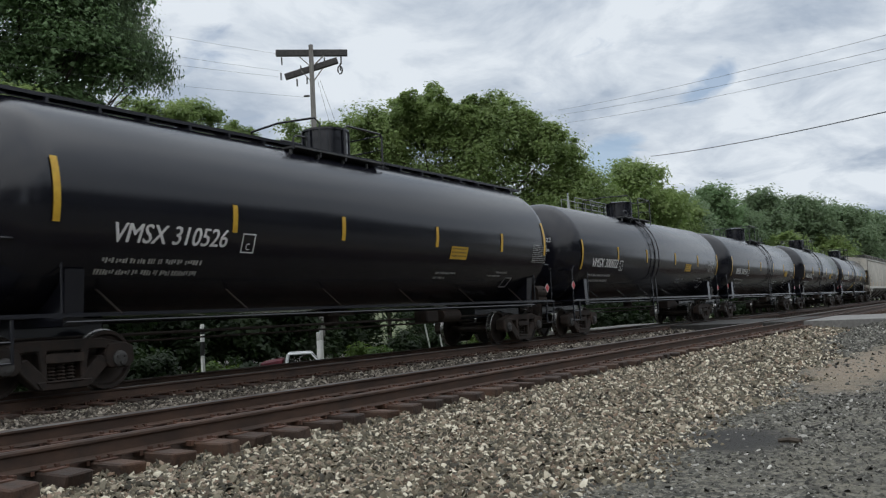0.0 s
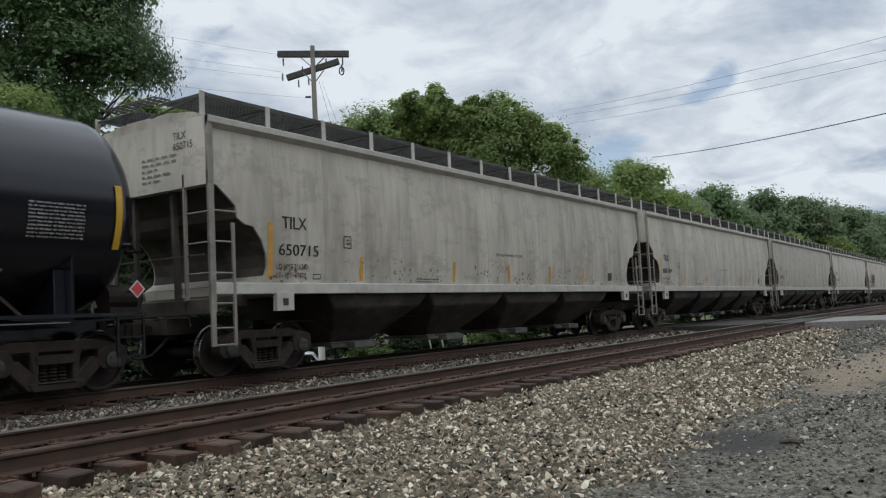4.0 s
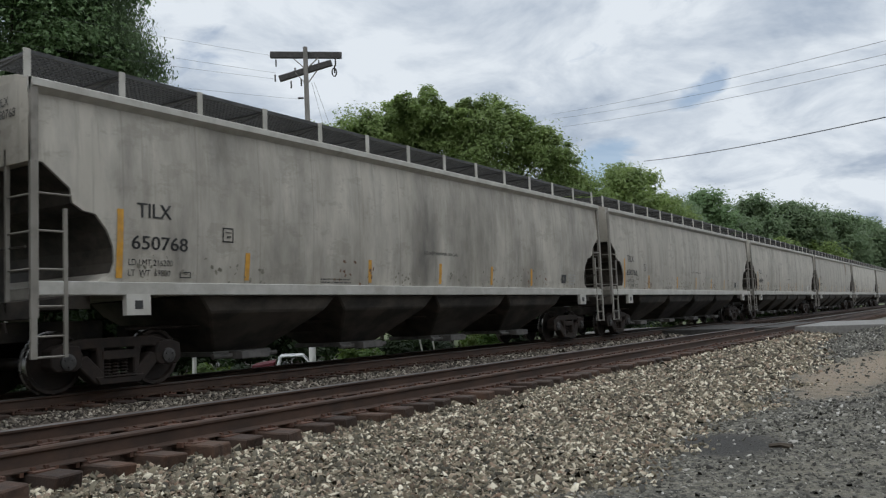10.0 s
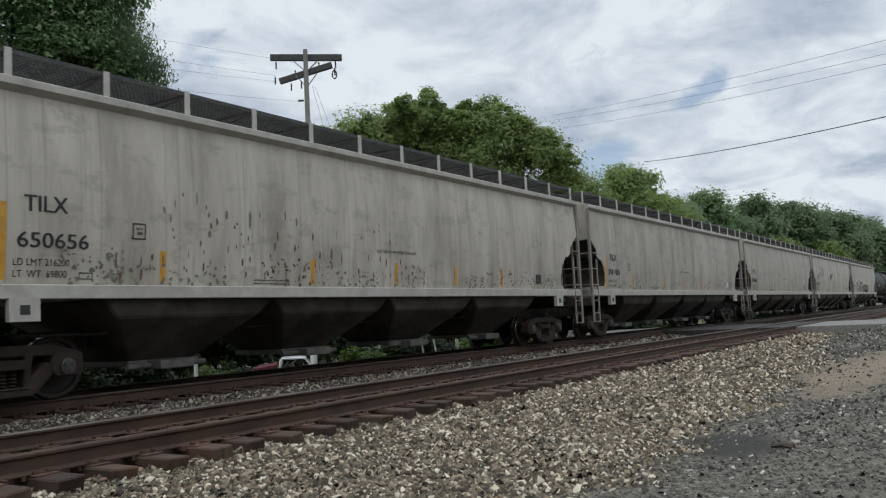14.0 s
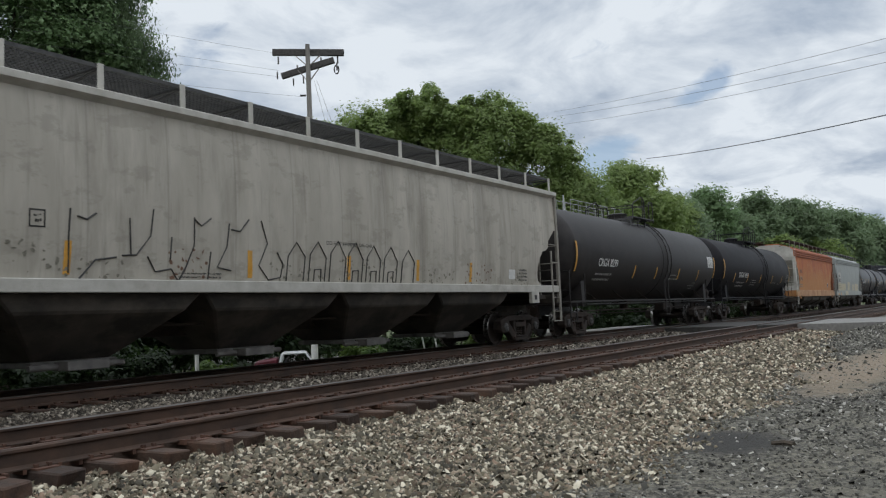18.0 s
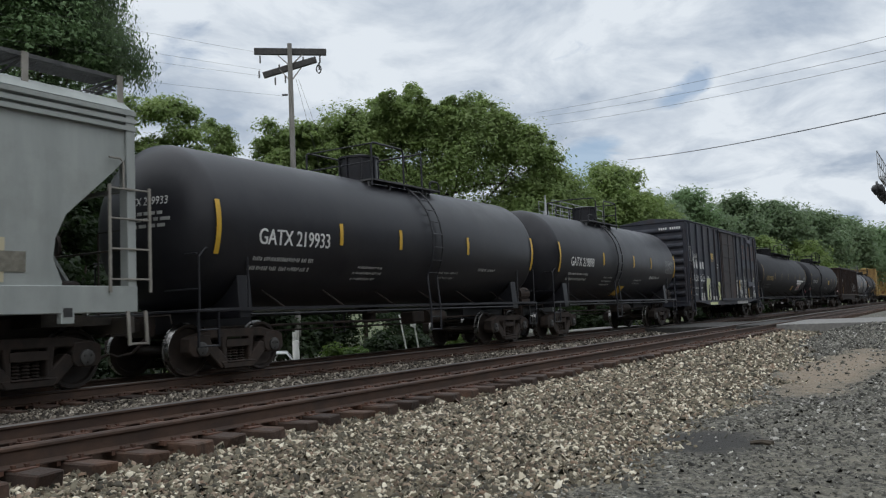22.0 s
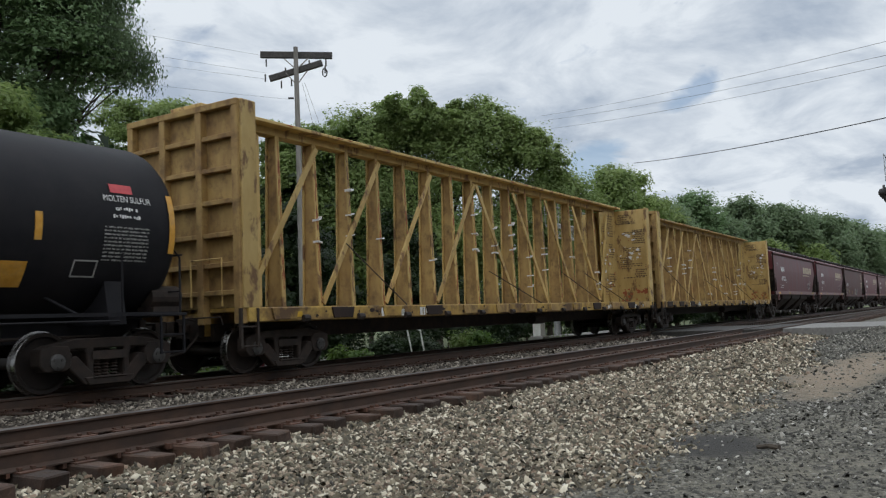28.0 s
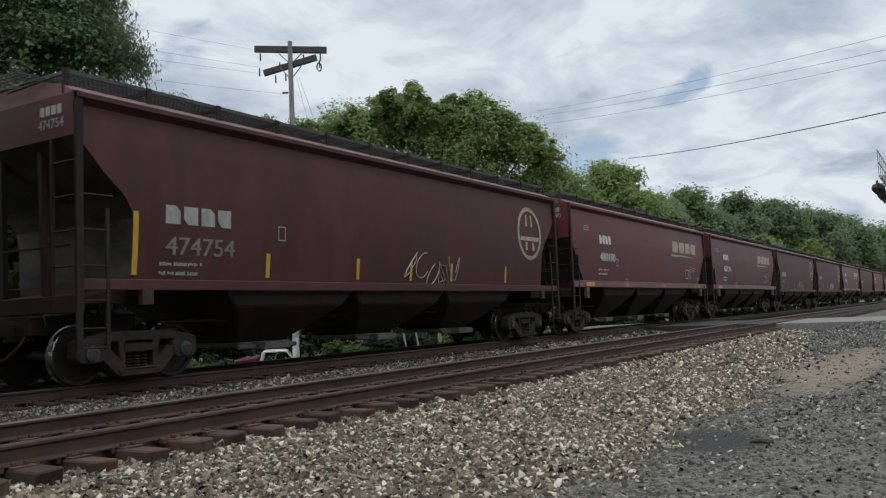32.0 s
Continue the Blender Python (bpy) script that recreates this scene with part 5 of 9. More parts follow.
        for s in (-1, 1) if not open_end else ():
            g = Geo()
            xe = s * (h - post_w / 2)
            g.box(xe - post_w / 2, xe + post_w / 2, y * width - 0.035, y * width + 0.035, s0 - 0.3, e1)
            part("end_post", g, ladder_mat, car)
            g = Geo()
            yl = y * (width + 0.02)
            g.box(s * (h - 0.03) - post_w * 0.45, s * (h - 0.03) + post_w * 0.45, yl - 0.02, yl + 0.02, 0.56, cut[0][1])
            g.box(s * (h - 0.50) - 0.028, s * (h - 0.50) + 0.028, yl - 0.02, yl + 0.02, 0.56, 2.64)
            for z in (0.58, 0.86, 1.27, 1.78, 2.31, 2.83):
                g.tube([(s * h, yl, z), (s * (h - 0.5 - (0.1 if z > 2.7 else 0)), yl, z)], 0.016, 5)
            part("ladder", g, ladder_mat, car)
            end_ladder(car, s * (h - 0.03), y * 0.98, y * (width - 0.02), 1.2, 3.5 if cut[0][1] < 3.6 else cut[0][1], ladder_mat, 0.515, 0.045)
    for s in (-1, 1):
        # end platform, end sill and the crossover board with its brace
        g = Geo()
        a, b = sorted((s * h, s * (h - 1.9)))
        g.box(a, b, -0.45, 0.45, 0.78, 1.08)
        a, b = sorted((s * h, s * (h - 0.14)))
        g.box(a, b, -width + 0.05, width - 0.05, s0 - 0.32, s0 - 0.06)
        part("end_sill", g, bay_mat or M_BAY, car, bevel=0.012)
        g = Geo()
        g.prism([(s * (h - cut[-1][0] - 0.1), s0 + 0.05), (s * (h - cut[-1][0] - 0.1), s0 - 0.18), (s * (h - 0.15), s0 - 0.18), (s * (h - 0.15), s0 - 0.08)], -1.2, 1.2)
        part("shear_plate", g, bay_mat or M_BAY, car)
        if open_end:
            # gable of the roof, struts to the slope sheet and the hand rail over the end sill
            prof = [(-width + 0.02, e1 - 0.02), (-width + 0.35, e1 + roof_h * 0.55), (-0.6, e1 + roof_h), (0.6, e1 + roof_h), (width - 0.35, e1 + roof_h * 0.55), (width - 0.02, e1 - 0.02)]
            part("gable", Geo().plate(prof, *sorted((s * (h - 0.03), s * (h + 0.012)))), end_mat, car, "pale painted roof end")
            part("end_strut", Geo().bar((s * (h - 0.08), -width + 0.1, 3.02), (s * (h - 0.08), width - 0.1, 3.02), 0.1, 0.06), end_mat, car)
            for y in (-0.5, 0.5):
                part("end_strut", Geo().bar((s * (h - 0.1), y, s0), (s * (h - 1.1), y, 2.6), 0.12, 0.05), end_mat, car)
            part("handrail", Geo().tube([(s * (h + 0.2), -1.3, 1.1), (s * (h + 0.2), -1.3, 2.45), (s * (h + 0.2), -0.4, 2.45), (s * (h + 0.2), -0.4, 1.1)], 0.018, 5), M_STEEL, car)
        g = Geo()
        for y in () if open_end else (-0.55, 0.55):
            g.bar((s * (h - 0.2), y, s0 - 0.05), (s * (h - 0.15), y * 0.95, cut[0][1] + 0.05), 0.09)
        g.tube([(s * (h - 0.05), -1.4, 2.1), (s * (h - 0.05), 1.4, 2.1)], 0.018, 5)
        part("end_brace", g, bay_mat or M_BAY, car)
        part("crossover_board", grating(min(s * h, s * (h + 0.34)), max(s * h, s * (h + 0.34)), -0.7, 0.7, board - 0.02, 0.1, 9), grate_mat or M_GRATE, car)
    g = Geo()
    g.lathe([(-0.3, 0.2), (0.3, 0.2), (0.36, 0.1)], "x", (h - 0.75, -0.7, 1.45), 14)
    part("air_reservoir", g, M_STEEL, car)
    part("hand_brake_wheel", Geo().lathe([(-0.03, 0.27), (0.03, 0.27)], "x", (h + 0.10, 0.75, 2.3), 20), M_STEEL, car)
    # hopper bays
    n, z0 = bays
    span = 2 * (h - 2.95)
    for i in range(n):
        x0 = -span / 2 + span * i / n
        x1 = x0 + span / n
        xm, zb = (x0 + x1) / 2, z0
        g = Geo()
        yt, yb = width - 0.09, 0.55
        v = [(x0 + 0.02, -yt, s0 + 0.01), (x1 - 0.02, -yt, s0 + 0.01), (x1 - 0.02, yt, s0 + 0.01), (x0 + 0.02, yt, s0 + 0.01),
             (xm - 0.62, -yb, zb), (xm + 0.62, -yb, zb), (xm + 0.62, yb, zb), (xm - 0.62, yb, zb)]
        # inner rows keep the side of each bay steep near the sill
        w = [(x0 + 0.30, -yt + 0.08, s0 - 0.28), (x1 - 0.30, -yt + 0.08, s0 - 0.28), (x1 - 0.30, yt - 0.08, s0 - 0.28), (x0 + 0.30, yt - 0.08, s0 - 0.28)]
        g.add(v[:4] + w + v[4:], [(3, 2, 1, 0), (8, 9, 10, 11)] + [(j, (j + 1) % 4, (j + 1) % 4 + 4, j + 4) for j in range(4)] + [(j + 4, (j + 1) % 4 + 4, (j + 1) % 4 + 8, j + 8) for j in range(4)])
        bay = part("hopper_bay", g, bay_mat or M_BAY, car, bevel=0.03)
        g = Geo()
        g.box(xm - 0.72, xm + 0.72, -0.66, 0.66, zb - 0.06, zb + 0.03)
        g.box(xm - 0.35, xm + 0.35, -1.0, -0.6, zb - 0.12, zb + 0.02)
        g.tube([(xm - 0.8, -0.72, zb - 0.06), (xm + 0.8, -0.72, zb - 0.06)], 0.05, 8)
        part("outlet_gate", g, M_GATE, bay, bevel=0.01)
    g = Geo()
    g.box(-h + 2.6, h - 2.6, -0.16, 0.16, 0.72, 0.98)
    g.tube([(-h + 2, -0.85, 0.92), (h - 2, -0.85, 0.92)], 0.025, 6)
    part("center_sill", g, M_STEEL, car)
    running_gear(car, length, truck_in)
    return car, h, y_of


def pellet_hopper_marks(car, h, y_of, number, seed, amber=True):
    w = lambda u, v: (u, -y_of(v) - 0.008, v)
    L = h - 0.34
    lettering(car, "TILX", -L + 1.36, 2.62, 0.235, w, M_INK, label="black stencilled reporting mark", width=0.64)
    if number:
        lettering(car, number, -L + 1.26, 2.13, 0.215, w, M_INK, label="black stencilled car number", width=1.06)
    else:
        bars(car, [(-L + 1.26, 2.13, 1.06, 0.2)], w, M_INK, seed=seed + 9)
    lettering(car, "LD LMT 216200", -L + 1.22, 1.88, 0.1, w, M_INK, "notice", width=0.82)
    lettering(car, "LT  WT  69800", -L + 1.22, 1.72, 0.1, w, M_INK, "notice", width=0.78)
    framed(car, -L + 3.08, -L + 3.32, 2.32, 2.57, w, M_INK)
    bars(car, [(-L + 3.15, 2.47, 0.12, 0.035), (-L + 3.17, 2.39, 0.09, 0.05)], w, M_INK, seed=seed + 1)
    framed(car, -L + 2.2, -L + 2.42, 1.70, 1.80, w, M_INK, t=0.015)
    lettering(car, "DO NOT HAMMER ON CAR", -L + 9.15, 2.36, 0.075, w, M_INK, "notice", width=1.45)
    bars(car, [(-L + 5.6, 1.66, 0.9, 0.03), (-L + 5.6, 1.72, 0.9, 0.03)], w, M_INK, seed=seed + 2)
    patch(car, -L + 1.02, -L + 1.13, 1.68, 2.72, w, M_AMBER, "reflector")
    rg = random.Random(seed)
    for i, x in enumerate((3.65, 7.15, 9.85, 12.3, 14.6)):
        patch(car, -L + x - 0.055, -L + x + 0.055, 1.68, 2.16, w, M_AMBER, "reflector", slant=rg.uniform(-0.05, 0.05))
    x = -L + 16.6
    patch(car, x, x + 0.34, 1.78, 2.04, w, M_WHITE if seed % 3 == 0 else M_INK, "data_panel", "small square test panel")
    bars(car, [(x + 0.55, 1.74 + 0.09 * i, 0.5, 0.05) for i in range(4)], w, M_DIMWHITE if seed % 3 else M_INK, seed=seed + 4)
    # number and small lines on the front end panel
    xe = -h - 0.012
    for body, z in (("TILX", 4.12), (number or "- - -", 3.94)):
        pts, faces = flat_text(body, 0.13, 0.9)
        k = (0.34 if body == "TILX" else 0.5) / width_of(pts)
        g = Geo().add([(xe, -0.75 - a * k, z + b) for a, b in pts], faces)
        part("marking", g, M_INK, car)
    g = Geo()
    for i in range(5):
        y = 0.1
        for j in range(rg.randint(3, 5)):
            ww = rg.uniform(0.06, 0.2)
            g.add([(xe, y, 3.85 - i * 0.1), (xe, y - ww, 3.85 - i * 0.1), (xe, y - ww, 3.89 - i * 0.1), (xe, y, 3.89 - i * 0.1)], [(0, 1, 2, 3)])
            y -= ww + 0.06
    tagged(part("data_stencil", g, M_SCAR, car), kind="stuff")


def mark_block(car, x, z, w, h, wrap, mat, k, slant=0.0):
    """One block of a company mark as a plain shape: a solid bar with a cut corner."""
    t = h * 0.3
    pts = [(0, 0), (w, 0), (w, h - t), (w - t, h), (0, h)] if k % 2 == 0 else [(0, t), (t, 0), (w, 0), (w, h), (0, h)]
    return part("mark_block", Geo().add([wrap(x + a + slant * b, z + b) for a, b in pts], [tuple(range(5))]), mat, car)


def squiggle(car, wrap, seed, x0, x1, z0, z1, n, mat, r=0.014, name="graffiti", label="", letters=False):
    """Spray lines on a car side: loops in letter-like strokes."""
    rg = random.Random(seed)
    g = Geo()
    for i in range(n):
        cx = x0 + (x1 - x0) * (i + 0.5) / n
        w, hh = (x1 - x0) / n * 0.55, (z1 - z0) / 2
        zc = (z0 + z1) / 2 + rg.uniform(-0.1, 0.1)
        pts, a = [], rg.uniform(0, 6)
        m = rg.randint(9, 14)
        fa, fb = rg.choice((1, 2)), rg.choice((1, 2, 3))
        for j in range(m):
            t = j / (m - 1) * 5.0
            pts.append(wrap(cx + w * math.sin(fa * t + a), zc + hh * math.sin(fb * t * 0.9 + a * 1.7)))
        g.tube(pts, r, 4)
    return part(name, g, mat, car, label)


def scrapes(car, wrap, seed, x0, x1, z0, z1, n, mat, label="", kx=1.0, kz=1.0):
    """Small worn spots and scratches in the paint."""
    rg = random.Random(seed)
    g = Geo()
    for i in range(n):
        x, z = rg.uniform(x0, x1), rg.uniform(z0, z1)
        k = rg.randint(5, 8)
        a, b, t = rg.uniform(0.02, 0.10) * kx, rg.uniform(0.02, 0.12) * kz, rg.uniform(0, 3) if kx == kz else 0.0
        pts = []
        for j in range(k):
            q = 2 * math.pi * j / k
            rr = rg.uniform(0.5, 1.0)
            u, v = a * rr * math.cos(q), b * rr * math.sin(q)
            pts.append(wrap(x + u * math.cos(t) - v * math.sin(t), z + u * math.sin(t) + v * math.cos(t)))
        g.add(pts, [tuple(range(k))])
    return tagged(part("paint_scar", g, mat, car, label), label, kind="stuff")


PELLET_CUT = [(0.0, 3.27), (0.18, 3.27), (0.60, 2.94), (0.63, 2.74), (0.80, 2.64), (1.0, 2.61), (1.20, 2.38), (1.31, 2.14), (1.33, 1.92), (1.28, 1.76), (1.07, 1.63)]
GRAIN_CUT = [(0.02, 3.20), (0.07, 3.16), (1.12, 1.80)]
CURVED_CUT = [(0.02, 3.70), (0.48, 3.18), (0.82, 2.88), (1.03, 2.55), (1.07, 2.2), (1.04, 1.60)]
ROUND_CUT = [(0.0, 3.80), (0.06, 3.58), (0.40, 3.24), (0.78, 2.90), (1.18, 2.54), (1.34, 2.20), (1.37, 1.90), (1.22, 1.57)]

# ---------------------------------------------------------------- the train, front to back
# front coupling of each car at 0 s
FRONT = [4.1, 22.3, 40.2, 58.4, 75.7]
VM = dict(length=17.65, stripes=(-4.6, -1.75, 1.55, 4.6), house=(-0.15, 0.5, 0.6), deck=(-2.25, 0.66), loop="hoops", data=(6.2, 2.22, 0.85, 0.52), mark_w=2.2, mark_slant=0.16, head=0.85)
nums = ["310526", "300022", "300550", "310792", "300421"]
for i, num in enumerate(nums):
    short = {}
    if i == 3:
        short = dict(length=16.8, rad=1.68, zc=2.80, stripes=(-4.15, -1.55, 1.5, 4.14), data=(5.9, 2.22, 0.95, 0.5))
    elif i == 0:
        short = dict(length=18.2, head=1.27, rad=1.7, zc=2.8, truck_in=2.1, ladder_x=None, end_z=(2.43, 3.36), stripes=(-4.2, -1.36, 1.97, 5.0), house=(0.15, 0.5, 0.6), deck=(-1.95, 0.96), data=(6.75, 2.22, 0.85, 0.52))
    elif i in (2, 4):
        short = dict(stripes=(-4.3, -1.6, 1.55, 4.35))
    turned = dict(flip=-1, ladder_x=0.8, house=(-0.2, 0.5, 0.6), deck=(-0.76, 2.15)) if i == 2 else {}
    c = tank_car("glossy black tank car with yellow reflectors and white lettering", FRONT[i], paint=M_BLACK, mark="VMSX " + num, mark_at=((-6.56, -6.8, -6.8, -6.58, -6.66)[i], 2.2), seed=11 + i,
                 end_mark="VMSX " + num, walkway=(i == 0), yellow=((2.58, 2.9, 4.65, 3.07, 3.3)[i], 2.2, 0.75, 0.3), parallelogram=(-0.2, 1.35, 0.55, 0.62) if i == 4 else None,
                 lines=((2.2, 1.85, 0.9, 0.05), (5.0, 1.9, 0.6, 0.05), (2.2, 1.74, 0.5, 0.05), (4.6, 1.82, 0.7, 0.04)), **{**VM, **turned, **short})
    w = on_tank(1.7, 2.8, 0.012) if i == 0 else on_tank(1.68, 2.80, 0.012) if i == 3 else on_tank(1.6, 2.74, 0.012)
    cx = (-4.0, -4.4, -4.4, -4.05, -4.05)[i]
    framed(c, cx, cx + 0.3, 2.12, 2.45, w, M_WHITE)
    lettering(c, "C", cx + 0.09, 2.17, 0.12, w, M_WHITE, "plate_letter")
    framed(c, 5.6, 5.95, 1.55, 1.8, w, M_DIMWHITE, slant=0.2)
    placard(c, 8.0, 1.52, on_flat(1.44))
    if i:
        placard(c, -8.1, 1.6, on_flat(1.44))

# fifteen pale pellet hoppers
HOP_NUM = ["650715", None, "650686", "650646", "650691", "650712", "650768", "650766", "650699", "650787", "650656", None, None, "650801", None]
HL = 20.843
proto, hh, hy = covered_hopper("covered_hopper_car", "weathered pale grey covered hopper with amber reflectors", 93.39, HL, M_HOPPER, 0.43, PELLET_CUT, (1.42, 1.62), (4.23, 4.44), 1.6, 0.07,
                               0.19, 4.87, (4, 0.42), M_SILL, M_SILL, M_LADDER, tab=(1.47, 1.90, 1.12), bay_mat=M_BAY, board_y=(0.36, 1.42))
HOPPERS = [proto]
for i in range(1, 15):
    c = copy_thing(proto, Matrix())
    CARS.append((c, 93.39 + HL * i + HL / 2))
    HOPPERS.append(c)
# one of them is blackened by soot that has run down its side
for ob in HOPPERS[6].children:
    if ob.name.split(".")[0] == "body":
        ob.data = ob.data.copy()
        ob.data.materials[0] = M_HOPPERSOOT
hw = lambda u, v: (u, -hy(v) - 0.009, v)
for i, c in enumerate(HOPPERS):
    pellet_hopper_marks(c, hh, hy, HOP_NUM[i], 40 + i)
    for k, x in enumerate((2.4, 4.3, 6.6, 9.0, 11.2, 13.4, 15.6, 17.2)):
        x = -hh + x + ((i * 7 + k * 5) % 9 - 4) * 0.12
        wd = 0.5 + ((i * 3 + k * 4) % 5) * 0.16
        scrapes(c, hw, 70 + i * 10 + k, x - wd, x + wd, 1.63, 1.95 + ((i + k * 2) % 4) * 0.09, (12, 8, 11, 10, 16, 15, 9, 12, 22, 10, 26, 12, 10, 14, 12)[i] * 2, M_SCAR if (i + k) % 4 else M_RUSTSCAR, kx=0.55, kz=0.55)
scrapes(HOPPERS[10], hw, 15, -hh + 3.0, -hh + 10.5, 1.75, 3.0, 60, M_RUSTSCAR, kx=0.35, kz=1.1)
scrapes(HOPPERS[10], hw, 16, -hh + 4.0, -hh + 8.5, 2.0, 3.1, 30, M_SCAR, kx=0.5, kz=1.5)
scrapes(HOPPERS[4], hw, 5, -hh + 3.2, -hh + 5.4, 1.7, 3.0, 90, M_SCAR)
scrapes(HOPPERS[4], hw, 6, -hh + 3.9, -hh + 4.4, 1.6, 2.9, 30, M_RUSTSCAR)
rg = random.Random(44)
g = Geo()
for k in range(70):
    # thin brown scratches, upright and level, crowded in the middle
    x, z = -hh + 4.35 + rg.gauss(0, 0.65), 2.4 + rg.gauss(0, 0.28)
    if rg.random() < 0.6:
        g.tube([hw(x, z - rg.uniform(0.1, 0.5)), hw(x + rg.uniform(-0.06, 0.06), min(z + rg.uniform(0.1, 0.4), 3.1))], 0.009, 4)
    else:
        g.tube([hw(x - rg.uniform(0.2, 0.6), z), hw(x + rg.uniform(0.2, 0.6), z + rg.uniform(-0.05, 0.05))], 0.007, 4)
tagged(part("scratching", g, M_RUSTSCAR, HOPPERS[4], "brown scratch marks in the paint"), "brown scratch marks in the paint", kind="stuff")
scrapes(HOPPERS[9], hw, 8, hh - 4.0, hh - 3.3, 3.2, 4.2, 30, M_RUSTTAN)
for x, z0, z1, wd, sl in ((-4.05, 3.95, 4.2, 0.5, 0.1), (-3.75, 3.2, 4.0, 0.14, -0.25), (-3.5, 3.5, 4.05, 0.2, -0.15), (-3.95, 3.6, 3.95, 0.1, -0.1)):
    patch(HOPPERS[9], hh + x, hh + x + wd, z0, z1, hw, M_RUSTTAN, "rust_streak", "brown rust streak under the eave", slant=sl)
scrapes(HOPPERS[13], hw, 10, -hh + 7.9, -hh + 8.6, 2.4, 3.0, 14, M_SCAR)
LINES = (((-7.44, 3.46), (-6.83, 3.54), (-6.39, 3.5), (-6.0, 3.34), (-5.79, 3.25), (-5.54, 3.21)), ((-8.3, 2.7), (-7.44, 2.92), (-7.18, 3.05), (-6.94, 3.11), (-6.0, 3.13), (-5.46, 3.11)), ((-6.63, 2.98), (-6.16, 2.97), (-5.67, 2.97), (-5.44, 2.92)),
         ((-5.37, 3.39), (-4.97, 3.47), (-4.64, 3.44)), ((-3.01, 2.67), (-2.61, 2.69), (-2.18, 2.75)), ((-2.42, 3.0), (-1.91, 3.0), (-1.54, 2.81), (-1.26, 2.96)), ((-1.91, 2.95), (-1.72, 2.78), (-1.59, 2.65)), ((5.36, 3.14), (6.83, 3.13)), ((5.46, 2.85), (6.38, 2.77)), ((2.45, 3.08), (3.32, 3.2)))
for st in LINES:
    part("scratch", Geo().tube([hw(a, b) for a, b in st], 0.012, 4), M_INK, HOPPERS[13], "long dark scratch in the paint")
for st in (((-5.46, 3.3), (-5.26, 3.34), (-5.28, 3.17), (-5.4, 2.98), (-5.49, 3.07)), ((-1.26, 3.05), (-0.97, 3.19), (-0.74, 3.1), (-0.98, 2.85), (-1.24, 2.82)), ((6.9, 3.0), (7.25, 3.04), (7.08, 2.6), (6.86, 2.66)), ((-1.14, 3.4), (-1.11, 3.26), (-1.25, 3.24))):
    part("rust_patch", Geo().add([hw(a, b) for a, b in st], [tuple(range(len(st)))]), M_RUSTSCAR, HOPPERS[13], "brown rust patch")
TALL = (((-5.97, 1.7), (-5.98, 2.2), (-5.96, 2.62)), ((-5.85, 2.52), (-5.7, 2.48), (-5.55, 2.58)), ((-5.8, 1.62), (-5.55, 1.9), (-5.2, 1.95)), ((-4.95, 2.0), (-4.98, 2.55)), ((-4.55, 2.72), (-4.6, 2.3), (-4.85, 2.0), (-5.1, 1.98)),
        ((-4.65, 1.98), (-4.5, 1.75), (-4.2, 1.8), (-4.05, 1.6)), ((-4.2, 2.3), (-4.22, 1.95)), ((-3.75, 2.65), (-3.75, 2.2), (-3.9, 1.85), (-4.05, 1.6)), ((-3.75, 2.62), (-3.6, 2.52), (-3.4, 2.66)), ((-3.45, 1.65), (-3.4, 2.1)),
        ((-3.0, 2.6), (-3.05, 2.2), (-3.25, 1.85), (-2.95, 1.8)), ((-2.95, 2.5), (-2.75, 2.48), (-2.55, 2.7)), ((-2.25, 2.7), (-2.1, 2.3), (-2.3, 1.9), (-2.05, 1.65), (-1.75, 1.7), (-1.7, 1.95), (-1.85, 2.15)))
ARCHES = [[(x, 1.64), (x + 0.04, 2.1 + 0.05 * k), (x + 0.26, 2.36 + 0.04 * k), (x + 0.5, 2.1), (x + 0.46, 1.64)] for k, x in ((0, -1.6), (1, -1.0), (2, -0.4), (2, 0.15), (1, 0.75), (1, 1.35), (0, 2.0))]
ARCHES += [[(x, 1.64), (x + 0.02, 1.86), (x + 0.2, 1.88), (x + 0.2, 1.64)] for x in (-0.85, 0.3, 0.9, 1.5)]
for st in list(TALL) + ARCHES:
    part("graffiti_stroke", Geo().tube([hw(a, b) for a, b in st], 0.014, 4), M_INK, HOPPERS[14], "black sprayed outline")

B = 406.02                          # rear of the last pale hopper
CR = dict(mark_size=0.27, stripe_mat=M_AMBER, stripe_z=(1.95, 2.4), house=(0.0, 0.35, 0.25), mark_mat=M_WHITE, loop=True)
c = tank_car("dull grey-black tank car with a dark ladder band", B, 17.65, M_WORN, 1.6, 2.74, mark="CRGX 8299", mark_at=(-6.05, 2.3), mark_w=1.7, stripes=(-2.55, -0.15, 2.65, 5.4), ladder_x=1.05, deck=(-1.0, 1.4),
             bands=((0.55, 1.6, 0.012),), data=(6.75, 2.55, 0.85, 0.5), grey_data=False, seed=23, lines=((1.6, 2.1, 0.9, 0.05), (1.6, 1.95, 1.1, 0.05), (4.6, 1.7, 0.9, 0.05)), **CR)
framed(c, 5.0, 5.4, 1.6, 1.85, on_tank(1.6, 2.74), M_DIMWHITE, slant=0.3)
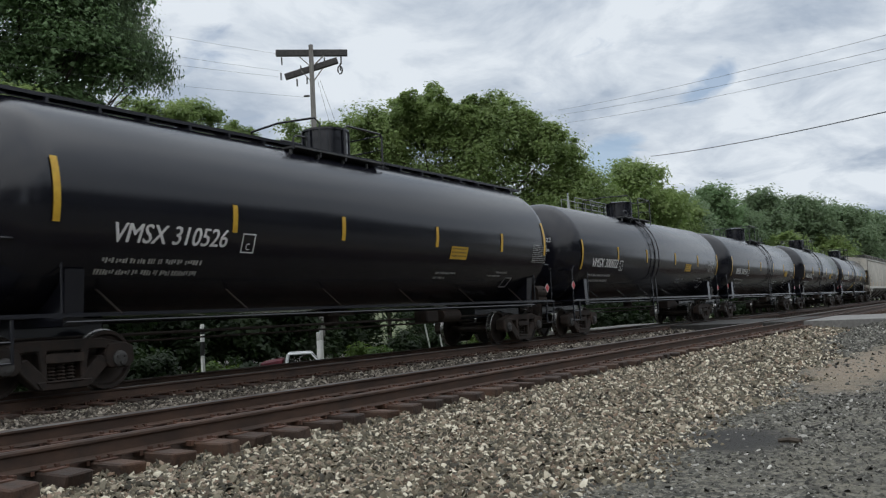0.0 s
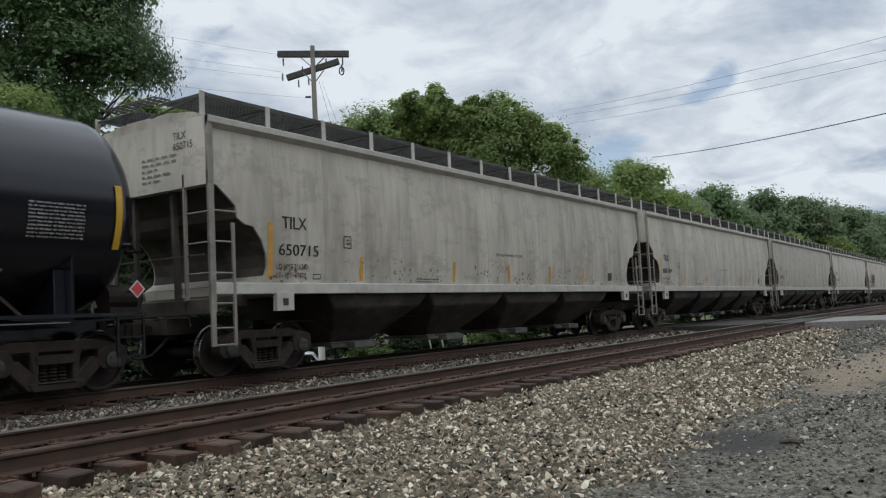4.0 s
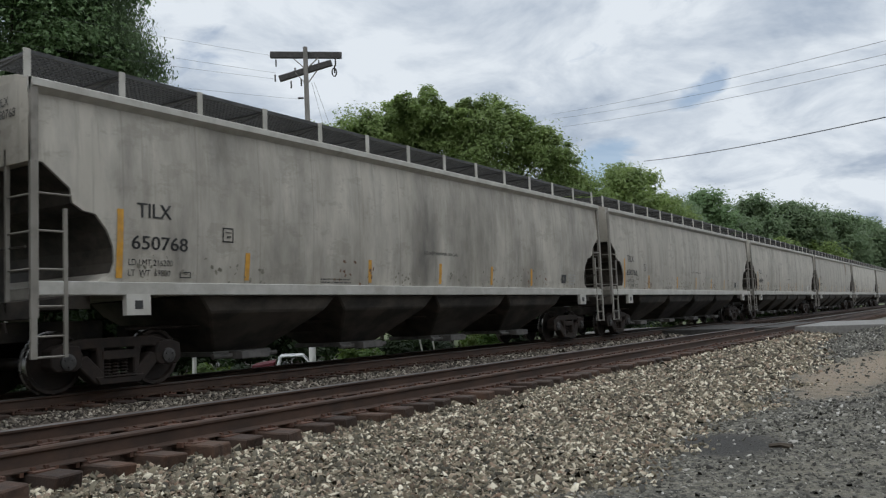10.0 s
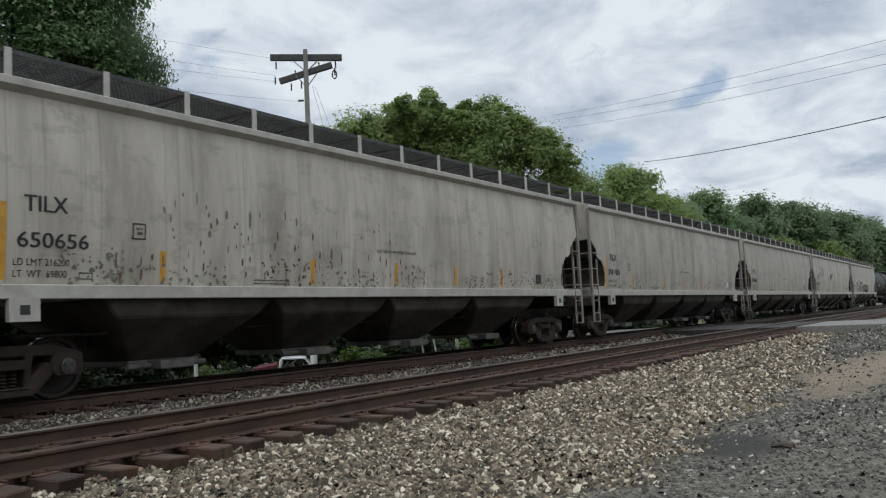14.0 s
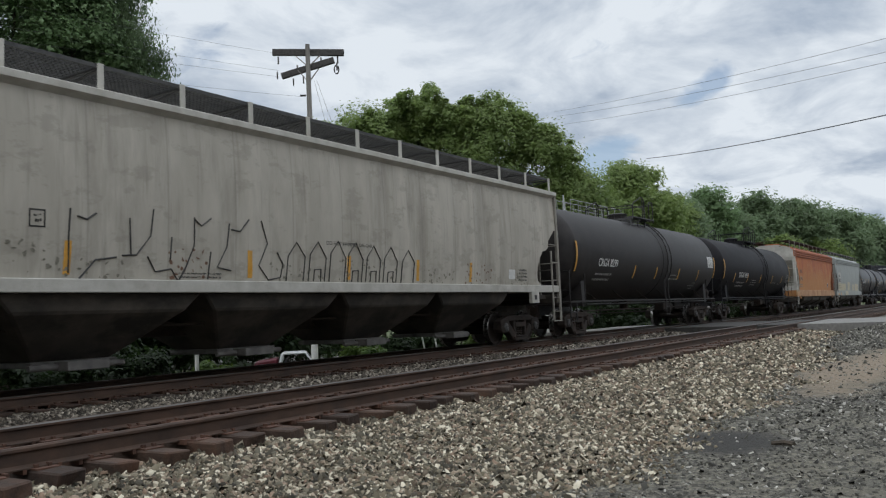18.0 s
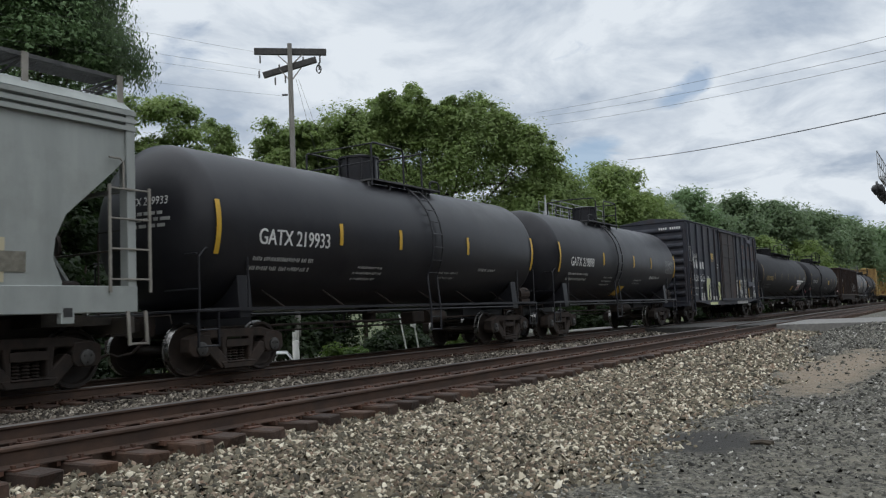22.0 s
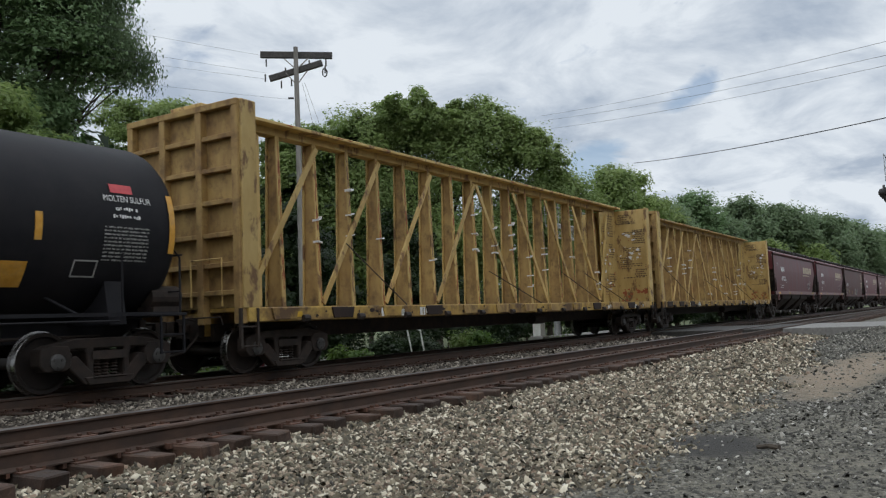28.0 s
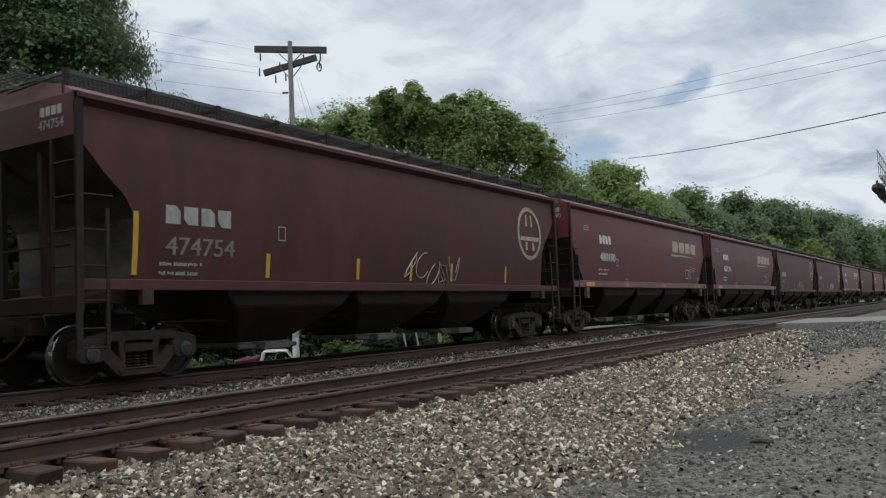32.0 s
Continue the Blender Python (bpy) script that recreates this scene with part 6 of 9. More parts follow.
c = tank_car("sooty black tank car with a dark ladder band", B + 17.65, 17.7, M_SOOT, 1.58, 2.70, mark="CRGX 7851", mark_at=(-5.0, 2.2), mark_w=1.9, stripes=(-5.75, -3.0, 0.0, 3.03, 5.72), ladder_x=1.1, deck=(-1.2, 1.6),
             bands=((0.6, 1.6, 0.012),), data=(6.85, 2.05, 1.1, 0.5), lines=((-2.0, 2.05, 1.0, 0.05), (-2.0, 1.93, 1.1, 0.05), (-2.0, 1.81, 1.0, 0.05), (3.3, 1.95, 1.0, 0.05), (4.9, 1.9, 0.5, 0.05)), seed=24, end_mark="CRGX 7851", **CR)

# two rounded hoppers, one rusty orange, one blue grey
c, h2, y2 = covered_hopper("covered_hopper_car", "rust-orange stained covered hopper with a cream sill", 441.82, 17.31, M_RUST, 0.705, ROUND_CUT, (1.12, 1.56), (3.82, 4.26), 1.6, 0.05, 0.42, 4.95, (3, 0.45),
                           M_CREAM, M_RUSTDARK, M_LADDER, tab=(1.1, 1.3, 0.98), chord=3, board_y=(0.72, 1.3), bracket_mat=M_LADDER, grate_mat=M_BROWN, bracket_step=1.7, end_mat=M_SILL, open_end=True, slope_mat=M_SILL, roof_mat=M_RUSTDARK)
w2 = lambda u, v: (u, -y2(v) - 0.009, v)
patch(c, -h2 + 1.55, -h2 + 2.3, 2.2, 2.52, w2, M_CREAM, "number_panel", "cream panel behind the car number")
w3 = lambda u, v: (u, -y2(v) - 0.014, v)
lettering(c, "AEX", -h2 + 1.58, 2.72, 0.26, w3, M_INK, width=0.62)
lettering(c, "8455", -h2 + 1.58, 2.24, 0.25, w3, M_INK, width=0.72)
bars(c, [(-h2 + 1.3, 1.9 - 0.13 * i, 1.1, 0.07) for i in range(2)], w2, M_SCAR, seed=4)
patch(c, h2 - 3.25, h2 - 2.85, 1.78, 2.1, w2, M_INK, "data_panel")
framed(c, h2 - 3.25, h2 - 2.85, 1.78, 2.1, w3, M_WHITE)
c, h3, y3 = covered_hopper("covered_hopper_car", "blue-grey covered hopper with tan patches on its side", 459.13, 17.31, M_MIST, 0.705, ROUND_CUT, (1.12, 1.52), (3.90, 4.26), 1.6, 0.05, 0.42, 4.85, (3, 0.45),
                           M_MIST, M_MIST, M_LADDER, tab=(1.1, 1.3, 0.98), chord=3, board_y=(0.72, 1.3), bracket_mat=M_LADDER, open_end=True, end_mat=M_MIST)
w2 = lambda u, v: (u, -y3(v) - 0.009, v)
w3 = lambda u, v: (u, -y3(v) - 0.014, v)
patch(c, -h3 - 0.28 + 1.8, -h3 - 0.28 + 3.13, 2.22, 3.1, w2, M_SILL, "number_panel", "pale panel behind the car number")
lettering(c, "AEX", -h3 - 0.28 + 2.07, 2.72, 0.26, w3, M_INK, width=0.6, bold=0.006)
lettering(c, "20322", -h3 - 0.28 + 1.9, 2.32, 0.27, w3, M_INK, width=0.92, bold=0.006)
for x0, x1, z1 in ((1.57, 3.33, 2.18), (3.35, 5.08, 2.16), (5.11, 5.86, 2.18), (7.1, 8.45, 2.32), (10.15, 11.2, 2.14), (11.8, 13.18, 2.2), (13.21, 14.1, 2.16)):
    patch(c, -h3 - 0.28 + x0, -h3 - 0.28 + x1, 1.56, z1, w2, M_TAN, "paint_patch", "tan painted-over patch")
bars(c, [(-h3 - 0.28 + 1.75, 1.9, 1.0, 0.08), (-h3 - 0.28 + 1.6, 1.74, 1.6, 0.1)], w3, M_SCAR, seed=14)
patch(c, -h3 - 0.28 + 14.0, -h3 - 0.28 + 14.4, 1.7, 1.98, w3, M_SCAR, "data_panel")
for x in (1.0, 2.5, 4.6):
    patch(c, -h3 - 0.28 + x, -h3 - 0.28 + x + (0.5 if x < 4 else 0.22), 1.16, 1.34, on_flat(1.63, 0.006), M_AMBER if x < 4 else M_RUSTSCAR, "reflector", n=1)
patch(c, -h3 - 0.28 + 5.2, -h3 - 0.28 + 6.9, 1.16, 1.5, on_flat(1.63, 0.006), M_TAN, "paint_patch", "tan painted-over patch")
scrapes(c, w2, 31, -h3 - 0.28 + 1.3, -h3 - 0.28 + 1.7, 3.7, 3.8, 6, M_RUSTDARK, kx=1.2, kz=0.5)

# two satin black tank cars
GA = dict(paint=M_SATIN, rad=1.55, zc=2.66, head=0.7, stripes=(-2.35, 0.85, 2.95), stripe_z=(2.4, 2.85), house=(-0.1, 0.46, 0.54), deck=(-2.2, 0.72), ladder_x=-0.9, loop="hoops", mark_w=2.0, lines=((-2.1, 1.95, 0.9, 0.05), (-2.2, 1.83, 1.0, 0.05), (-2.2, 1.71, 0.9, 0.05), (1.2, 1.9, 0.9, 0.05), (1.2, 1.78, 0.8, 0.05), (3.1, 2.0, 0.9, 0.07)), truck_in=1.9)
c = tank_car("satin black tank car with white lettering and yellow reflectors", 476.4, 14.5, mark="GATX 219933", mark_at=(-5.2, 2.32), end_mark="GATX 219933", seed=27, **{**GA, "stripes": (-2.8, -0.65, 2.4), "ladder_x": 0.8, "flip": -1, "deck": (-0.92, 2.0)})
c = tank_car("satin black tank car with a gold notice panel", 490.8, 14.5, mark="GATX 219898", mark_at=(-5.3, 2.32), seed=28, parallelogram=(-0.25, 1.35, 0.7, 0.35), data=(4.85, 2.25, 1.0, 0.55), **GA)
lettering(c, "SR-8754 FRA AIP", 3.0, 2.0, 0.11, on_tank(1.55, 2.66), M_WHITE, width=1.2)


# ---------------------------------------------------------------- boxcar
def boxcar(front, length):
    car = new_car("boxcar", "dark blue-black ribbed boxcar with graffiti on its lower side", front, length)
    h, w, z0, z1 = length / 2 - 0.80, 1.58, 1.05, 4.78
    g = Geo()
    g.box(-h, h, -w, w, z0, z1)
    part("body", g, M_BOX, car, bevel=0.02)
    g = Geo().plate([(-w - 0.05, z1), (-w - 0.05, z1 + 0.05), (0, z1 + 0.24), (w + 0.05, z1 + 0.05), (w + 0.05, z1)], -h - 0.04, h + 0.04)
    part("roof", g, M_BOX, car, bevel=0.01)
    d0, d1 = -1.40, 1.46
    for y in (-1, 1):
        n = 0
        for x in [-h + 0.06] + [-h + 0.57 + i * 1.13 for i in range(5)] + [d0 - 0.2, d1 + 0.22] + [2.39 + i * 1.16 for i in range(5)] + [h - 0.06]:
            if d0 - 0.1 < x < d1 + 0.1 or x > h:
                continue
            r = 0.075 if x > 2 else 0.055
            g = Geo().prism([(x - r, z0), (x + r, z0), (x + r, z1 - 0.05), (x - r, z1 - 0.05)], y * w if y > 0 else -w - 0.075, w + 0.075 if y > 0 else -w)
            part("rib", g, M_BOX, car, bevel=0.02)
        # horizontal panel joints
        for a, b, zs in ((-h + 0.1, d0 - 0.15, (2.25, 3.05, 3.85)), (d1 + 0.15, h - 0.1, (2.2, 2.85, 3.53))):
            for z in zs:
                g = Geo().box(a, b, y * (w + 0.012) - 0.012, y * (w + 0.012) + 0.012, z, z + 0.05)
                part("panel_joint", g, M_BOX, car)
        # plug door with rods
        g = Geo()
        g.box(d0, d1, y * (w + 0.05) - 0.05, y * (w + 0.05) + 0.05, z0 + 0.02, z1 - 0.12)
        door = part("door", g, M_BOXDOOR, car, "rust-worn sliding plug door", bevel=0.015)
        g = Geo()
        yy = y * (w + 0.115)
        for x in (d0 + 0.1, d1 - 0.1, d0 + 1.5):
            g.tube([(x, yy, z0 + 0.1), (x, yy, z1 - 0.2)], 0.028, 6)
        for z in (1.9, 2.6, 3.3, 4.0):
            g.box(d0 + 0.1, d1 - 0.1, yy - 0.015, yy + 0.015, z, z + 0.07)
        part("door_rod", g, M_BOXDOOR, door)
        for a, b in ((z1 - 0.16, z1 - 0.06), (z0 - 0.03, z0 + 0.07)):
            g = Geo().box(d0 - 0.6, d1 + 2.9, y * (w + 0.14) - 0.03, y * (w + 0.14) + 0.03, a, b)
            part("door_track", g, M_BOX, car)
        # side sill deepens in the middle
        g = Geo().prism([(-h, z0), (-h, z0 - 0.07), (-h + 2.0, z0 - 0.09), (-h + 3.4, z0 - 0.25), (h - 3.4, z0 - 0.25), (h - 1.6, z0 - 0.09), (h, z0 - 0.07), (h, z0)], y * w - 0.05, y * w + 0.05)
        part("side_sill", g, M_BOX, car)
        for s in (-1, 1):
            ladder(car, s * (h - 0.05), s * (h - 0.5), y * (w + 0.1), 0.55, 2.9 if s < 0 else 2.2, M_BOX, 0.36)
            end_ladder(car, s * (h + 0.14), y * 0.95, y * (w - 0.1), 0.95, 2.6, M_BOX)
    for s in (-1, 1):
        g = Geo()
        for i in range(9):
            z = 1.25 + i * 0.375
            g.prism([(s * h, z), (s * (h + 0.11), z + 0.1), (s * (h + 0.11), z + 0.2), (s * h, z + 0.3)], -w + 0.16, w - 0.16)
        part("end_corrugation", g, M_BOX, car, bevel=0.02)
        g = Geo()
        a, b = sorted((s * (h - 0.3), s * (h + 0.12)))
        g.box(a, b, -w, w, 0.8, 1.05)
        part("end_sill", g, M_BOX, car, bevel=0.01)
    g = Geo()
    g.box(-h + 0.4, h - 0.4, -0.3, 0.3, 0.7, 1.05)
    g.lathe([(-0.4, 0.16), (0.4, 0.16)], "x", (1.5, -0.7, 0.8), 12)
    g.lathe([(-0.03, 0.27), (0.03, 0.27)], "x", (h + 0.25, 0.7, 2.4), 18)
    part("center_sill", g, M_STEEL, car)
    running_gear(car, length, 2.3)
    f = on_flat(w, 0.008)
    # company mark in plain blocks, number as figures
    for i, x in enumerate((0.86, 1.36, 2.05, 2.48)):
        mark_block(car, -h + x, 2.58, 0.27, 0.34, f, M_WHITE, i)
    lettering(car, "138", -h + 0.86, 1.97, 0.36, f, M_WHITE, width=0.82)
    lettering(car, "023", -h + 2.05, 1.97, 0.36, f, M_WHITE, width=0.75)
    bars(car, [(-h + 1.05, 1.6, 0.6, 0.09), (-h + 1.05, 1.3, 0.45, 0.09), (-h + 2.1, 1.6, 0.6, 0.09), (-h + 2.1, 1.32, 0.7, 0.09)], f, M_DIMWHITE, seed=5)
    patch(car, -h + 4.1, -h + 4.72, 3.02, 3.42, f, M_YELLOW, "notice")
    bars(car, [(-h + 4.16, 3.1 + 0.1 * i, 0.48, 0.05) for i in range(3)], on_flat(w, 0.012), M_INK, seed=6)
    bars(car, [(-h + 5.35, 2.82 - 0.14 * i, 0.3, 0.08) for i in range(2)], f, M_WHITE, seed=7)
    for s in (-1, 1):
        patch(car, s * (h - 0.06) - 0.05, s * (h - 0.06) + 0.05, 1.15, 2.1, on_flat(w + 0.078, 0.004), M_AMBER, "reflector")
    rg = random.Random(3)
    # a lime and white painted arch, and drips of thin white paint
    for x0, x1, za, zb, m in ((-5.5, -4.4, 0.92, 1.28, M_TAGWHITE), (-4.4, -3.85, 0.92, 1.95, M_TAGLIME), (-3.84, -3.3, 0.92, 2.02, M_TAGWHITE), (-4.35, -3.5, 1.95, 2.14, M_TAGLIME), (-3.3, -2.25, 0.92, 1.25, M_TAGWHITE), (-2.24, -1.68, 0.92, 1.98, M_TAGLIME),
                              (-4.2, -3.9, 2.14, 2.3, M_TAGWHITE), (-5.35, -5.0, 1.28, 1.42, M_TAGWHITE)):
        patch(car, x0, x1, za, zb, f, m, "graffiti", slant=rg.uniform(-0.03, 0.05), n=2)
    patch(car, -4.1, -2.6, 0.82, 0.95, on_flat(w + 0.05, 0.006), M_TAGLIME, "graffiti", slant=0.0, n=1)
    # big white letters with black outlines on the rear half
    f2, f3 = on_flat(w, 0.012), on_flat(w, 0.018)
    patch(car, 1.66, 4.5, 0.97, 2.08, f, M_TAGWHITE, "graffiti", "silver spray-painted letters with black outlines", n=3)
    patch(car, 1.7, 4.35, 0.81, 0.97, on_flat(w + 0.05, 0.006), M_TAGWHITE, "graffiti", n=1)
    patch(car, 5.0, 5.75, 1.1, 1.62, f, M_TAGDULL, "graffiti", slant=0.1, n=2)
    strokes = (((1.68, 1.2), (1.8, 1.65), (2.05, 2.02), (2.2, 2.04), (2.25, 1.0)), ((1.7, 1.42), (2.0, 1.45)), ((1.92, 1.02), (1.95, 1.3), (2.08, 1.32), (2.1, 1.02)),
               ((2.4, 1.0), (2.38, 2.05), (2.75, 2.06), (2.93, 1.85), (2.9, 1.58), (2.72, 1.42), (3.06, 1.02)), ((2.55, 1.88), (2.7, 1.84), (2.72, 1.66), (2.56, 1.6), (2.55, 1.88)), ((2.6, 1.02), (2.6, 1.36), (2.84, 1.02)),
               ((3.3, 2.04), (3.36, 1.62), (3.18, 1.5), (3.32, 1.02), (3.62, 1.02), (3.64, 1.4), (3.74, 1.4), (3.8, 1.02)), ((3.5, 2.06), (3.56, 1.66), (3.74, 1.64), (3.72, 2.06)),
               ((4.2, 2.04), (4.16, 1.3), (4.0, 1.12), (4.02, 1.0), (4.46, 1.02), (4.46, 1.14), (4.4, 1.18), (4.44, 2.04)), ((1.66, 1.3), (4.5, 1.32)))
    for st in strokes:
        part("graffiti_outline", Geo().tube([f2(a, b) for a, b in st], 0.017, 4), M_INK, car)
    # black wedges with slanted slashes between the letters
    for sh in (((2.95, 2.04), (3.2, 2.05), (3.3, 1.62), (3.12, 1.5)), ((2.98, 1.42), (3.18, 1.46), (3.28, 1.05), (3.1, 1.03)), ((3.82, 2.04), (4.1, 2.05), (4.1, 1.4), (3.9, 1.2), (3.84, 1.5)), ((2.26, 1.9), (2.36, 1.95), (2.36, 1.05), (2.28, 1.05)), ((1.67, 1.62), (1.8, 1.55), (1.74, 1.3), (1.67, 1.3)), ((1.74, 1.02), (1.9, 1.02), (1.9, 1.22), (1.8, 1.28))):
        part("graffiti_shade", Geo().add([f2(a, b) for a, b in sh], [tuple(range(len(sh)))]), M_INK, car, "black shading of the letters")
    for x, za, n in ((2.98, 1.52, 5), (3.04, 1.1, 3), (3.86, 1.28, 7), (2.28, 1.1, 7)):
        for k in range(n):
            patch(car, x, x + 0.035, za + 0.1 * k, za + 0.1 * k + 0.14, f3, M_TAGWHITE, "graffiti_slash", slant=1.0 if x > 2.5 else 0.4, n=1)
    for st in (((2.2, 2.1), (2.2, 2.26), (2.38, 2.3), (2.46, 2.47), (2.5, 2.3), (2.66, 2.2), (2.7, 2.1)), ((3.02, 2.1), (3.06, 2.22), (3.12, 2.1)), ((3.66, 2.1), (3.72, 2.2), (3.76, 2.34), (3.88, 2.4), (3.98, 2.3), (3.95, 2.2), (4.08, 2.1)),
               ((3.8, 2.18), (3.88, 2.26), (3.93, 2.16)), ((4.6, 2.1), (4.66, 2.28), (4.8, 2.42), (4.92, 2.28), (5.0, 2.2), (5.0, 2.1)), ((4.7, 2.2), (4.8, 2.28), (4.88, 2.18)), ((1.66, 2.12), (2.2, 2.1), (3.66, 2.12), (4.5, 2.12))):
        part("graffiti_outline", Geo().tube([f2(a, b) for a, b in st], 0.015, 4), M_TAGWHITE, car)
    squiggle(car, f2, 21, 5.0, 5.8, 1.1, 1.7, 4, M_INK, 0.018, "graffiti_outline")
    squiggle(car, f2, 22, 5.8, 6.75, 1.18, 1.48, 6, M_TAGWHITE, 0.014, "graffiti_outline")
    framed(car, 6.12, 6.62, 1.76, 2.14, f, M_WHITE, t=0.035)
    patch(car, 6.45, 6.64, 2.17, 2.3, f, M_TAGLIME, "notice", n=1)
    for x, za in ((2.38, 1.61), (4.6, 1.15)):
        patch(car, x, x + 0.13, za, za + 0.52, on_flat(w + 0.076, 0.006), M_YELLOW, "reflector", n=1)
    squiggle(car, on_flat(w, 0.016), 9, -5.2, -1.8, 0.95, 1.9, 6, M_INK, 0.018, "graffiti_outline")
    squiggle(car, on_flat(w + 0.02, 0.016), 10, -h + 0.2, -h + 0.9, 2.8, 3.6, 3, M_DIMWHITE, 0.015, "graffiti_outline")
    squiggle(car, on_flat(w, 0.016), 12, -h + 1.0, -h + 1.9, 2.85, 3.25, 4, M_DIMWHITE, 0.01, "graffiti_outline")
    # faded blue panels with big rust-red shapes, brown worn panels below, a navy bar over the rear letters
    for x0, x1 in ((3.62, 4.58), (4.78, 5.78), (5.97, 6.93)):
        for za, zb, m in ((2.92, 3.5, M_FADEDBLUE), (3.6, 4.32, M_FADEDBLUE), (2.27, 2.82, M_BOXDOOR)):
            patch(car, x0, x1, za, zb, on_flat(w, 0.004), m, "paint_patch", "faded blue paint" if m is M_FADEDBLUE else "", n=1)
    shapes = (((3.86, 3.35), (4.42, 3.35), (4.45, 3.55), (4.08, 3.58), (4.05, 3.95), (4.42, 3.98), (4.44, 4.2), (3.95, 4.2), (3.84, 4.05)),
              ((5.17, 3.36), (5.33, 3.36), (5.36, 3.62), (5.52, 3.62), (5.54, 3.36), (5.7, 3.38), (5.62, 4.18), (5.24, 4.18)),
              ((6.2, 3.35), (6.78, 3.35), (6.76, 3.55), (6.62, 3.78), (6.78, 4.05), (6.78, 4.2), (6.2, 4.2), (6.2, 4.05), (6.34, 3.78), (6.2, 3.55)))
    for sh in shapes:
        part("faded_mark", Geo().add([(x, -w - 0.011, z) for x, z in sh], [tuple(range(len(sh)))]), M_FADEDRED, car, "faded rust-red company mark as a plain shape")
    bars(car, [(6.19, 1.82 + 0.09 * k, 0.38, 0.05) for k in range(3)], f, M_TAGWHITE, seed=8)
    part("protection_bar", Geo().box(4.72, 5.82, -w - 0.12, -w - 0.01, 4.33, 4.55), M_NAVY, car, "dark navy bar on the side", bevel=0.015)
    part("protection_bar", Geo().box(4.5, 5.86, -w - 0.12, -w - 0.01, 1.8, 2.04), M_NAVY, car, "dark navy bar on the side", bevel=0.015)
    for x in (2.39, 3.55):
        scrapes(car, on_flat(w + 0.075, 0.005), 410 + int(x), x - 0.03, x + 0.03, 2.2, 4.4, 9, M_TAGWHITE, kx=0.2, kz=0.9)
    xe = -h - 0.11
    g = Geo()
    y = -0.35
    for i in range(10):
        if i != 4:
            g.add([(xe, y, 4.42), (xe, y - 0.06, 4.42), (xe, y - 0.06, 4.54), (xe, y, 4.54)], [(0, 1, 2, 3)])
        y -= 0.105
    part("marking", g, M_WHITE, car)
    return car


boxcar(505.5, 16.7)

UT = dict(rad=1.57, zc=2.68, stripe_z=(2.35, 2.8), mark_w=2.3)
c = tank_car("sooty black tank car with a long top deck", 522.05, 19.9, M_SOOT, mark="UTLX 958823", mark_at=(-7.4, 2.25), mark_mat=M_OLDAMBER, small_mat=M_GHOST, stripe_mat=M_OLDAMBER, stripe_w=0.045, head=1.2, end_z=(2.29, 3.25), stripes=(-4.6, -2.12, 0.4, 3.26, 5.43), ladder_x=None, data=(7.0, 2.28, 1.05, 0.45),
             house=(0.2, 0.5, 0.42), deck=(-1.2, 5.3), yellow=(2.7, 1.65, 0.55, 0.3), seed=29, deck_rail=0.75, end_stripes=True, **UT)
w = on_tank(1.57, 2.68, 0.016)
for z, x0, x1 in ((2.24, 4.2, 7.05), (2.07, 4.4, 6.2)):
    patch(c, x0, x1, z, z + 0.14, w, M_WHITE, "paint_bar", "white painted-over bar", n=2)
w2 = on_tank(1.57, 2.68, 0.022)
for z, x0, x1, words in ((1.92, 5.0, 5.95, "LIQUEFIED"), (1.78, 4.75, 6.18, "PETROLEUM GAS"), (1.63, 4.85, 6.1, "NON-ODORIZED")):
    patch(c, x0, x1, z, z + 0.125, w, M_TAGWHITE, "notice_plate", "white notice plate with red words", n=2)
    lettering(c, words, x0 + 0.04, z + 0.02, 0.1, w2, M_REDSIGN, "notice", width=x1 - x0 - 0.08)
framed(c, 6.48, 6.92, 1.68, 1.9, w, M_DIMWHITE, slant=0.3)
placard(c, 8.3, 1.56, on_flat(1.44))
c = tank_car("satin black tank car with a yellow notice panel", 541.95, 19.8, M_SOOT, mark="UTLX 959310", mark_at=(-7.5, 2.25), mark_mat=M_DIMWHITE, head=1.2, small_mat=M_GHOST, stripe_mat=M_OLDAMBER, stripe_w=0.045, stripes=(-4.85, -2.2, 0.8, 3.7, 6.2), ladder_x=-3.2, end_mark="UTLX 959310",
             house=(0.3, 0.5, 0.35), deck=(-3.6, 1.6), yellow=(1.6, 2.15, 0.62, 0.42), data=(7.3, 2.15, 0.75, 0.5), lines=((0.3, 1.85, 0.8, 0.05), (1.6, 1.85, 0.7, 0.05), (1.6, 1.74, 0.6, 0.05), (5.0, 1.85, 1.2, 0.09), (5.1, 1.7, 0.8, 0.07)), seed=30, **UT)
placard(c, 8.9, 1.6, on_flat(1.44))
placard(c, -8.9, 1.75, on_flat(1.44))


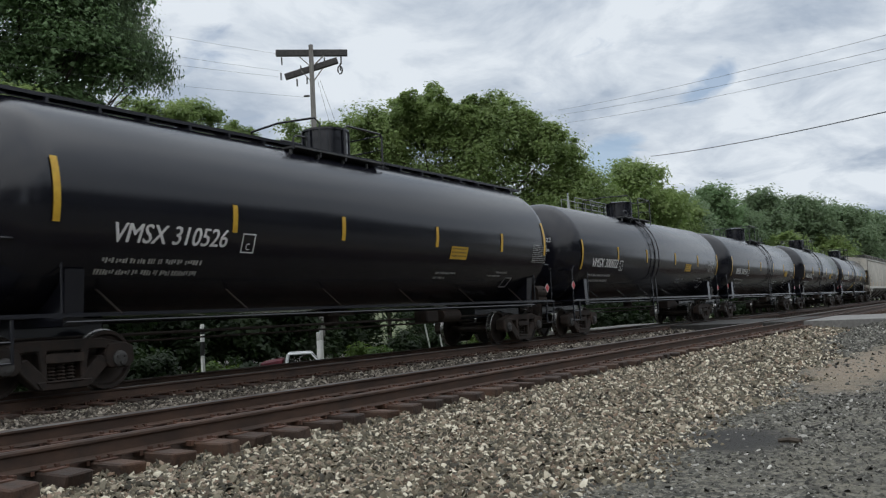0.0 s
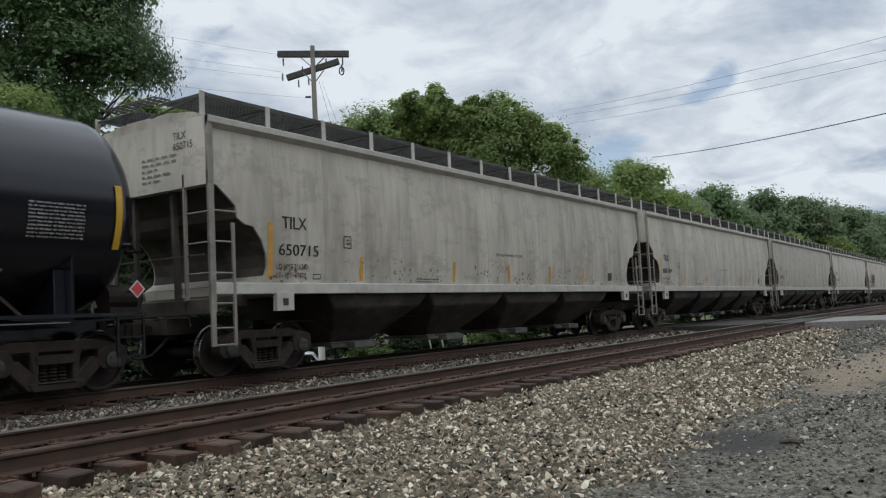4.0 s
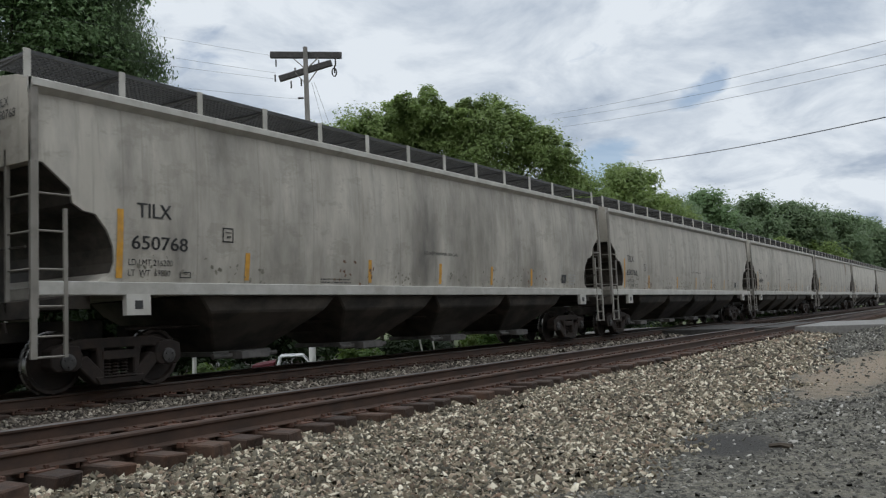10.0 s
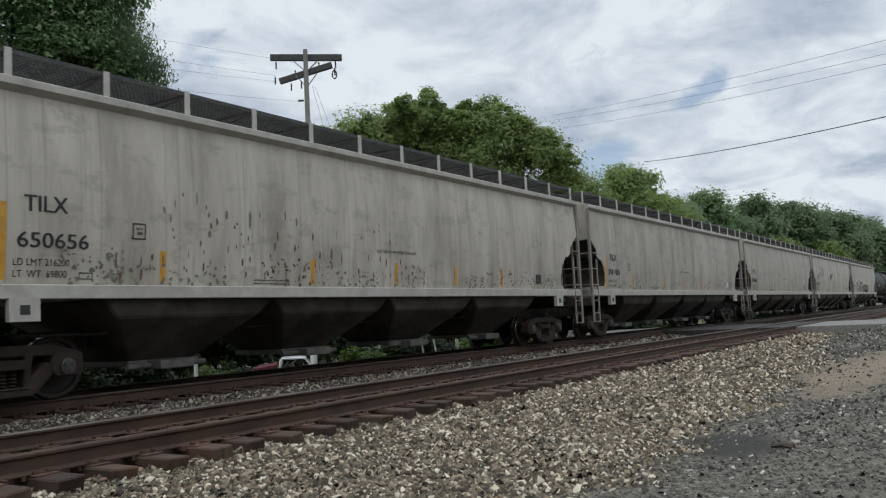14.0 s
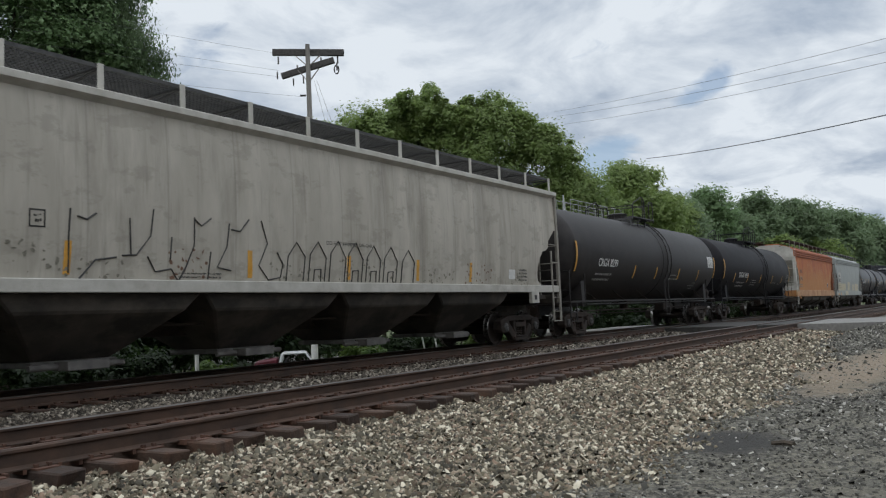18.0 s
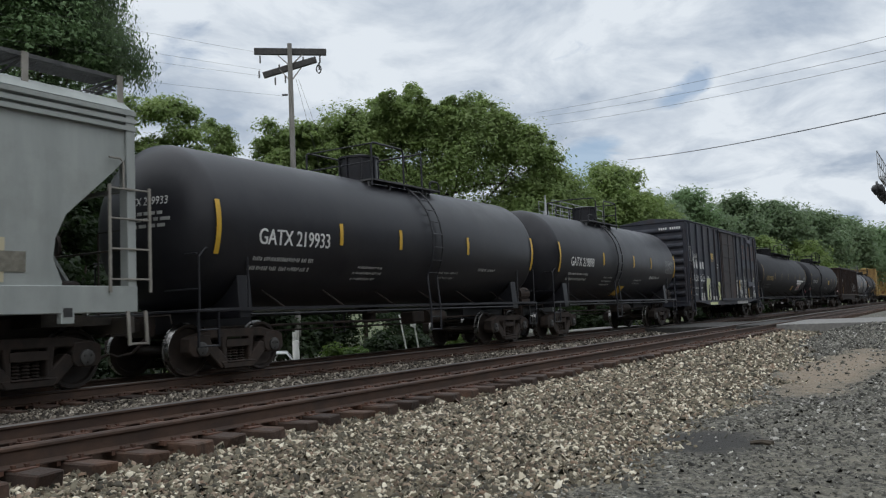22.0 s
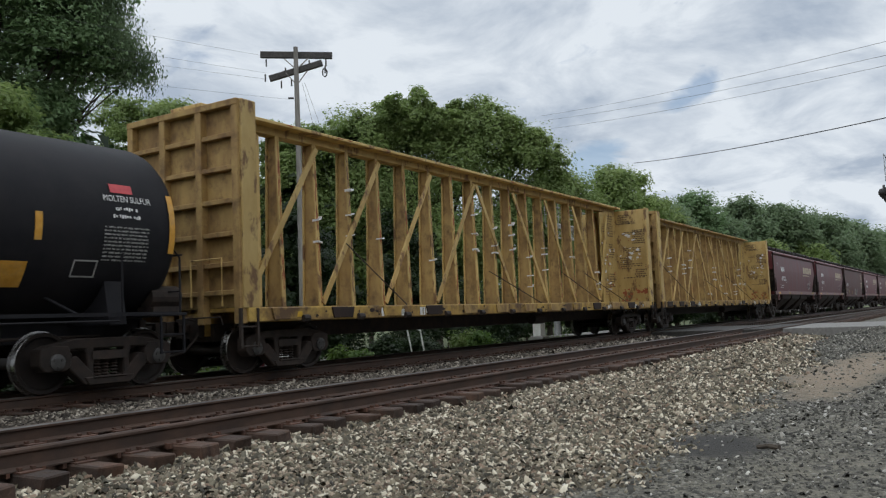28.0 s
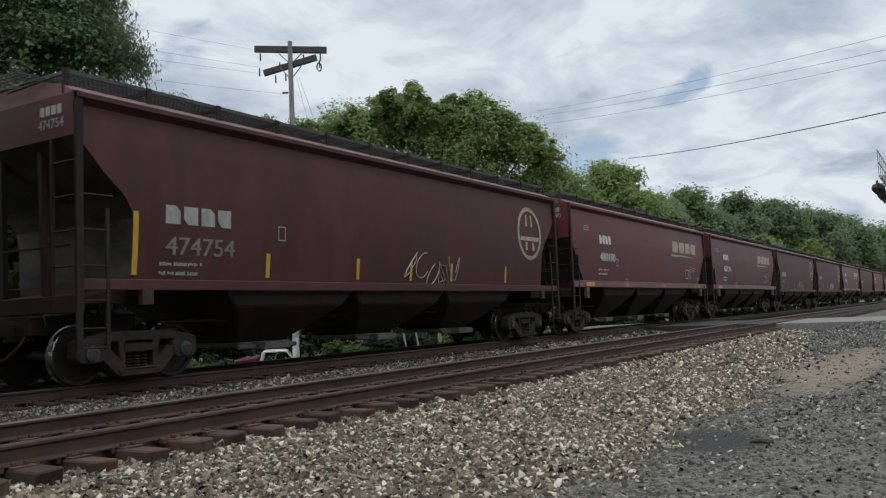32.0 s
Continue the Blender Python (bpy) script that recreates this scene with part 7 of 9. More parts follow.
# ---------------------------------------------------------------- open-top hopper
def open_hopper(front, length):
    car = new_car("open_hopper_car", "rusted brown ribbed open-top hopper with sloping ends", front, length)
    h, w, z0, z1 = length / 2 - 0.75, 1.56, 1.28, 3.92
    hs = h - 0.85
    levels = [(z1, hs + 0.25), (3.2, hs + 0.1), (2.2, hs), (z0, hs - 0.05)]
    part("body", lofted_hull(levels, lambda z: w, 4), M_BROWN, car)
    g = Geo()
    for y in (-1, 1):
        g.box(-hs - 0.3, hs + 0.3, y * w - 0.08, y * w + 0.08, z1 - 0.02, z1 + 0.14)
    for s in (-1, 1):
        g.box(s * (hs + 0.25) - 0.07, s * (hs + 0.25) + 0.07, -w, w, z1 - 0.02, z1 + 0.14)
    part("top_chord", g, M_BROWN, car, bevel=0.02)
    # heaped load stays below the rim
    for y in (-1, 1):
        n = 14
        for i in range(n):
            x = -hs + 0.1 + (2 * hs - 0.2) * i / (n - 1)
            g = Geo().prism([(x - 0.06, z0), (x + 0.06, z0), (x + 0.06, z1), (x - 0.06, z1)], y * w if y > 0 else -w - 0.11, w + 0.11 if y > 0 else -w)
            part("rib", g, M_BROWN, car, bevel=0.02)
        g = Geo().box(-h, h, y * w - 0.08, y * w + 0.12 if y > 0 else y * w + 0.08, z0 - 0.16, z0)
        part("side_sill", g, M_BROWN, car, bevel=0.015)
        for s in (-1, 1):
            ladder(car, s * (h - 0.05), s * (h - 0.45), y * (w + 0.02), 0.55, 2.3, M_BROWN, 0.36)
    for s in (-1, 1):
        g = Geo()
        for y in (-1.3, 0, 1.3):
            g.bar((s * (h - 0.1), y, z0 - 0.05), (s * (hs + 0.2), y, z1 - 0.3), 0.12, 0.16)
        a, b = sorted((s * h, s * (h - 0.9)))
        g.box(a, b, -w, w, z0 - 0.24, z0 - 0.1)
        part("end_brace", g, M_BROWN, car)
        g = Geo().prism([(s * (hs - 0.1), z0), (s * (hs - 2.4), 0.62), (s * (hs - 3.4), 0.62), (s * (hs - 1.4), z0)], -1.3, 1.3)
        part("slope_sheet", g, M_BROWN, car)
    g = Geo()
    g.box(-hs + 0.4, hs - 0.4, -1.35, 1.35, 0.72, z0)
    g.box(-h + 0.3, h - 0.3, -0.3, 0.3, 0.66, 1.0)
    part("hopper_bay", g, M_BROWN, car, bevel=0.05)
    running_gear(car, length, 2.0)
    f = on_flat(w, 0.008)
    for i in range(4):
        x = -hs + 1.0 + i * 0.25
        patch(car, x, x + 0.15, 2.6, 2.9, f, M_WHITE, "mark_block", n=1)
    lettering(car, "1045", -hs + 1.0, 2.02, 0.3, f, M_WHITE, width=1.0)
    squiggle(car, on_flat(w + 0.1, 0.014), 17, -hs + 7.6, -hs + 11.6, 1.5, 2.4, 4, M_GATE, 0.012)
    patch(car, -hs - 0.02, -hs + 0.08, 1.3, 2.2, on_flat(w + 0.11, 0.006), M_AMBER, "reflector")
    return car


open_hopper(561.7, 17.45)

ST = dict(rad=1.48, zc=2.52, house=(0.0, 0.42, 0.32), deck=(-1.1, 1.1), ladder_x=0.5, truck_in=1.9, stripe_mat=M_AMBER, stripe_z=(2.2, 2.6))
c = tank_car("dull grey short tank car with dark stains", 579.15, 12.9, M_TANKGREY, mark="3017", mark_at=(-4.2, 2.0), mark_size=0.22, mark_w=0.9, stripes=(-1.5, 1.8), seed=33, data=(4.2, 2.0, 0.7, 0.5), **ST)
c = tank_car("black short tank car with grey band and white lettering", 592.05, 12.75, M_SOOT, mark="TILX 135326", mark_at=(-4.0, 2.1), mark_size=0.27, mark_w=1.55, stripes=(-1.5, 1.4, 3.1), seed=34,
             data=(4.15, 1.95, 0.8, 0.55), lines=((-1.9, 1.95, 1.0, 0.06), (-1.9, 1.84, 1.3, 0.06), (-1.9, 1.73, 1.2, 0.06), (-1.9, 1.62, 0.7, 0.06), (0.6, 1.95, 0.7, 0.06), (0.7, 1.78, 0.5, 0.06), (0.6, 1.5, 0.8, 0.06)),
             end_mark="TILX 135326", bands=((-2.9, 2.4, 0.02),), **ST)
w = on_tank(1.48, 2.52, 0.03)
patch(c, 2.3, 3.0, 1.55, 1.9, w, M_AMBER, "notice", "gold notice panel")
framed(c, 3.7, 4.1, 1.7, 1.95, w, M_DIMWHITE)
patch(c, 4.3, 4.7, 3.0, 3.14, on_tank(1.48, 2.52, 0.016), M_REDSIGN, "notice", "faded red notice", n=2)
lettering(c, "MOLTEN SULFUR", 4.15, 2.86, 0.1, on_tank(1.48, 2.52, 0.016), M_WHITE, "notice", width=0.85)
bars(c, [(4.35, 2.72, 0.4, 0.06), (4.3, 2.6, 0.5, 0.06)], on_tank(1.48, 2.52, 0.016), M_WHITE, seed=3)


# ---------------------------------------------------------------- centre-beam flat cars
def centerbeam(front, length, seed, label):
    car = new_car("centerbeam_flatcar", label, front, length)
    rg = random.Random(seed)
    h, w, d0, d1, zt = length / 2 - 0.62, 1.52, 0.93, 1.22, 5.06
    zk = zt - 0.22                # top of the bulkheads
    g = Geo()
    g.box(-h, h, -0.25, 0.25, 0.72, d1)
    g.box(-h, h, -w, w, d1 - 0.07, d1)
    part("deck", g, M_CBSILL, car)
    for y in (-1, 1):
        g = Geo().prism([(-h, d1 - 0.01), (-h, d0 + 0.02), (h, d0 + 0.02), (h, d1 - 0.01)], y * w - 0.06, y * w + 0.06)
        part("side_sill", g, M_CBSILL, car, "grimy rust-stained yellow sill", bevel=0.015)
        n = 13
        for i in range(n):
            x = -h + 0.9 + (2 * h - 1.8) * i / (n - 1)
            g = Geo()
            g.prism([(x - 0.3, d0 + 0.05), (x + 0.3, d0 + 0.05), (x + 0.36, d1 - 0.02), (x - 0.36, d1 - 0.02)], y * (w + 0.07) - 0.02, y * (w + 0.07) + 0.02)
            part("stake_pocket", g, rg.choice((M_BROWN, M_CBSILL, M_CBSILL, M_CBWEB)), car, bevel=0.01)
            g = Geo().lathe([(-0.09, 0.07), (0.09, 0.07)], "x", (x + 0.55, y * (w + 0.08), d0 + 0.06), 8)
            part("winch", g, M_STEEL, car)
    # bulkheads with ribs on the outer face
    for s in (-1, 1):
        a, b = sorted((s * h, s * (h - 0.10)))
        g = Geo().box(a, b, -w, w, d1, zk + 0.12)
        bh = part("bulkhead", g, M_CBEAM, car, "yellow steel end bulkhead", bevel=0.01)
        g = Geo()
        x = s * (h + 0.07)
        for z in (1.45, 1.95, 2.5, 3.1, 3.7, 4.3):
            g.box(x - 0.07, x + 0.07, -w, w, z, z + 0.09)
        for y in (-w + 0.08, -0.5, 0.5, w - 0.08):
            g.box(x - 0.09, x + 0.09, y - 0.08, y + 0.08, d0, zk + 0.10)
        g.box(x - 0.1, x + 0.1, -w, w, zk + 0.02, zk + 0.14)
        # ribs and a thin panel put the outer side's shade into colour
        part("bulkhead_rib", g, M_CBWEB, bh, "rusty brown ribs, darkened for their shade", bevel=0.01)
        part("outer_panel", Geo().box(min(s * h, s * (h + 0.012)), max(s * h, s * (h + 0.012)), -w + 0.02, w - 0.02, d1 + 0.02, zk + 0.1), M_CBWEB, bh, "rusty brown outer face, darkened for its shade")
        # side flange and the solid corner panel
        for y in (-1, 1):
            a, b = sorted((s * (h + 0.1), s * (h - 0.28)))
            g = Geo().box(a, b, y * w - 0.05, y * w + 0.05, d1 - 0.02, zk + 0.14)
            part("corner_post", g, M_CBEAM, bh, bevel=0.02)
            a, b = sorted((s * (h - 0.1), s * (h - 1.5)))
            g = Geo().prism([(s * (h - 0.1), d1), (s * (h - 1.75), d1), (s * (h - 1.75), zt - 0.25), (s * (h - 0.1), zt - 0.1)], y * 0.16 - 0.02, y * 0.16 + 0.02)
            part("gusset", g, M_CBEAM, bh)
        ladder(car, s * (h + 0.2), s * (h - 0.2), -w - 0.05, 0.5, 1.2, M_STEEL, 0.34, name="sill_step")
        g = Geo().tube([(s * (h + 0.28), -1.2, 1.25), (s * (h + 0.28), -1.2, 2.1), (s * (h + 0.28), -0.4, 2.1), (s * (h + 0.28), -0.4, 1.25)], 0.02, 6)
        part("handrail", g, M_CBEAM, car)
    # centre truss: top chord, posts in pairs, diagonals
    g = Geo()
    g.box(-h, h, -0.42, 0.42, zt - 0.02, zt + 0.05)
    g.box(-h, h, -0.14, 0.14, zt - 0.18, zt - 0.02)
    part("top_chord", g, M_CBEAM, car, bevel=0.01)
    n = 18
    xs = [-9.95 + 19.9 * i / (n - 1) for i in range(n)]
    for i, x in enumerate(xs):
        g = Geo()
        for y in (-1, 1):
            g.plate([(y * 0.25, d1), (y * 0.215, d1), (y * 0.105, zt - 0.02), (y * 0.14, zt - 0.02)], x - 0.054, x + 0.054)
        post = part("post", g, M_CBEAM, car, "yellow steel post with rust-eaten edges")
        g = Geo().plate([(-0.216, d1), (0.216, d1), (0.106, zt - 0.02), (-0.106, zt - 0.02)], x - 0.012, x + 0.012)
        part("web", g, M_CBWEB, post, "rusted web between the flanges")
        if rg.random() < 0.6:
            z = rg.uniform(1.6, 3.0)
            for k in range(rg.randint(1, 3)):
                q = rg.uniform(0.02, 0.06)
                sl = rg.uniform(-0.07, 0.07)
                g = Geo().prism([(x - 0.055, z), (x + 0.055, z + sl), (x + 0.055, z + q + sl), (x + 0.01, z + q * 0.4), (x - 0.055, z + q)], -0.29, -0.1)
                part("torn_wrap", g, M_WRAP, post, "torn white plastic wrap")
                z += q + rg.uniform(0.08, 0.6)
        scrapes(post, lambda u, v, x=x: (u, -0.255 + 0.03 * (v - d1), v), 90 + i, x - 0.03, x + 0.03, 1.3, 4.8, 26, M_RUSTDARK if i % 3 else M_RUSTSCAR, kx=0.3, kz=2.0)
    mid = n // 2 - 1
    spans = [(i, i + 2, 1) for i in range(0, mid, 2)] + [(i, i + 2, -1) for i in range(mid, n - 3, 2)] + [(n - 2, n - 1, 1)]
    for a, b, s in spans:
        za, zb = (d1 + 0.1, zt - 0.3) if s > 0 else (zt - 0.3, d1 + 0.1)
        g = Geo().bar((xs[a] + 0.05, -0.26, za), (xs[b] - 0.05, -0.26, zb), 0.13, 0.04, up=(0, 1, 0))
        part("diagonal", g, M_CBEAM, car)
    # tie-down cables lying over the deck
    for x in (-6.2, 0.8, 5.6, 8.0):
        g = Geo().tube([(x, -w - 0.05, d1), (x - rg.uniform(0.5, 1.0), -0.35, rg.uniform(2.2, 3.0))], 0.014, 5)
        part("tie_down_cable", g, M_STEEL, car)
    g = Geo()
    g.box(-h + 0.3, h - 0.3, -0.34, 0.34, 0.62, 0.95)
    g.lathe([(-0.4, 0.16), (0.4, 0.16)], "x", (2.0, -0.8, 0.75), 12)
    part("center_sill", g, M_STEEL, car)
    running_gear(car, length, 2.1)
    f = on_flat(w + 0.062, 0.006)
    bars(car, [(-h + 3.9, 0.98, 0.9, 0.18), (-h + 5.4, 0.98, 0.8, 0.18)], f, M_WHITE, "marking", seed=seed)
    bars(car, [(h - 5.0, 0.99, 0.5, 0.14), (h - 2.4, 0.98, 0.3, 0.18)], f, M_WHITE, "marking", seed=seed + 2)
    # notices inside the rear bulkhead, and rust at its foot
    xi = h - 0.105
    pts, faces = flat_text("WARNING", 0.12, 0.9)
    k = 0.55 / width_of(pts)
    part("notice", Geo().add([(xi - 0.006, -0.5 - p * k, 4.4 + q) for p, q in pts], faces), M_INK, car)
    g = Geo()
    for z in (4.05, 3.97, 3.4, 3.32, 3.24, 2.75, 2.67, 2.2):
        y = -0.4 - rg.uniform(0, 0.2)
        while y > -1.25:
            k = rg.uniform(0.05, 0.12)
            g.add([(xi - 0.006, y, z), (xi - 0.006, y - k, z), (xi - 0.006, y - k, z + 0.035), (xi - 0.006, y, z + 0.035)], [(0, 1, 2, 3)])
            y -= k + 0.04
    tagged(part("notice_stencil", g, M_STENCILBROWN, car), kind="stuff")
    fb = lambda u, v: (xi - 0.008, u, v)
    # more worn stencil on the bulkhead and on the gusset beside it, shreds of plastic wrap stuck to both
    g = Geo()
    for y0, y1, z0, n in ((-0.25, -0.75, 4.75, 5), (-0.85, -1.4, 4.1, 7), (-0.3, -0.8, 3.0, 6), (-0.9, -1.4, 2.5, 4)):
        for j in range(n):
            y = y0 - rg.uniform(0, 0.08)
            while y > y1 + rg.uniform(-0.06, 0.1):
                k = rg.uniform(0.03, 0.09)
                z = z0 - 0.085 * j
                g.add([(xi - 0.007, y, z), (xi - 0.007, y - k, z), (xi - 0.007, y - k, z + 0.045), (xi - 0.007, y, z + 0.045)], [(0, 1, 2, 3)])
                y -= k + 0.02
    for x0, z0, n in ((h - 1.0, 4.7, 9), (h - 0.95, 3.55, 6), (h - 1.0, 2.35, 6)):
        for j in range(n):
            x = x0 + rg.uniform(0, 0.05)
            while x < x0 + rg.uniform(0.4, 0.62):
                k = rg.uniform(0.03, 0.09)
                z = z0 - 0.1 * j
                g.add([(x, -0.184, z), (x + k, -0.184, z), (x + k, -0.184, z + 0.05), (x, -0.184, z + 0.05)], [(0, 1, 2, 3)])
                x += k + 0.02
    tagged(part("notice_stencil", g, M_STENCILBROWN, car), kind="stuff")
    for j in range(14):
        y, z, k = rg.uniform(-1.35, -0.35), rg.uniform(2.6, 4.1), rg.uniform(0.03, 0.11)
        q = [(rg.uniform(0.15, 1.3) * k * math.cos(a * 0.785), rg.uniform(0.08, 0.8) * k * math.sin(a * 0.785)) for a in range(8)]
        part("torn_wrap", Geo().plate([(y + a, z + b) for a, b in q], xi - 0.03, xi - 0.012), M_WRAP, car, "torn white plastic wrap")
    for j in range(7):
        x, z, k = h - rg.uniform(0.4, 1.6), rg.uniform(1.9, 4.2), rg.uniform(0.04, 0.13)
        q = [(rg.uniform(0.15, 1.3) * k * math.cos(a * 0.785), rg.uniform(0.08, 0.8) * k * math.sin(a * 0.785)) for a in range(8)]
        part("torn_wrap", Geo().prism([(x + a, z + b) for a, b in q], -0.2, -0.186), M_WRAP, car, "torn white plastic wrap")
    scrapes(car, fb, 340 + seed, -1.45, -0.3, 1.3, 1.75, 26, M_RUSTDARK)
    scrapes(car, fb, 350 + seed, -1.4, -0.3, 2.0, 4.6, 26, M_RUSTDARK, kx=0.35, kz=0.35)
    scrapes(car, fb, 360 + seed, -1.1, -0.4, 2.8, 3.3, 9, M_WRAP, kx=0.4, kz=0.4)
    if seed == 1:
        lettering(car, "WARNING", h - 1.55, 2.1, 0.12, on_flat(0.18, 0.006), M_RUSTSCAR, "notice", width=0.7)
        bars(car, [(h - 1.55, 4.35 - 0.1 * k, 0.8, 0.04) for k in range(4)] + [(h - 1.55, 3.0, 0.7, 0.04)] + [(h - 1.5, 1.95 - 0.1 * k, 0.7, 0.04) for k in range(5)], on_flat(0.18, 0.006), M_RUSTSCAR, "notice_stencil", seed=3)
    scrapes(car, on_flat(0.42, 0.005), 300 + seed, -h + 0.5, h - 0.5, zt + 0.005, zt + 0.025, 40, M_RUSTDARK, kx=3.0, kz=0.2)
    scrapes(car, on_flat(w + 0.06, 0.005), 320 + seed, -h + 0.5, h - 0.5, d0 + 0.08, d1 - 0.07, 60, M_BROWN, kx=1.5, kz=0.45)
    for i in range(6):
        x = rg.uniform(-h + 1, h - 1)
        patch(car, x, x + rg.uniform(0.12, 0.3), d0 + 0.09, d1 - 0.1, on_flat(w + 0.062, 0.006), M_YELLOW if i % 3 == 0 else M_DIMWHITE, "marking", n=1)
    for i in range(8):
        x = h - 2.0 + rg.uniform(0, 1.6)
        z = rg.uniform(1.6, 4.0)
        patch(car, x, x + rg.uniform(0.05, 0.2), z, z + rg.uniform(0.05, 0.2), on_flat(0.18, 0.008), M_WRAP if i % 2 else M_RUSTDARK, "paint_scar", slant=rg.uniform(-0.5, 0.5), n=1)
    return car


centerbeam(604.8, 23.45, 1, "empty yellow centre-beam lumber flatcar with rusty brown stake pockets")
centerbeam(628.25, 23.2, 2, "empty yellow centre-beam lumber flatcar with torn plastic wrap on its posts")

# ---------------------------------------------------------------- oxide red grain hoppers
BL = 17.845
GRAIN = []
specs = [("489222", 0), ("486493", 0), ("474754", 1), ("480490", 0), ("488130", 0), ("486021", 1), ("474310", 1), ("489075", 0), ("", 1), ("", 0), ("", 0)]
protos = {}
for i, (num, dull) in enumerate(specs):
    x0 = 651.5 + BL * i
    if dull not in protos:
        pm = M_MAROONDULL if dull else M_MAROON
        protos[dull] = covered_hopper("covered_hopper_car", "dull brown-red covered hopper with worn lettering" if dull else "oxide red covered hopper with white lettering", x0, BL, pm, 0.55 if dull else 0.62,
                                      CURVED_CUT if dull else GRAIN_CUT, (1.42, 1.59) if dull else (1.56, 1.78), (4.16, 4.34), 1.6, 0.09, 0.30, 4.74, (3, 0.45), M_MAROONTOP if not dull else pm, pm, M_BROWN, truck_in=2.0,
                                      tab=(1.1, 1.3, 1.2), bay_mat=M_BROWN, bracket_mat=M_BROWN, board_y=(0.12, 1.25), chord_mat=pm, roof_mat=M_MAROONTOP)
        c = protos[dull][0]
    else:
        c = copy_thing(protos[dull][0], Matrix())
        CARS.append((c, x0 + BL / 2))
    GRAIN.append(c)
for i, (num, dull) in enumerate(specs):
    c = GRAIN[i]
    h4, y4 = protos[dull][1:]
    wf = lambda u, v, y4=y4: (u, -y4(v) - 0.009, v)
    # company mark as plain blocks, number as figures
    mk = M_DIMWHITE if dull else M_WHITE
    mx, mz, ms = (1.6, 2.5, 1.22) if dull else (2.59, 3.11, 1.22)
    for k in range(4):
        mark_block(c, -h4 + mx + k * (0.37 if dull else 0.29), mz, 0.30 if dull else 0.23, 0.30, wf, mk, k)
    if not num:
        bars(c, [(-h4 + mx, mz - 0.46, 1.3 * ms, 0.24 * ms)], wf, mk, "marking", seed=i)
        continue
    lettering(c, num, -h4 + mx, mz - (0.5 if dull else 0.61), 0.25 * ms, wf, M_SCAR if dull else M_WHITE, "marking", "white stencilled car number", width=1.22 * ms)
    bars(c, [(-h4 + mx - 0.1, mz - (0.68 if dull else 0.95), 0.9, 0.06), (-h4 + mx - 0.1, mz - (0.83 if dull else 1.1), 0.8, 0.06)], wf, mk, seed=i)
    framed(c, -h4 + 4.2, -h4 + 4.4, 2.35, 2.62, wf, mk, t=0.02)
    if dull:
        g = Geo()
        for k in range(28):
            a, b = 2 * math.pi * k / 28, 2 * math.pi * (k + 1) / 28
            g.add([wf(h4 - 1.85 + rr * 0.78 * math.cos(q), 3.12 + rr * 0.78 * math.sin(q)) for q, rr in ((a, 0.86), (b, 0.86), (b, 1.0), (a, 1.0))], [(0, 1, 2, 3)])
        g.add([wf(h4 - 1.85 + a, 3.12 + b) for a, b in ((-0.6, -0.22), (0.6, -0.22), (0.6, -0.1), (-0.6, -0.1))], [(0, 1, 2, 3)])
        g.add([wf(h4 - 1.85 + a, 3.12 + b) for a, b in ((-0.3, -0.5), (-0.16, -0.5), (-0.1, 0.55), (-0.2, 0.55))], [(0, 1, 2, 3)])
        g.add([wf(h4 - 1.85 + a, 3.12 + b) for a, b in ((0.16, -0.5), (0.3, -0.5), (0.2, 0.55), (0.1, 0.55))], [(0, 1, 2, 3)])
        part("round_emblem", g, M_LOGOCREAM, c, "worn round emblem of plain bars")
        squiggle(c, wf, 60 + i, -h4 + 8.4, -h4 + 10.8, 1.65, 2.25, 5, M_DIMWHITE, 0.012)
    else:
        for k in range(4):
            mark_block(c, h4 - 5.35 + k * 0.95, 3.16, 0.8, 0.48, wf, M_LOGOCREAM, k, 0.35)
        part("mark_swoosh", Geo().add([wf(h4 - 5.6, 3.04), wf(h4 - 3.8, 3.06), wf(h4 - 1.95, 2.98), wf(h4 - 3.8, 2.985), wf(h4 - 5.5, 2.96)], [(0, 1, 2, 3, 4)]), M_LOGOCREAM, c, "cream underline of the company mark")
        bars(c, [(-h4 + 1.2, 3.5 + 0.07 * k, 0.5, 0.04) for k in range(3)], wf, M_DIMWHITE, seed=i + 5)
        framed(c, h4 - 3.4, h4 - 2.9, 2.0, 2.42, wf, M_WHITE, t=0.03)
        patch(c, h4 - 3.36, h4 - 2.94, 2.04, 2.38, wf, M_INK, "data_panel", n=2)
        bars(c, [(h4 - 2.75, 2.3 + 0.11 * k, 0.4, 0.06) for k in range(3)] + [(h4 - 2.25, 2.36 + 0.11 * k, 0.35, 0.06) for k in range(2)] + [(h4 - 1.35, 1.95 + 0.08 * k, 0.4, 0.05) for k in range(2)] + [(h4 - 2.8, 2.02 + 0.1 * k, 0.35, 0.06) for k in range(2)] + [(-h4 + 5.2, 1.75, 0.4, 0.07), (-h4 + 5.2, 1.86, 0.4, 0.05)], wf, M_DIMWHITE, seed=i + 6)
        for k, x in enumerate((4.8, 9.4, 2 * h4 - 2.3, 2 * h4 - 1.65)):
            patch(c, -h4 + x, -h4 + x + 0.55, 1.6, 1.73, on_flat(1.63, 0.006), M_OLDAMBER, "reflector", n=1)
    for x in ((0.98, 3.9, 6.6, 8.6, 10.4, 13.3) if dull else ()):
        patch(c, -h4 + x, -h4 + x + 0.10, 1.66, 2.1 if x > 1.2 else 2.65, wf, M_YELLOW, "reflector")
    if not dull:
        patch(c, -h4 + 1.12, -h4 + 1.85, 1.6, 1.73, on_flat(1.63, 0.006), M_AMBER, "reflector", n=1)
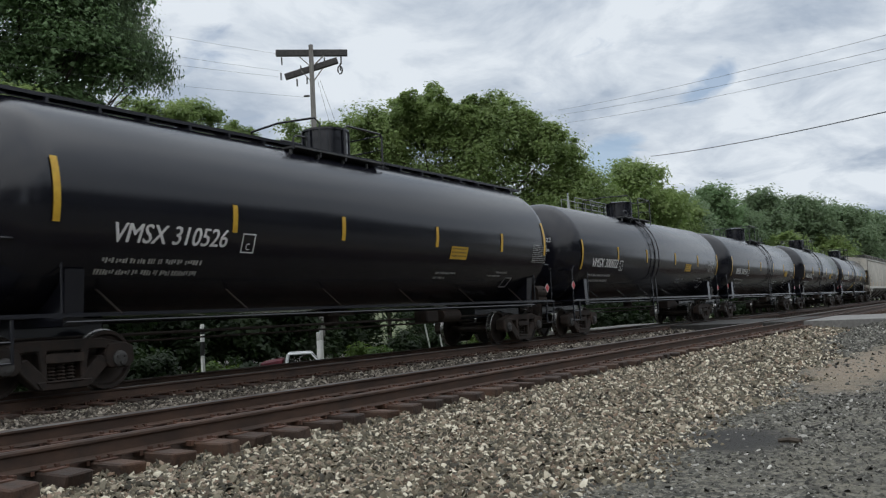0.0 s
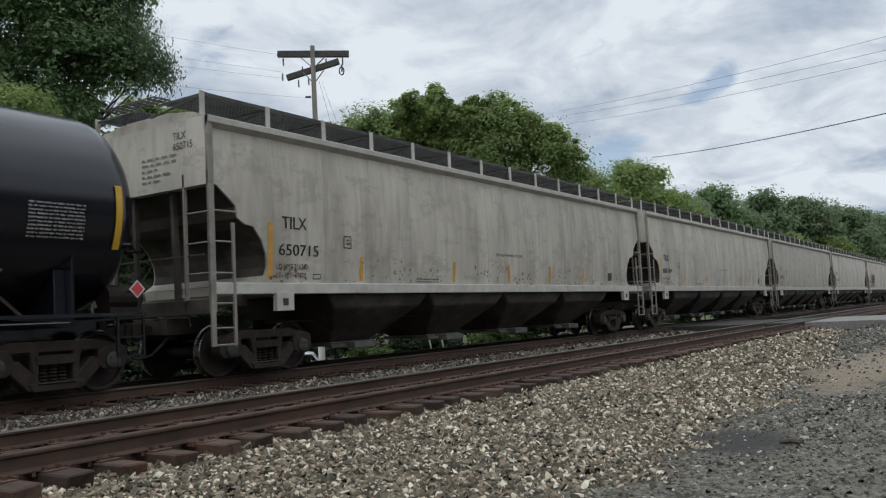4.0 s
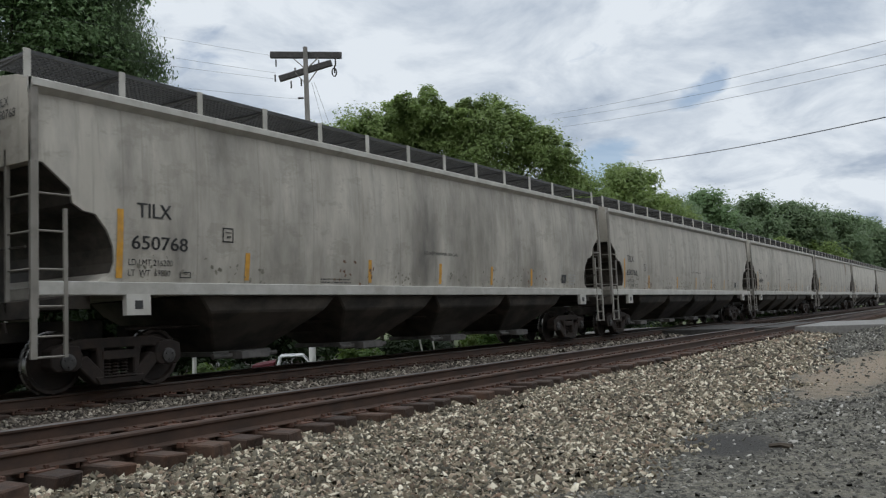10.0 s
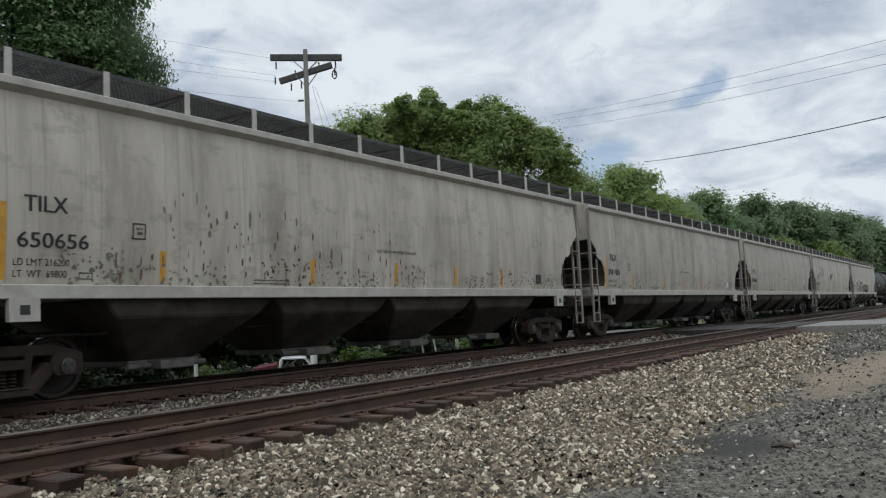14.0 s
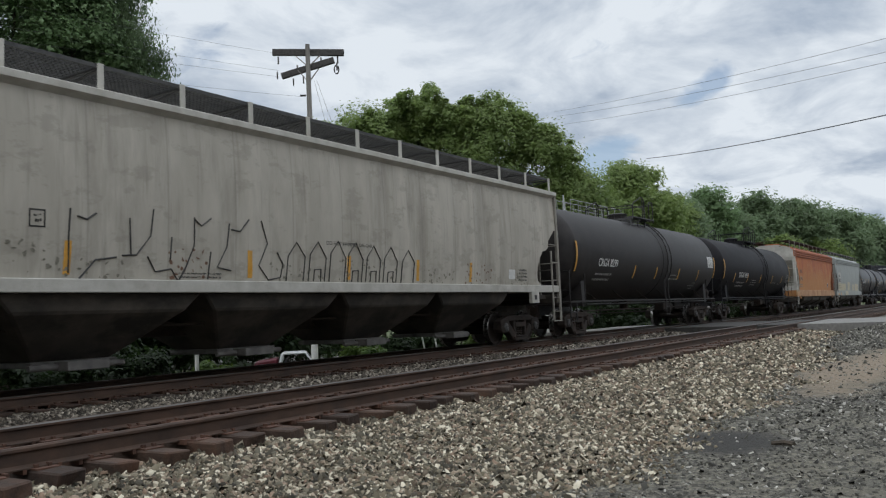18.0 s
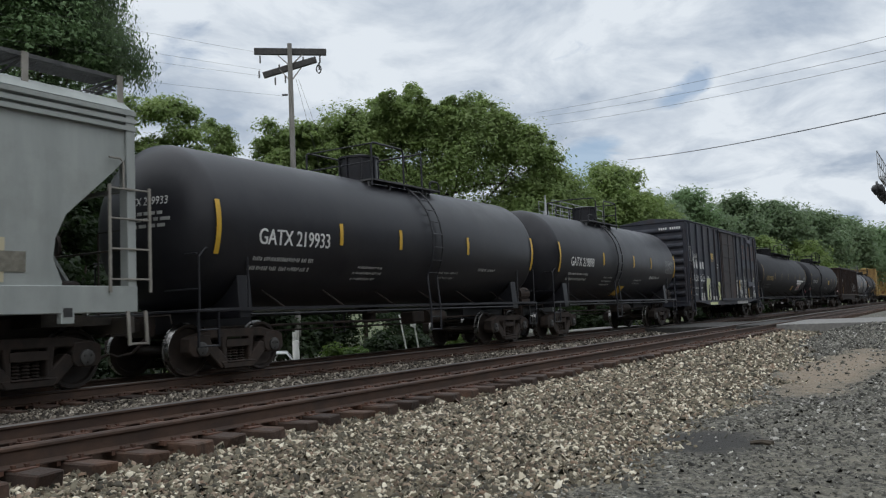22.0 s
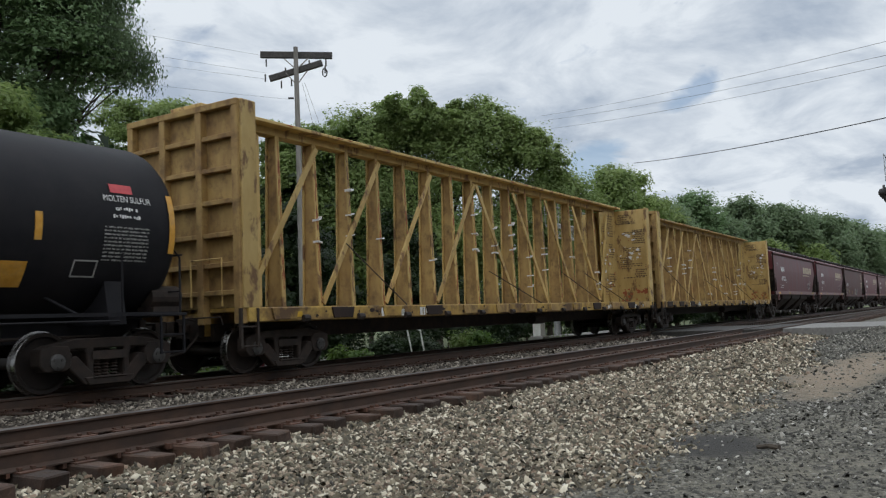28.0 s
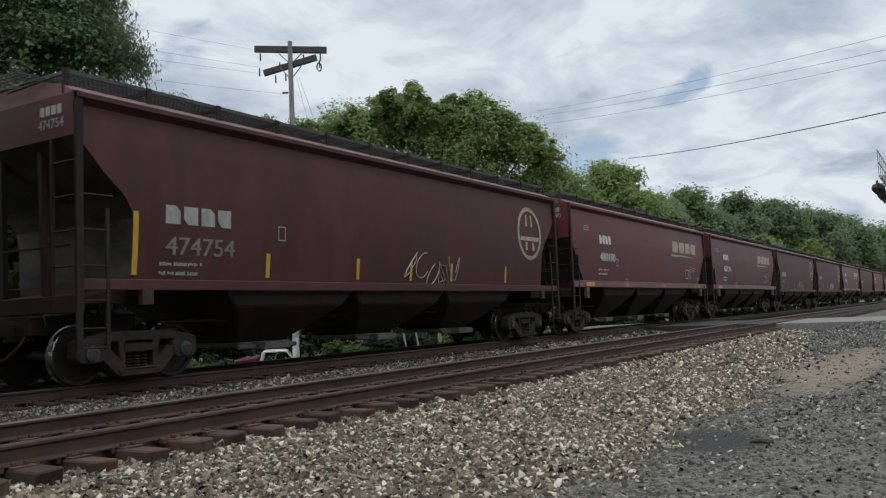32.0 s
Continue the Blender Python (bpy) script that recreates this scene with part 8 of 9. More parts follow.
    pts, faces = flat_text(num, 0.15, 0.85)
    k = 0.62 / width_of(pts)
    g = Geo().add([(-h4 - 0.012, -0.7 - a * k, 3.86 + b) for a, b in pts], faces)
    part("marking", g, M_DIMWHITE, c)
    g = Geo()
    for k in range(4):
        g.add([(-h4 - 0.012, -0.75 - k * 0.14, 4.06), (-h4 - 0.012, -0.86 - k * 0.14, 4.06), (-h4 - 0.012, -0.86 - k * 0.14, 4.2), (-h4 - 0.012, -0.75 - k * 0.14, 4.2)], [(0, 1, 2, 3)])
    part("mark_block", g, M_DIMWHITE, c)

# ---------------------------------------------------------------- trees and bushes


def leaves(rng, blobs, n, size, clumps, droop=0.0, spread=0.16):
    """Leaf blades in clumps over the skin of several rounded masses."""
    vol = np.array([b[3] * b[4] * b[5] for b in blobs]) ** (2 / 3)
    ci = rng.choice(len(blobs), clumps, p=vol / vol.sum())
    bl = np.array(blobs)[ci]
    d = rng.normal(size=(clumps, 3)); d /= np.linalg.norm(d, axis=1)[:, None]
    d[:, 2] = np.where(d[:, 2] < -0.35, -d[:, 2] * 0.6, d[:, 2])
    rad = 0.42 + 0.62 * rng.random(clumps) ** 0.6
    cc = bl[:, :3] + d * bl[:, 3:6] * rad[:, None]
    cr = bl[:, 3:6].mean(1) * spread * (0.6 + 0.9 * rng.random(clumps))
    li = rng.integers(0, clumps, n)
    off = np.clip(rng.normal(size=(n, 3)), -1.7, 1.7) * np.array([0.9, 0.9, 0.65])
    p = cc[li] + off * cr[li][:, None]
    if droop:
        p[:, 2] -= droop * rng.random(n) ** 2
    nrm = rng.normal(size=(n, 3)) * 0.6 + d[li] * 0.5 + off / (np.linalg.norm(off, axis=1)[:, None] + 1e-6) * 0.7 + np.array([0, 0, 1.0])
    nrm /= np.linalg.norm(nrm, axis=1)[:, None]
    t = np.cross(nrm, rng.normal(size=(n, 3))); t /= np.linalg.norm(t, axis=1)[:, None]
    if droop:
        t = t * 0.5 + np.array([0, 0, -1.0]) * 0.9
        t /= np.linalg.norm(t, axis=1)[:, None]
    b = np.cross(nrm, t)
    s = size * (0.55 + 0.9 * rng.random(n))[:, None]
    wd = 0.38 if not droop else 0.22
    v = np.stack([p - t * s * 0.45 + b * s * wd, p - t * s * 0.45 - b * s * wd, p + t * s * 0.55], 1).reshape(-1, 3)
    return v, np.arange(3 * n).reshape(-1, 3)


def tree(name, label, x, y, z, height, blobs, n, size, clumps, mat, seed, trunk_r=0.3, droop=0.0, spread=0.16, category="tree", limbs=7):
    """Tapered trunk and limbs with a crown of leaf clumps. Blobs are given from the foot of the trunk."""
    rng = np.random.default_rng(seed)
    root = tagged(new(name), label, category)
    root.location = (x, y, z)
    g = Geo()
    if trunk_r:
        hgt = height * 0.72
        pts = [(0.15 * math.sin(i * 1.3 + seed), 0.15 * math.cos(i * 1.7 + seed), hgt * i / 5) for i in range(6)]
        pts[0] = (0, 0, -0.3)
        g.tube(pts, trunk_r, 9, trunk_r * 0.3)
        for i in range(limbs):
            b = blobs[i % len(blobs)]
            q = pts[1 + i % 4]
            tip = (b[0] + rng.uniform(-0.4, 0.4) * b[3], b[1] + rng.uniform(-0.4, 0.4) * b[4], b[2] + rng.uniform(-0.2, 0.5) * b[5])
            mid = tuple((q[k] + tip[k]) / 2 + (0.1 * height * 0.3 if k == 2 else 0) for k in range(3))
            g.tube([q, mid, tip], trunk_r * 0.42, 6, trunk_r * 0.08)
        part("trunk", g, M_BARK, root, smooth=50)
    v, f = leaves(rng, blobs, int(n * 1.75), size * 0.72, clumps, droop, spread)
    put("crown", quick_mesh("crown", v, f, mat, 3), root)
    return root


def crown_blobs(seed, width, base, top, k=20):
    """Uneven masses that fill a crown of that width between two heights."""
    rg = random.Random(seed)
    out = []
    for i in range(k):
        t = ((i + 0.5) / k) ** 0.85
        zz = base + (top - base) * (0.12 + 0.86 * t)
        wr = width * math.sin(math.pi * (0.16 + 0.74 * t)) ** 0.7
        a = i * 2.4 + rg.uniform(-0.6, 0.6)
        r = width * rg.uniform(0.3, 0.52) * (1.1 - 0.42 * t)
        rr = max(wr - r * 0.75, 0) * rg.uniform(0.3, 1.0)
        out.append((rr * math.cos(a), rr * math.sin(a), min(zz + rg.uniform(-0.4, 0.4), top - r * 0.5), r, r, r * rg.uniform(0.7, 1.0)))
    return out


# tall old tree behind the train, with drooping pale twigs at its edge
tree("tree", "tall dense dark green tree behind the train", 17.2, 30.5, -1.7, 17,
     [(0, 0, 15, 4.0, 4.0, 3.5), (-3, 1.5, 12, 3.6, 3.6, 3.2), (1.4, -1.8, 12.6, 2.6, 2.6, 2.6), (-0.2, -0.7, 9.6, 2.5, 2.3, 2.6), (-2.6, -1.2, 8.8, 3.0, 3.0, 2.8), (-0.8, 0.0, 6.6, 2.4, 2.4, 2.2), (-3.0, 0, 5.4, 3.0, 3.0, 2.6), (2.0, -2.6, 16.4, 2.0, 2.0, 1.8), (0.6, -1.6, 10.6, 1.8, 1.8, 2.0), (0.2, -1.4, 8.2, 1.8, 1.8, 2.0)],
     105000, 0.22, 2100, M_LEAFDARK, 3, 0.42, limbs=12)
tree("tree", "tree with pale drooping twigs beside the tall tree", 16.2, 30.0, -1.7, 14,
     [(3.4, -2.6, 13.4, 1.3, 1.3, 1.6), (4.0, -3.3, 12.9, 1.0, 1.0, 1.2), (4.2, -3.7, 12.5, 0.8, 0.8, 0.8), (3.2, -2.2, 15.0, 1.3, 1.3, 1.4)], 10000, 0.2, 220, M_LEAFPALE, 8, 0.16, droop=0.9, spread=0.3)
tree("tree", "lighter green young tree in front of the tall tree", 14.2, 25.8, -1.7, 11,
     [(0, 0, 9.2, 1.7, 1.7, 1.6), (1.2, -0.8, 7.6, 1.6, 1.6, 1.4), (-1.4, 0.6, 7.8, 1.8, 1.8, 1.6), (0, 0, 5.6, 2.2, 2.2, 1.8), (-1.5, 0.4, 4.0, 2.4, 2.4, 1.8)], 30000, 0.2, 520, M_LEAF, 9, 0.2)
# the middle distance
BG = [(36.4, 42.9, 3.2, 3.0, 17.6, 36000, 0.22, M_LEAF, 21), (33.6, 44.6, 3.0, 3.0, 17.2, 32000, 0.22, M_LEAF, 22), (41.2, 43.9, 2.6, 4.0, 16.8, 26000, 0.22, M_LEAF, 23), (42.6, 39.8, 3.0, 3.0, 16.4, 30000, 0.22, M_LEAF, 24),
      (60.5, 46.0, 4.6, 4.0, 18.0, 22000, 0.34, M_LEAF, 25), (68.5, 46.5, 4.6, 4.0, 17.6, 22000, 0.34, M_LEAF, 26)]
for x, y, wd, b0, t0, n, s, m, sd in BG:
    tree("tree", "light green broadleaf tree far behind the tracks", x, y, -1.75, t0, crown_blobs(sd, wd, b0, t0), int(n * 0.62), s * 1.25, n // 44, m, sd, 0.22, spread=0.3)


def plumes(seed, k):
    """Upright branch ends that give the maple its ragged outline."""
    rg = random.Random(seed)
    out = []
    for i in range(k):
        u = -10.0 + 19.2 * (i + rg.random()) / k
        d = rg.uniform(-3.0, 3.0)
        top = float(np.interp(u, [-10.1, -9.4, -8.4, -7.4, -6.4, -4.6, -3.4, -2.1, -1.1, -0.3, 0.5, 1.9, 2.8, 3.8, 5.5, 7.6, 9.3], [13.3, 14.8, 16.2, 17.1, 18.0, 18.5, 19.6, 19.5, 18.6, 19.0, 20.2, 18.9, 19.8, 18.7, 18.3, 17.4, 16.4])) - abs(d) * 0.3 - rg.uniform(-0.35, 0.75)
        rz = rg.uniform(1.4, 2.2)
        r = rg.uniform(0.55, 0.95)
        out.append((-0.54 * u + 0.84 * d, 0.84 * u + 0.54 * d, top - rz, r, r, rz))
    return out


tree("tree", "broad bright green maple behind the train", 51.2, 32.9, -1.75, 19,
     [(0, 0, 15.2, 3.0, 3.0, 2.6), (1.6, -3.2, 15.2, 3.2, 3.2, 2.6), (-3.2, 4.2, 15.4, 3.0, 3.0, 2.6), (-5.2, 7.0, 13.8, 2.8, 2.8, 2.6), (-1.6, 2.0, 15.2, 2.8, 2.8, 2.6), (3.0, -6.4, 13.4, 2.6, 2.6, 2.6),
      (1.5, -2.5, 12.4, 4.2, 4.2, 3.6), (-3.2, 4.0, 11.0, 4.4, 4.4, 3.8), (0, 0, 8.0, 5.0, 6.5, 3.6), (3.4, -6.4, 9.0, 3.4, 3.4, 3.4), (-5.6, 7.4, 9.6, 3.6, 3.6, 3.6), (3.4, -7.6, 11.2, 1.8, 1.8, 2.4), (-5.4, 7.2, 6.2, 3.6, 3.6, 3.2), (-2.6, 3.4, 5.6, 3.6, 3.6, 2.8), (1.6, -3.2, 5.4, 3.4, 3.4, 2.8), (-7.4, 9.4, 8.0, 2.6, 2.6, 3.4), (4.9, -8.2, 10.2, 2.0, 2.0, 3.0), (4.6, -7.8, 6.4, 2.2, 2.2, 2.6), (5.9, -9.2, 9.6, 1.6, 1.6, 3.2)] + plumes(61, 72),
     165000, 0.28, 1900, M_LEAF, 31, 0.4, limbs=14, spread=0.2)
tree("tree", "broadleaf tree beside the broad maple", 44.6, 38.8, -1.75, 14,
     crown_blobs(32, 4.4, 2.5, 16.2), 38000, 0.27, 800, M_LEAF, 32, 0.3)
MID = [(84.0, 30.6, 6.0, 3, 17.2, 34000, 0.36, M_LEAF, 41), (92, 30.5, 4.8, 3, 15.6, 22000, 0.36, M_LEAF, 42), (76, 34.5, 4.6, 2, 12.0, 22000, 0.36, M_LEAF, 43), (66, 31, 4.0, 1, 9.0, 14000, 0.36, M_LEAF, 44),
       (113, 31.0, 4.8, 2, 17.8, 18000, 0.44, M_LEAFDARK, 45), (106, 33, 5.0, 2, 16.5, 16000, 0.44, M_LEAFFAR, 46), (98, 29.5, 4.8, 1, 14.0, 14000, 0.42, M_LEAFFAR, 47), (120, 30.0, 4.8, 1, 16.4, 14000, 0.42, M_LEAFFAR, 57),
       (131, 28.8, 6.0, 2, 18.0, 22000, 0.5, M_LEAFFAR, 48), (140, 25.0, 6.4, 2, 17.7, 22000, 0.5, M_LEAFFAR, 49), (148, 20.5, 6.4, 2, 16.9, 20000, 0.5, M_LEAFFAR, 50), (157, 17.0, 6.6, 2, 15.5, 20000, 0.5, M_LEAFFAR, 51),
       (166, 13.0, 7.0, 2, 13.8, 18000, 0.55, M_LEAFDARK, 52), (124, 24.0, 4.5, 1, 11.5, 12000, 0.46, M_LEAF, 53), (138, 20.5, 5.0, 1, 11.0, 12000, 0.5, M_LEAF, 54), (180, 20, 8.0, 2, 17.5, 14000, 0.65, M_LEAFFAR, 55), (112, 24.5, 3.6, 0.5, 8.0, 8000, 0.45, M_LEAF, 56)]
for x, y, wd, b0, t0, n, s, m, sd in MID:
    tree("tree", "broadleaf tree in the wood along the line", x, y, -1.75, t0, crown_blobs(sd, wd, b0, t0, 26), int(n * 0.85), s * 1.15, n // 42, m, sd, 0.3, spread=0.28 if x < 97 else 0.42)
# wood behind the train; last two stands are unseen, added to darken reflections
rng = np.random.default_rng(77)
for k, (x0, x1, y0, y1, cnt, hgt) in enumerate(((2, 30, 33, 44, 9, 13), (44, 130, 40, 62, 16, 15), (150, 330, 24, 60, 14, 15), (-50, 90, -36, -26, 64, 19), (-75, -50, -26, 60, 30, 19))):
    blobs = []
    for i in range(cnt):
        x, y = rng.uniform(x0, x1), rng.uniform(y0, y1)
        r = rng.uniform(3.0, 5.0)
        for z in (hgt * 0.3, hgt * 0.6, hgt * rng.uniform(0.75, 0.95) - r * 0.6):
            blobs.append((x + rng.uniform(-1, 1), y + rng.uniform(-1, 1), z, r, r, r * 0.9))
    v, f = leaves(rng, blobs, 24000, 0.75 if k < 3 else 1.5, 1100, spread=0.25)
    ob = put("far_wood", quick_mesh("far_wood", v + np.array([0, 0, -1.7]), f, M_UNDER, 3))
    tagged(ob, "dense wood in shade-dark leaves around the railway", "woods", kind="stuff")


def bush(x, y, z, r, hgt, n, size, mat, seed, label):
    rng = np.random.default_rng(seed)
    blobs = [(rng.uniform(-0.5, 0.5) * r, rng.uniform(-0.5, 0.5) * r, hgt * rng.uniform(0.3, 0.75), r * 0.55, r * 0.55, hgt * 0.3) for _ in range(5)]
    root = tagged(new("bush"), label, "bush")
    root.location = (x, y, z)
    g = Geo()
    for i in range(5):
        b = blobs[i]
        g.tube([(0, 0, -0.1), (b[0] * 0.5, b[1] * 0.5, b[2] * 0.6), (b[0], b[1], b[2])], 0.03, 5, 0.01)
    part("stem", g, M_BARK, root)
    v, f = leaves(rng, blobs, n * 2, size * 0.7, max(30, n // 40), spread=0.24)
    put("foliage", quick_mesh("foliage", v, f, mat, 3), root)


# most bushes carry the shade behind the train in their leaf colour
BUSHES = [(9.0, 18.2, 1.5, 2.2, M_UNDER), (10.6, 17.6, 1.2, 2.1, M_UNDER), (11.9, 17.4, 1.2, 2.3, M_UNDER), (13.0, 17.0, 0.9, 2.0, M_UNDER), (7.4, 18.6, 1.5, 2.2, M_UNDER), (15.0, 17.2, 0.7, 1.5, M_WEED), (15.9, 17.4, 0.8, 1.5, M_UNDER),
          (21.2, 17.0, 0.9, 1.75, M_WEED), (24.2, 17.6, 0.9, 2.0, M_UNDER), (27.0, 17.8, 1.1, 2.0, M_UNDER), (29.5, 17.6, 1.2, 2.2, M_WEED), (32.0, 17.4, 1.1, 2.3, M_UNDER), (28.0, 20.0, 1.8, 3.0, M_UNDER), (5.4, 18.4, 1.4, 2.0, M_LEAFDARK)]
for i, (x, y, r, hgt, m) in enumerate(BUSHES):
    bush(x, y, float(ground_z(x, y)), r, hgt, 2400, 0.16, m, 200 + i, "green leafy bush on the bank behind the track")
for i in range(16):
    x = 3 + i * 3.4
    bush(x, 23.5 + (i % 3), -1.75, 2.2, 3.8 + (i % 4) * 0.5, 3200, 0.27, M_UNDER, 300 + i, "shrub in shade-dark leaves at the edge of the wood")
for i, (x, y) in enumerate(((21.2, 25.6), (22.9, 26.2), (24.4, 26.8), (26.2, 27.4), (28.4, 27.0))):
    bush(x, y, -1.75, 2.4, 4.4 + (i % 2) * 0.4, 3600, 0.27, M_UNDER, 360 + i, "shrub in shade-dark leaves at the edge of the wood")
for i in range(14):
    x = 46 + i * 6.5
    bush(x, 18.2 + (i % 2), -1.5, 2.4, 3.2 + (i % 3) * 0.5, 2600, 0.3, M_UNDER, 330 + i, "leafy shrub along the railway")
# low trees added so that their meeting crowns shade the shrubs
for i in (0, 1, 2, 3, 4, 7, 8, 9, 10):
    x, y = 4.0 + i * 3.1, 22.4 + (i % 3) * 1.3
    tree("tree", "low added tree with shade-dark leaves over the shrubs", x, y, -1.75, 6.5, crown_blobs(500 + i, 2.3, 2.2, 7.0 + (i % 2) * 0.7, 12), 5200, 0.24, 110, M_UNDER, 500 + i, 0.11, spread=0.3)
# weeds on the bank and in the ballast
rng = np.random.default_rng(5)
n = 9000
wx = rng.uniform(2, 60, n); wy = 14.8 + 3.6 * rng.random(n) ** 0.8
keep = (np.sin(wx * 0.9) + np.sin(wx * 0.37 + wy) + rng.normal(size=n) * 0.5 > 0.1) & ((wx < 34) | (wx > 43))
wx, wy = wx[keep], wy[keep]
n = len(wx)
hgt = rng.uniform(0.12, 0.5, n)
a = rng.uniform(0, 6.28, n)
base = np.stack([wx, wy, ground_z(wx, wy) + 0.0], 1)
base[:, 2] = np.maximum(base[:, 2], np.interp(wy, [13.95, 15.4], [BED, -0.95]) * (wy < 15.4) + -9 * (wy >= 15.4))
side = np.stack([np.cos(a), np.sin(a), 0 * a], 1) * 0.03
lean = np.stack([np.cos(a + 1.5), np.sin(a + 1.5), 0 * a], 1) * (hgt * 0.4)[:, None]
up = np.array([0, 0, 1.0]) * hgt[:, None]
v = np.stack([base - side, base + side, base + up * 0.6 + lean * 0.4 + side, base + up + lean], 1).reshape(-1, 3)
tagged(put("weeds", quick_mesh("weeds", v, np.arange(4 * n).reshape(-1, 4), M_WEED)), "green weeds and grass on the bank behind the track", "weeds", kind="stuff")

# ---------------------------------------------------------------- utility pole and wires
root = tagged(new("utility_pole"), "weathered wooden utility pole with two crossarms, one hanging askew", "utility pole")
root.location = (24.45, 21.85, -1.75)
PT = 13.55
g = Geo().tube([(0, 0, -0.3), (0.02, 0, 5), (0.03, 0.01, 9.5), (0.0, 0, PT)], 0.145, 12, 0.09)
part("pole", g, M_POLE, root, smooth=50)
ax = Vector((1.505, -2.27, 0)).normalized()
pr = Vector((-ax.y, ax.x, 0))


def armp(u, z, o=0.16):
    q = ax * u - pr * o * -1
    return (q.x, q.y, z)


g = Geo().bar(armp(-1.42, PT - 0.21), armp(1.42, PT - 0.34), 0.14, 0.26)
part("crossarm", g, M_ARM, root, bevel=0.015)
g = Geo().bar(armp(-1.08, PT - 1.20), armp(1.02, PT - 0.62), 0.16, 0.24)
part("crossarm", g, M_ARM, root, "askew dark crossarm", bevel=0.015)
for s in (-1, 1):
    g = Geo().bar(armp(s * 0.48, PT - 0.42, 0.1), armp(0.03 * s, PT - 0.85, 0.1), 0.07, 0.03)
    part("brace", g, M_POLE, root)
    g = Geo().bar(armp(s * 0.42, PT - (1.0 if s < 0 else 0.95), 0.1), armp(0.04 * s, PT - 1.45, 0.1), 0.06, 0.03)
    part("brace", g, M_POLE, root)
for u, z in ((-1.2, PT - 0.55), (1.16, PT - 0.62), (-1.25, PT - 1.16), (-0.62, PT - 1.45), (-0.45, PT - 0.92), (0.5, PT - 0.64), (1.12, PT - 0.9), (-0.22, PT - 1.38)):
    g = Geo()
    c = armp(u, z, 0.18)
    prof = [(c[2] + 0.17, 0.012)]
    for k in range(4):
        prof += [(c[2] + 0.14 - k * 0.075, 0.024), (c[2] + 0.12 - k * 0.075, 0.038), (c[2] + 0.09 - k * 0.075, 0.024)]
    g.lathe(prof, "z", (c[0], c[1], 0), 8)
    part("insulator", g, M_ARM, root)
g = Geo()
g.tube([armp(1.1 + 0.09 * math.cos(i * 0.6283), PT - 1.0 + 0.17 * math.sin(i * 0.6283), 0.2) for i in range(11)], 0.028, 6)
part("wire_loop", g, M_ARM, root)
g = Geo().tube([armp(-0.12, PT - 2.05, 0.0), armp(-0.34, PT - 2.05, 0.0)], 0.04, 6)
part("bracket", g, M_ARM, root)


def wire(label, a, b, sag, r, name="wire"):
    g = Geo()
    a, b = Vector(a), Vector(b)
    g.tube([a.lerp(b, i / 14) - Vector((0, 0, sag * 4 * (i / 14) * (1 - i / 14))) for i in range(15)], r, 5)
    return tagged(part(name, g, M_WIRE, None), label, "wire")


P = Vector(root.location)
for u, z, dz in ((-1.3, PT - 0.25, 3.4), (-1.2, PT - 0.95, 3.0), (-1.2, PT - 1.2, 2.4), (-0.3, PT - 2.05, 1.9)):
    p = P + Vector(armp(u, z))
    wire("thin dark wire strung from the wooden pole", p, p + Vector((-26, 14, dz)), 0.5, 0.0045)
wire("thin guy wire from the wooden pole", P + Vector(armp(0.2, PT - 1.4)), P + Vector((3.2, 0.4, 6.0)), 0.0, 0.006)
wire("thin guy wire from the wooden pole", P + Vector(armp(0.3, PT - 1.4)), P + Vector((4.2, 0.4, 6.4)), 0.0, 0.006)
for a, b in (((81.2, 37.7, 22.2), (46.6, 0.0, 13.95)), ((81.4, 37.5, 21.7), (46.6, 0.0, 13.2)), ((81.8, 37.0, 20.8), (46.6, 0.0, 12.7))):
    wire("thin overhead wire high above the crossing", a, b, 0.35, 0.012)
wire("thick dark overhead cable above the crossing", (77.3, 26.5, 15.0), (40.9, 0.0, 9.05), 0.3, 0.03, "cable")

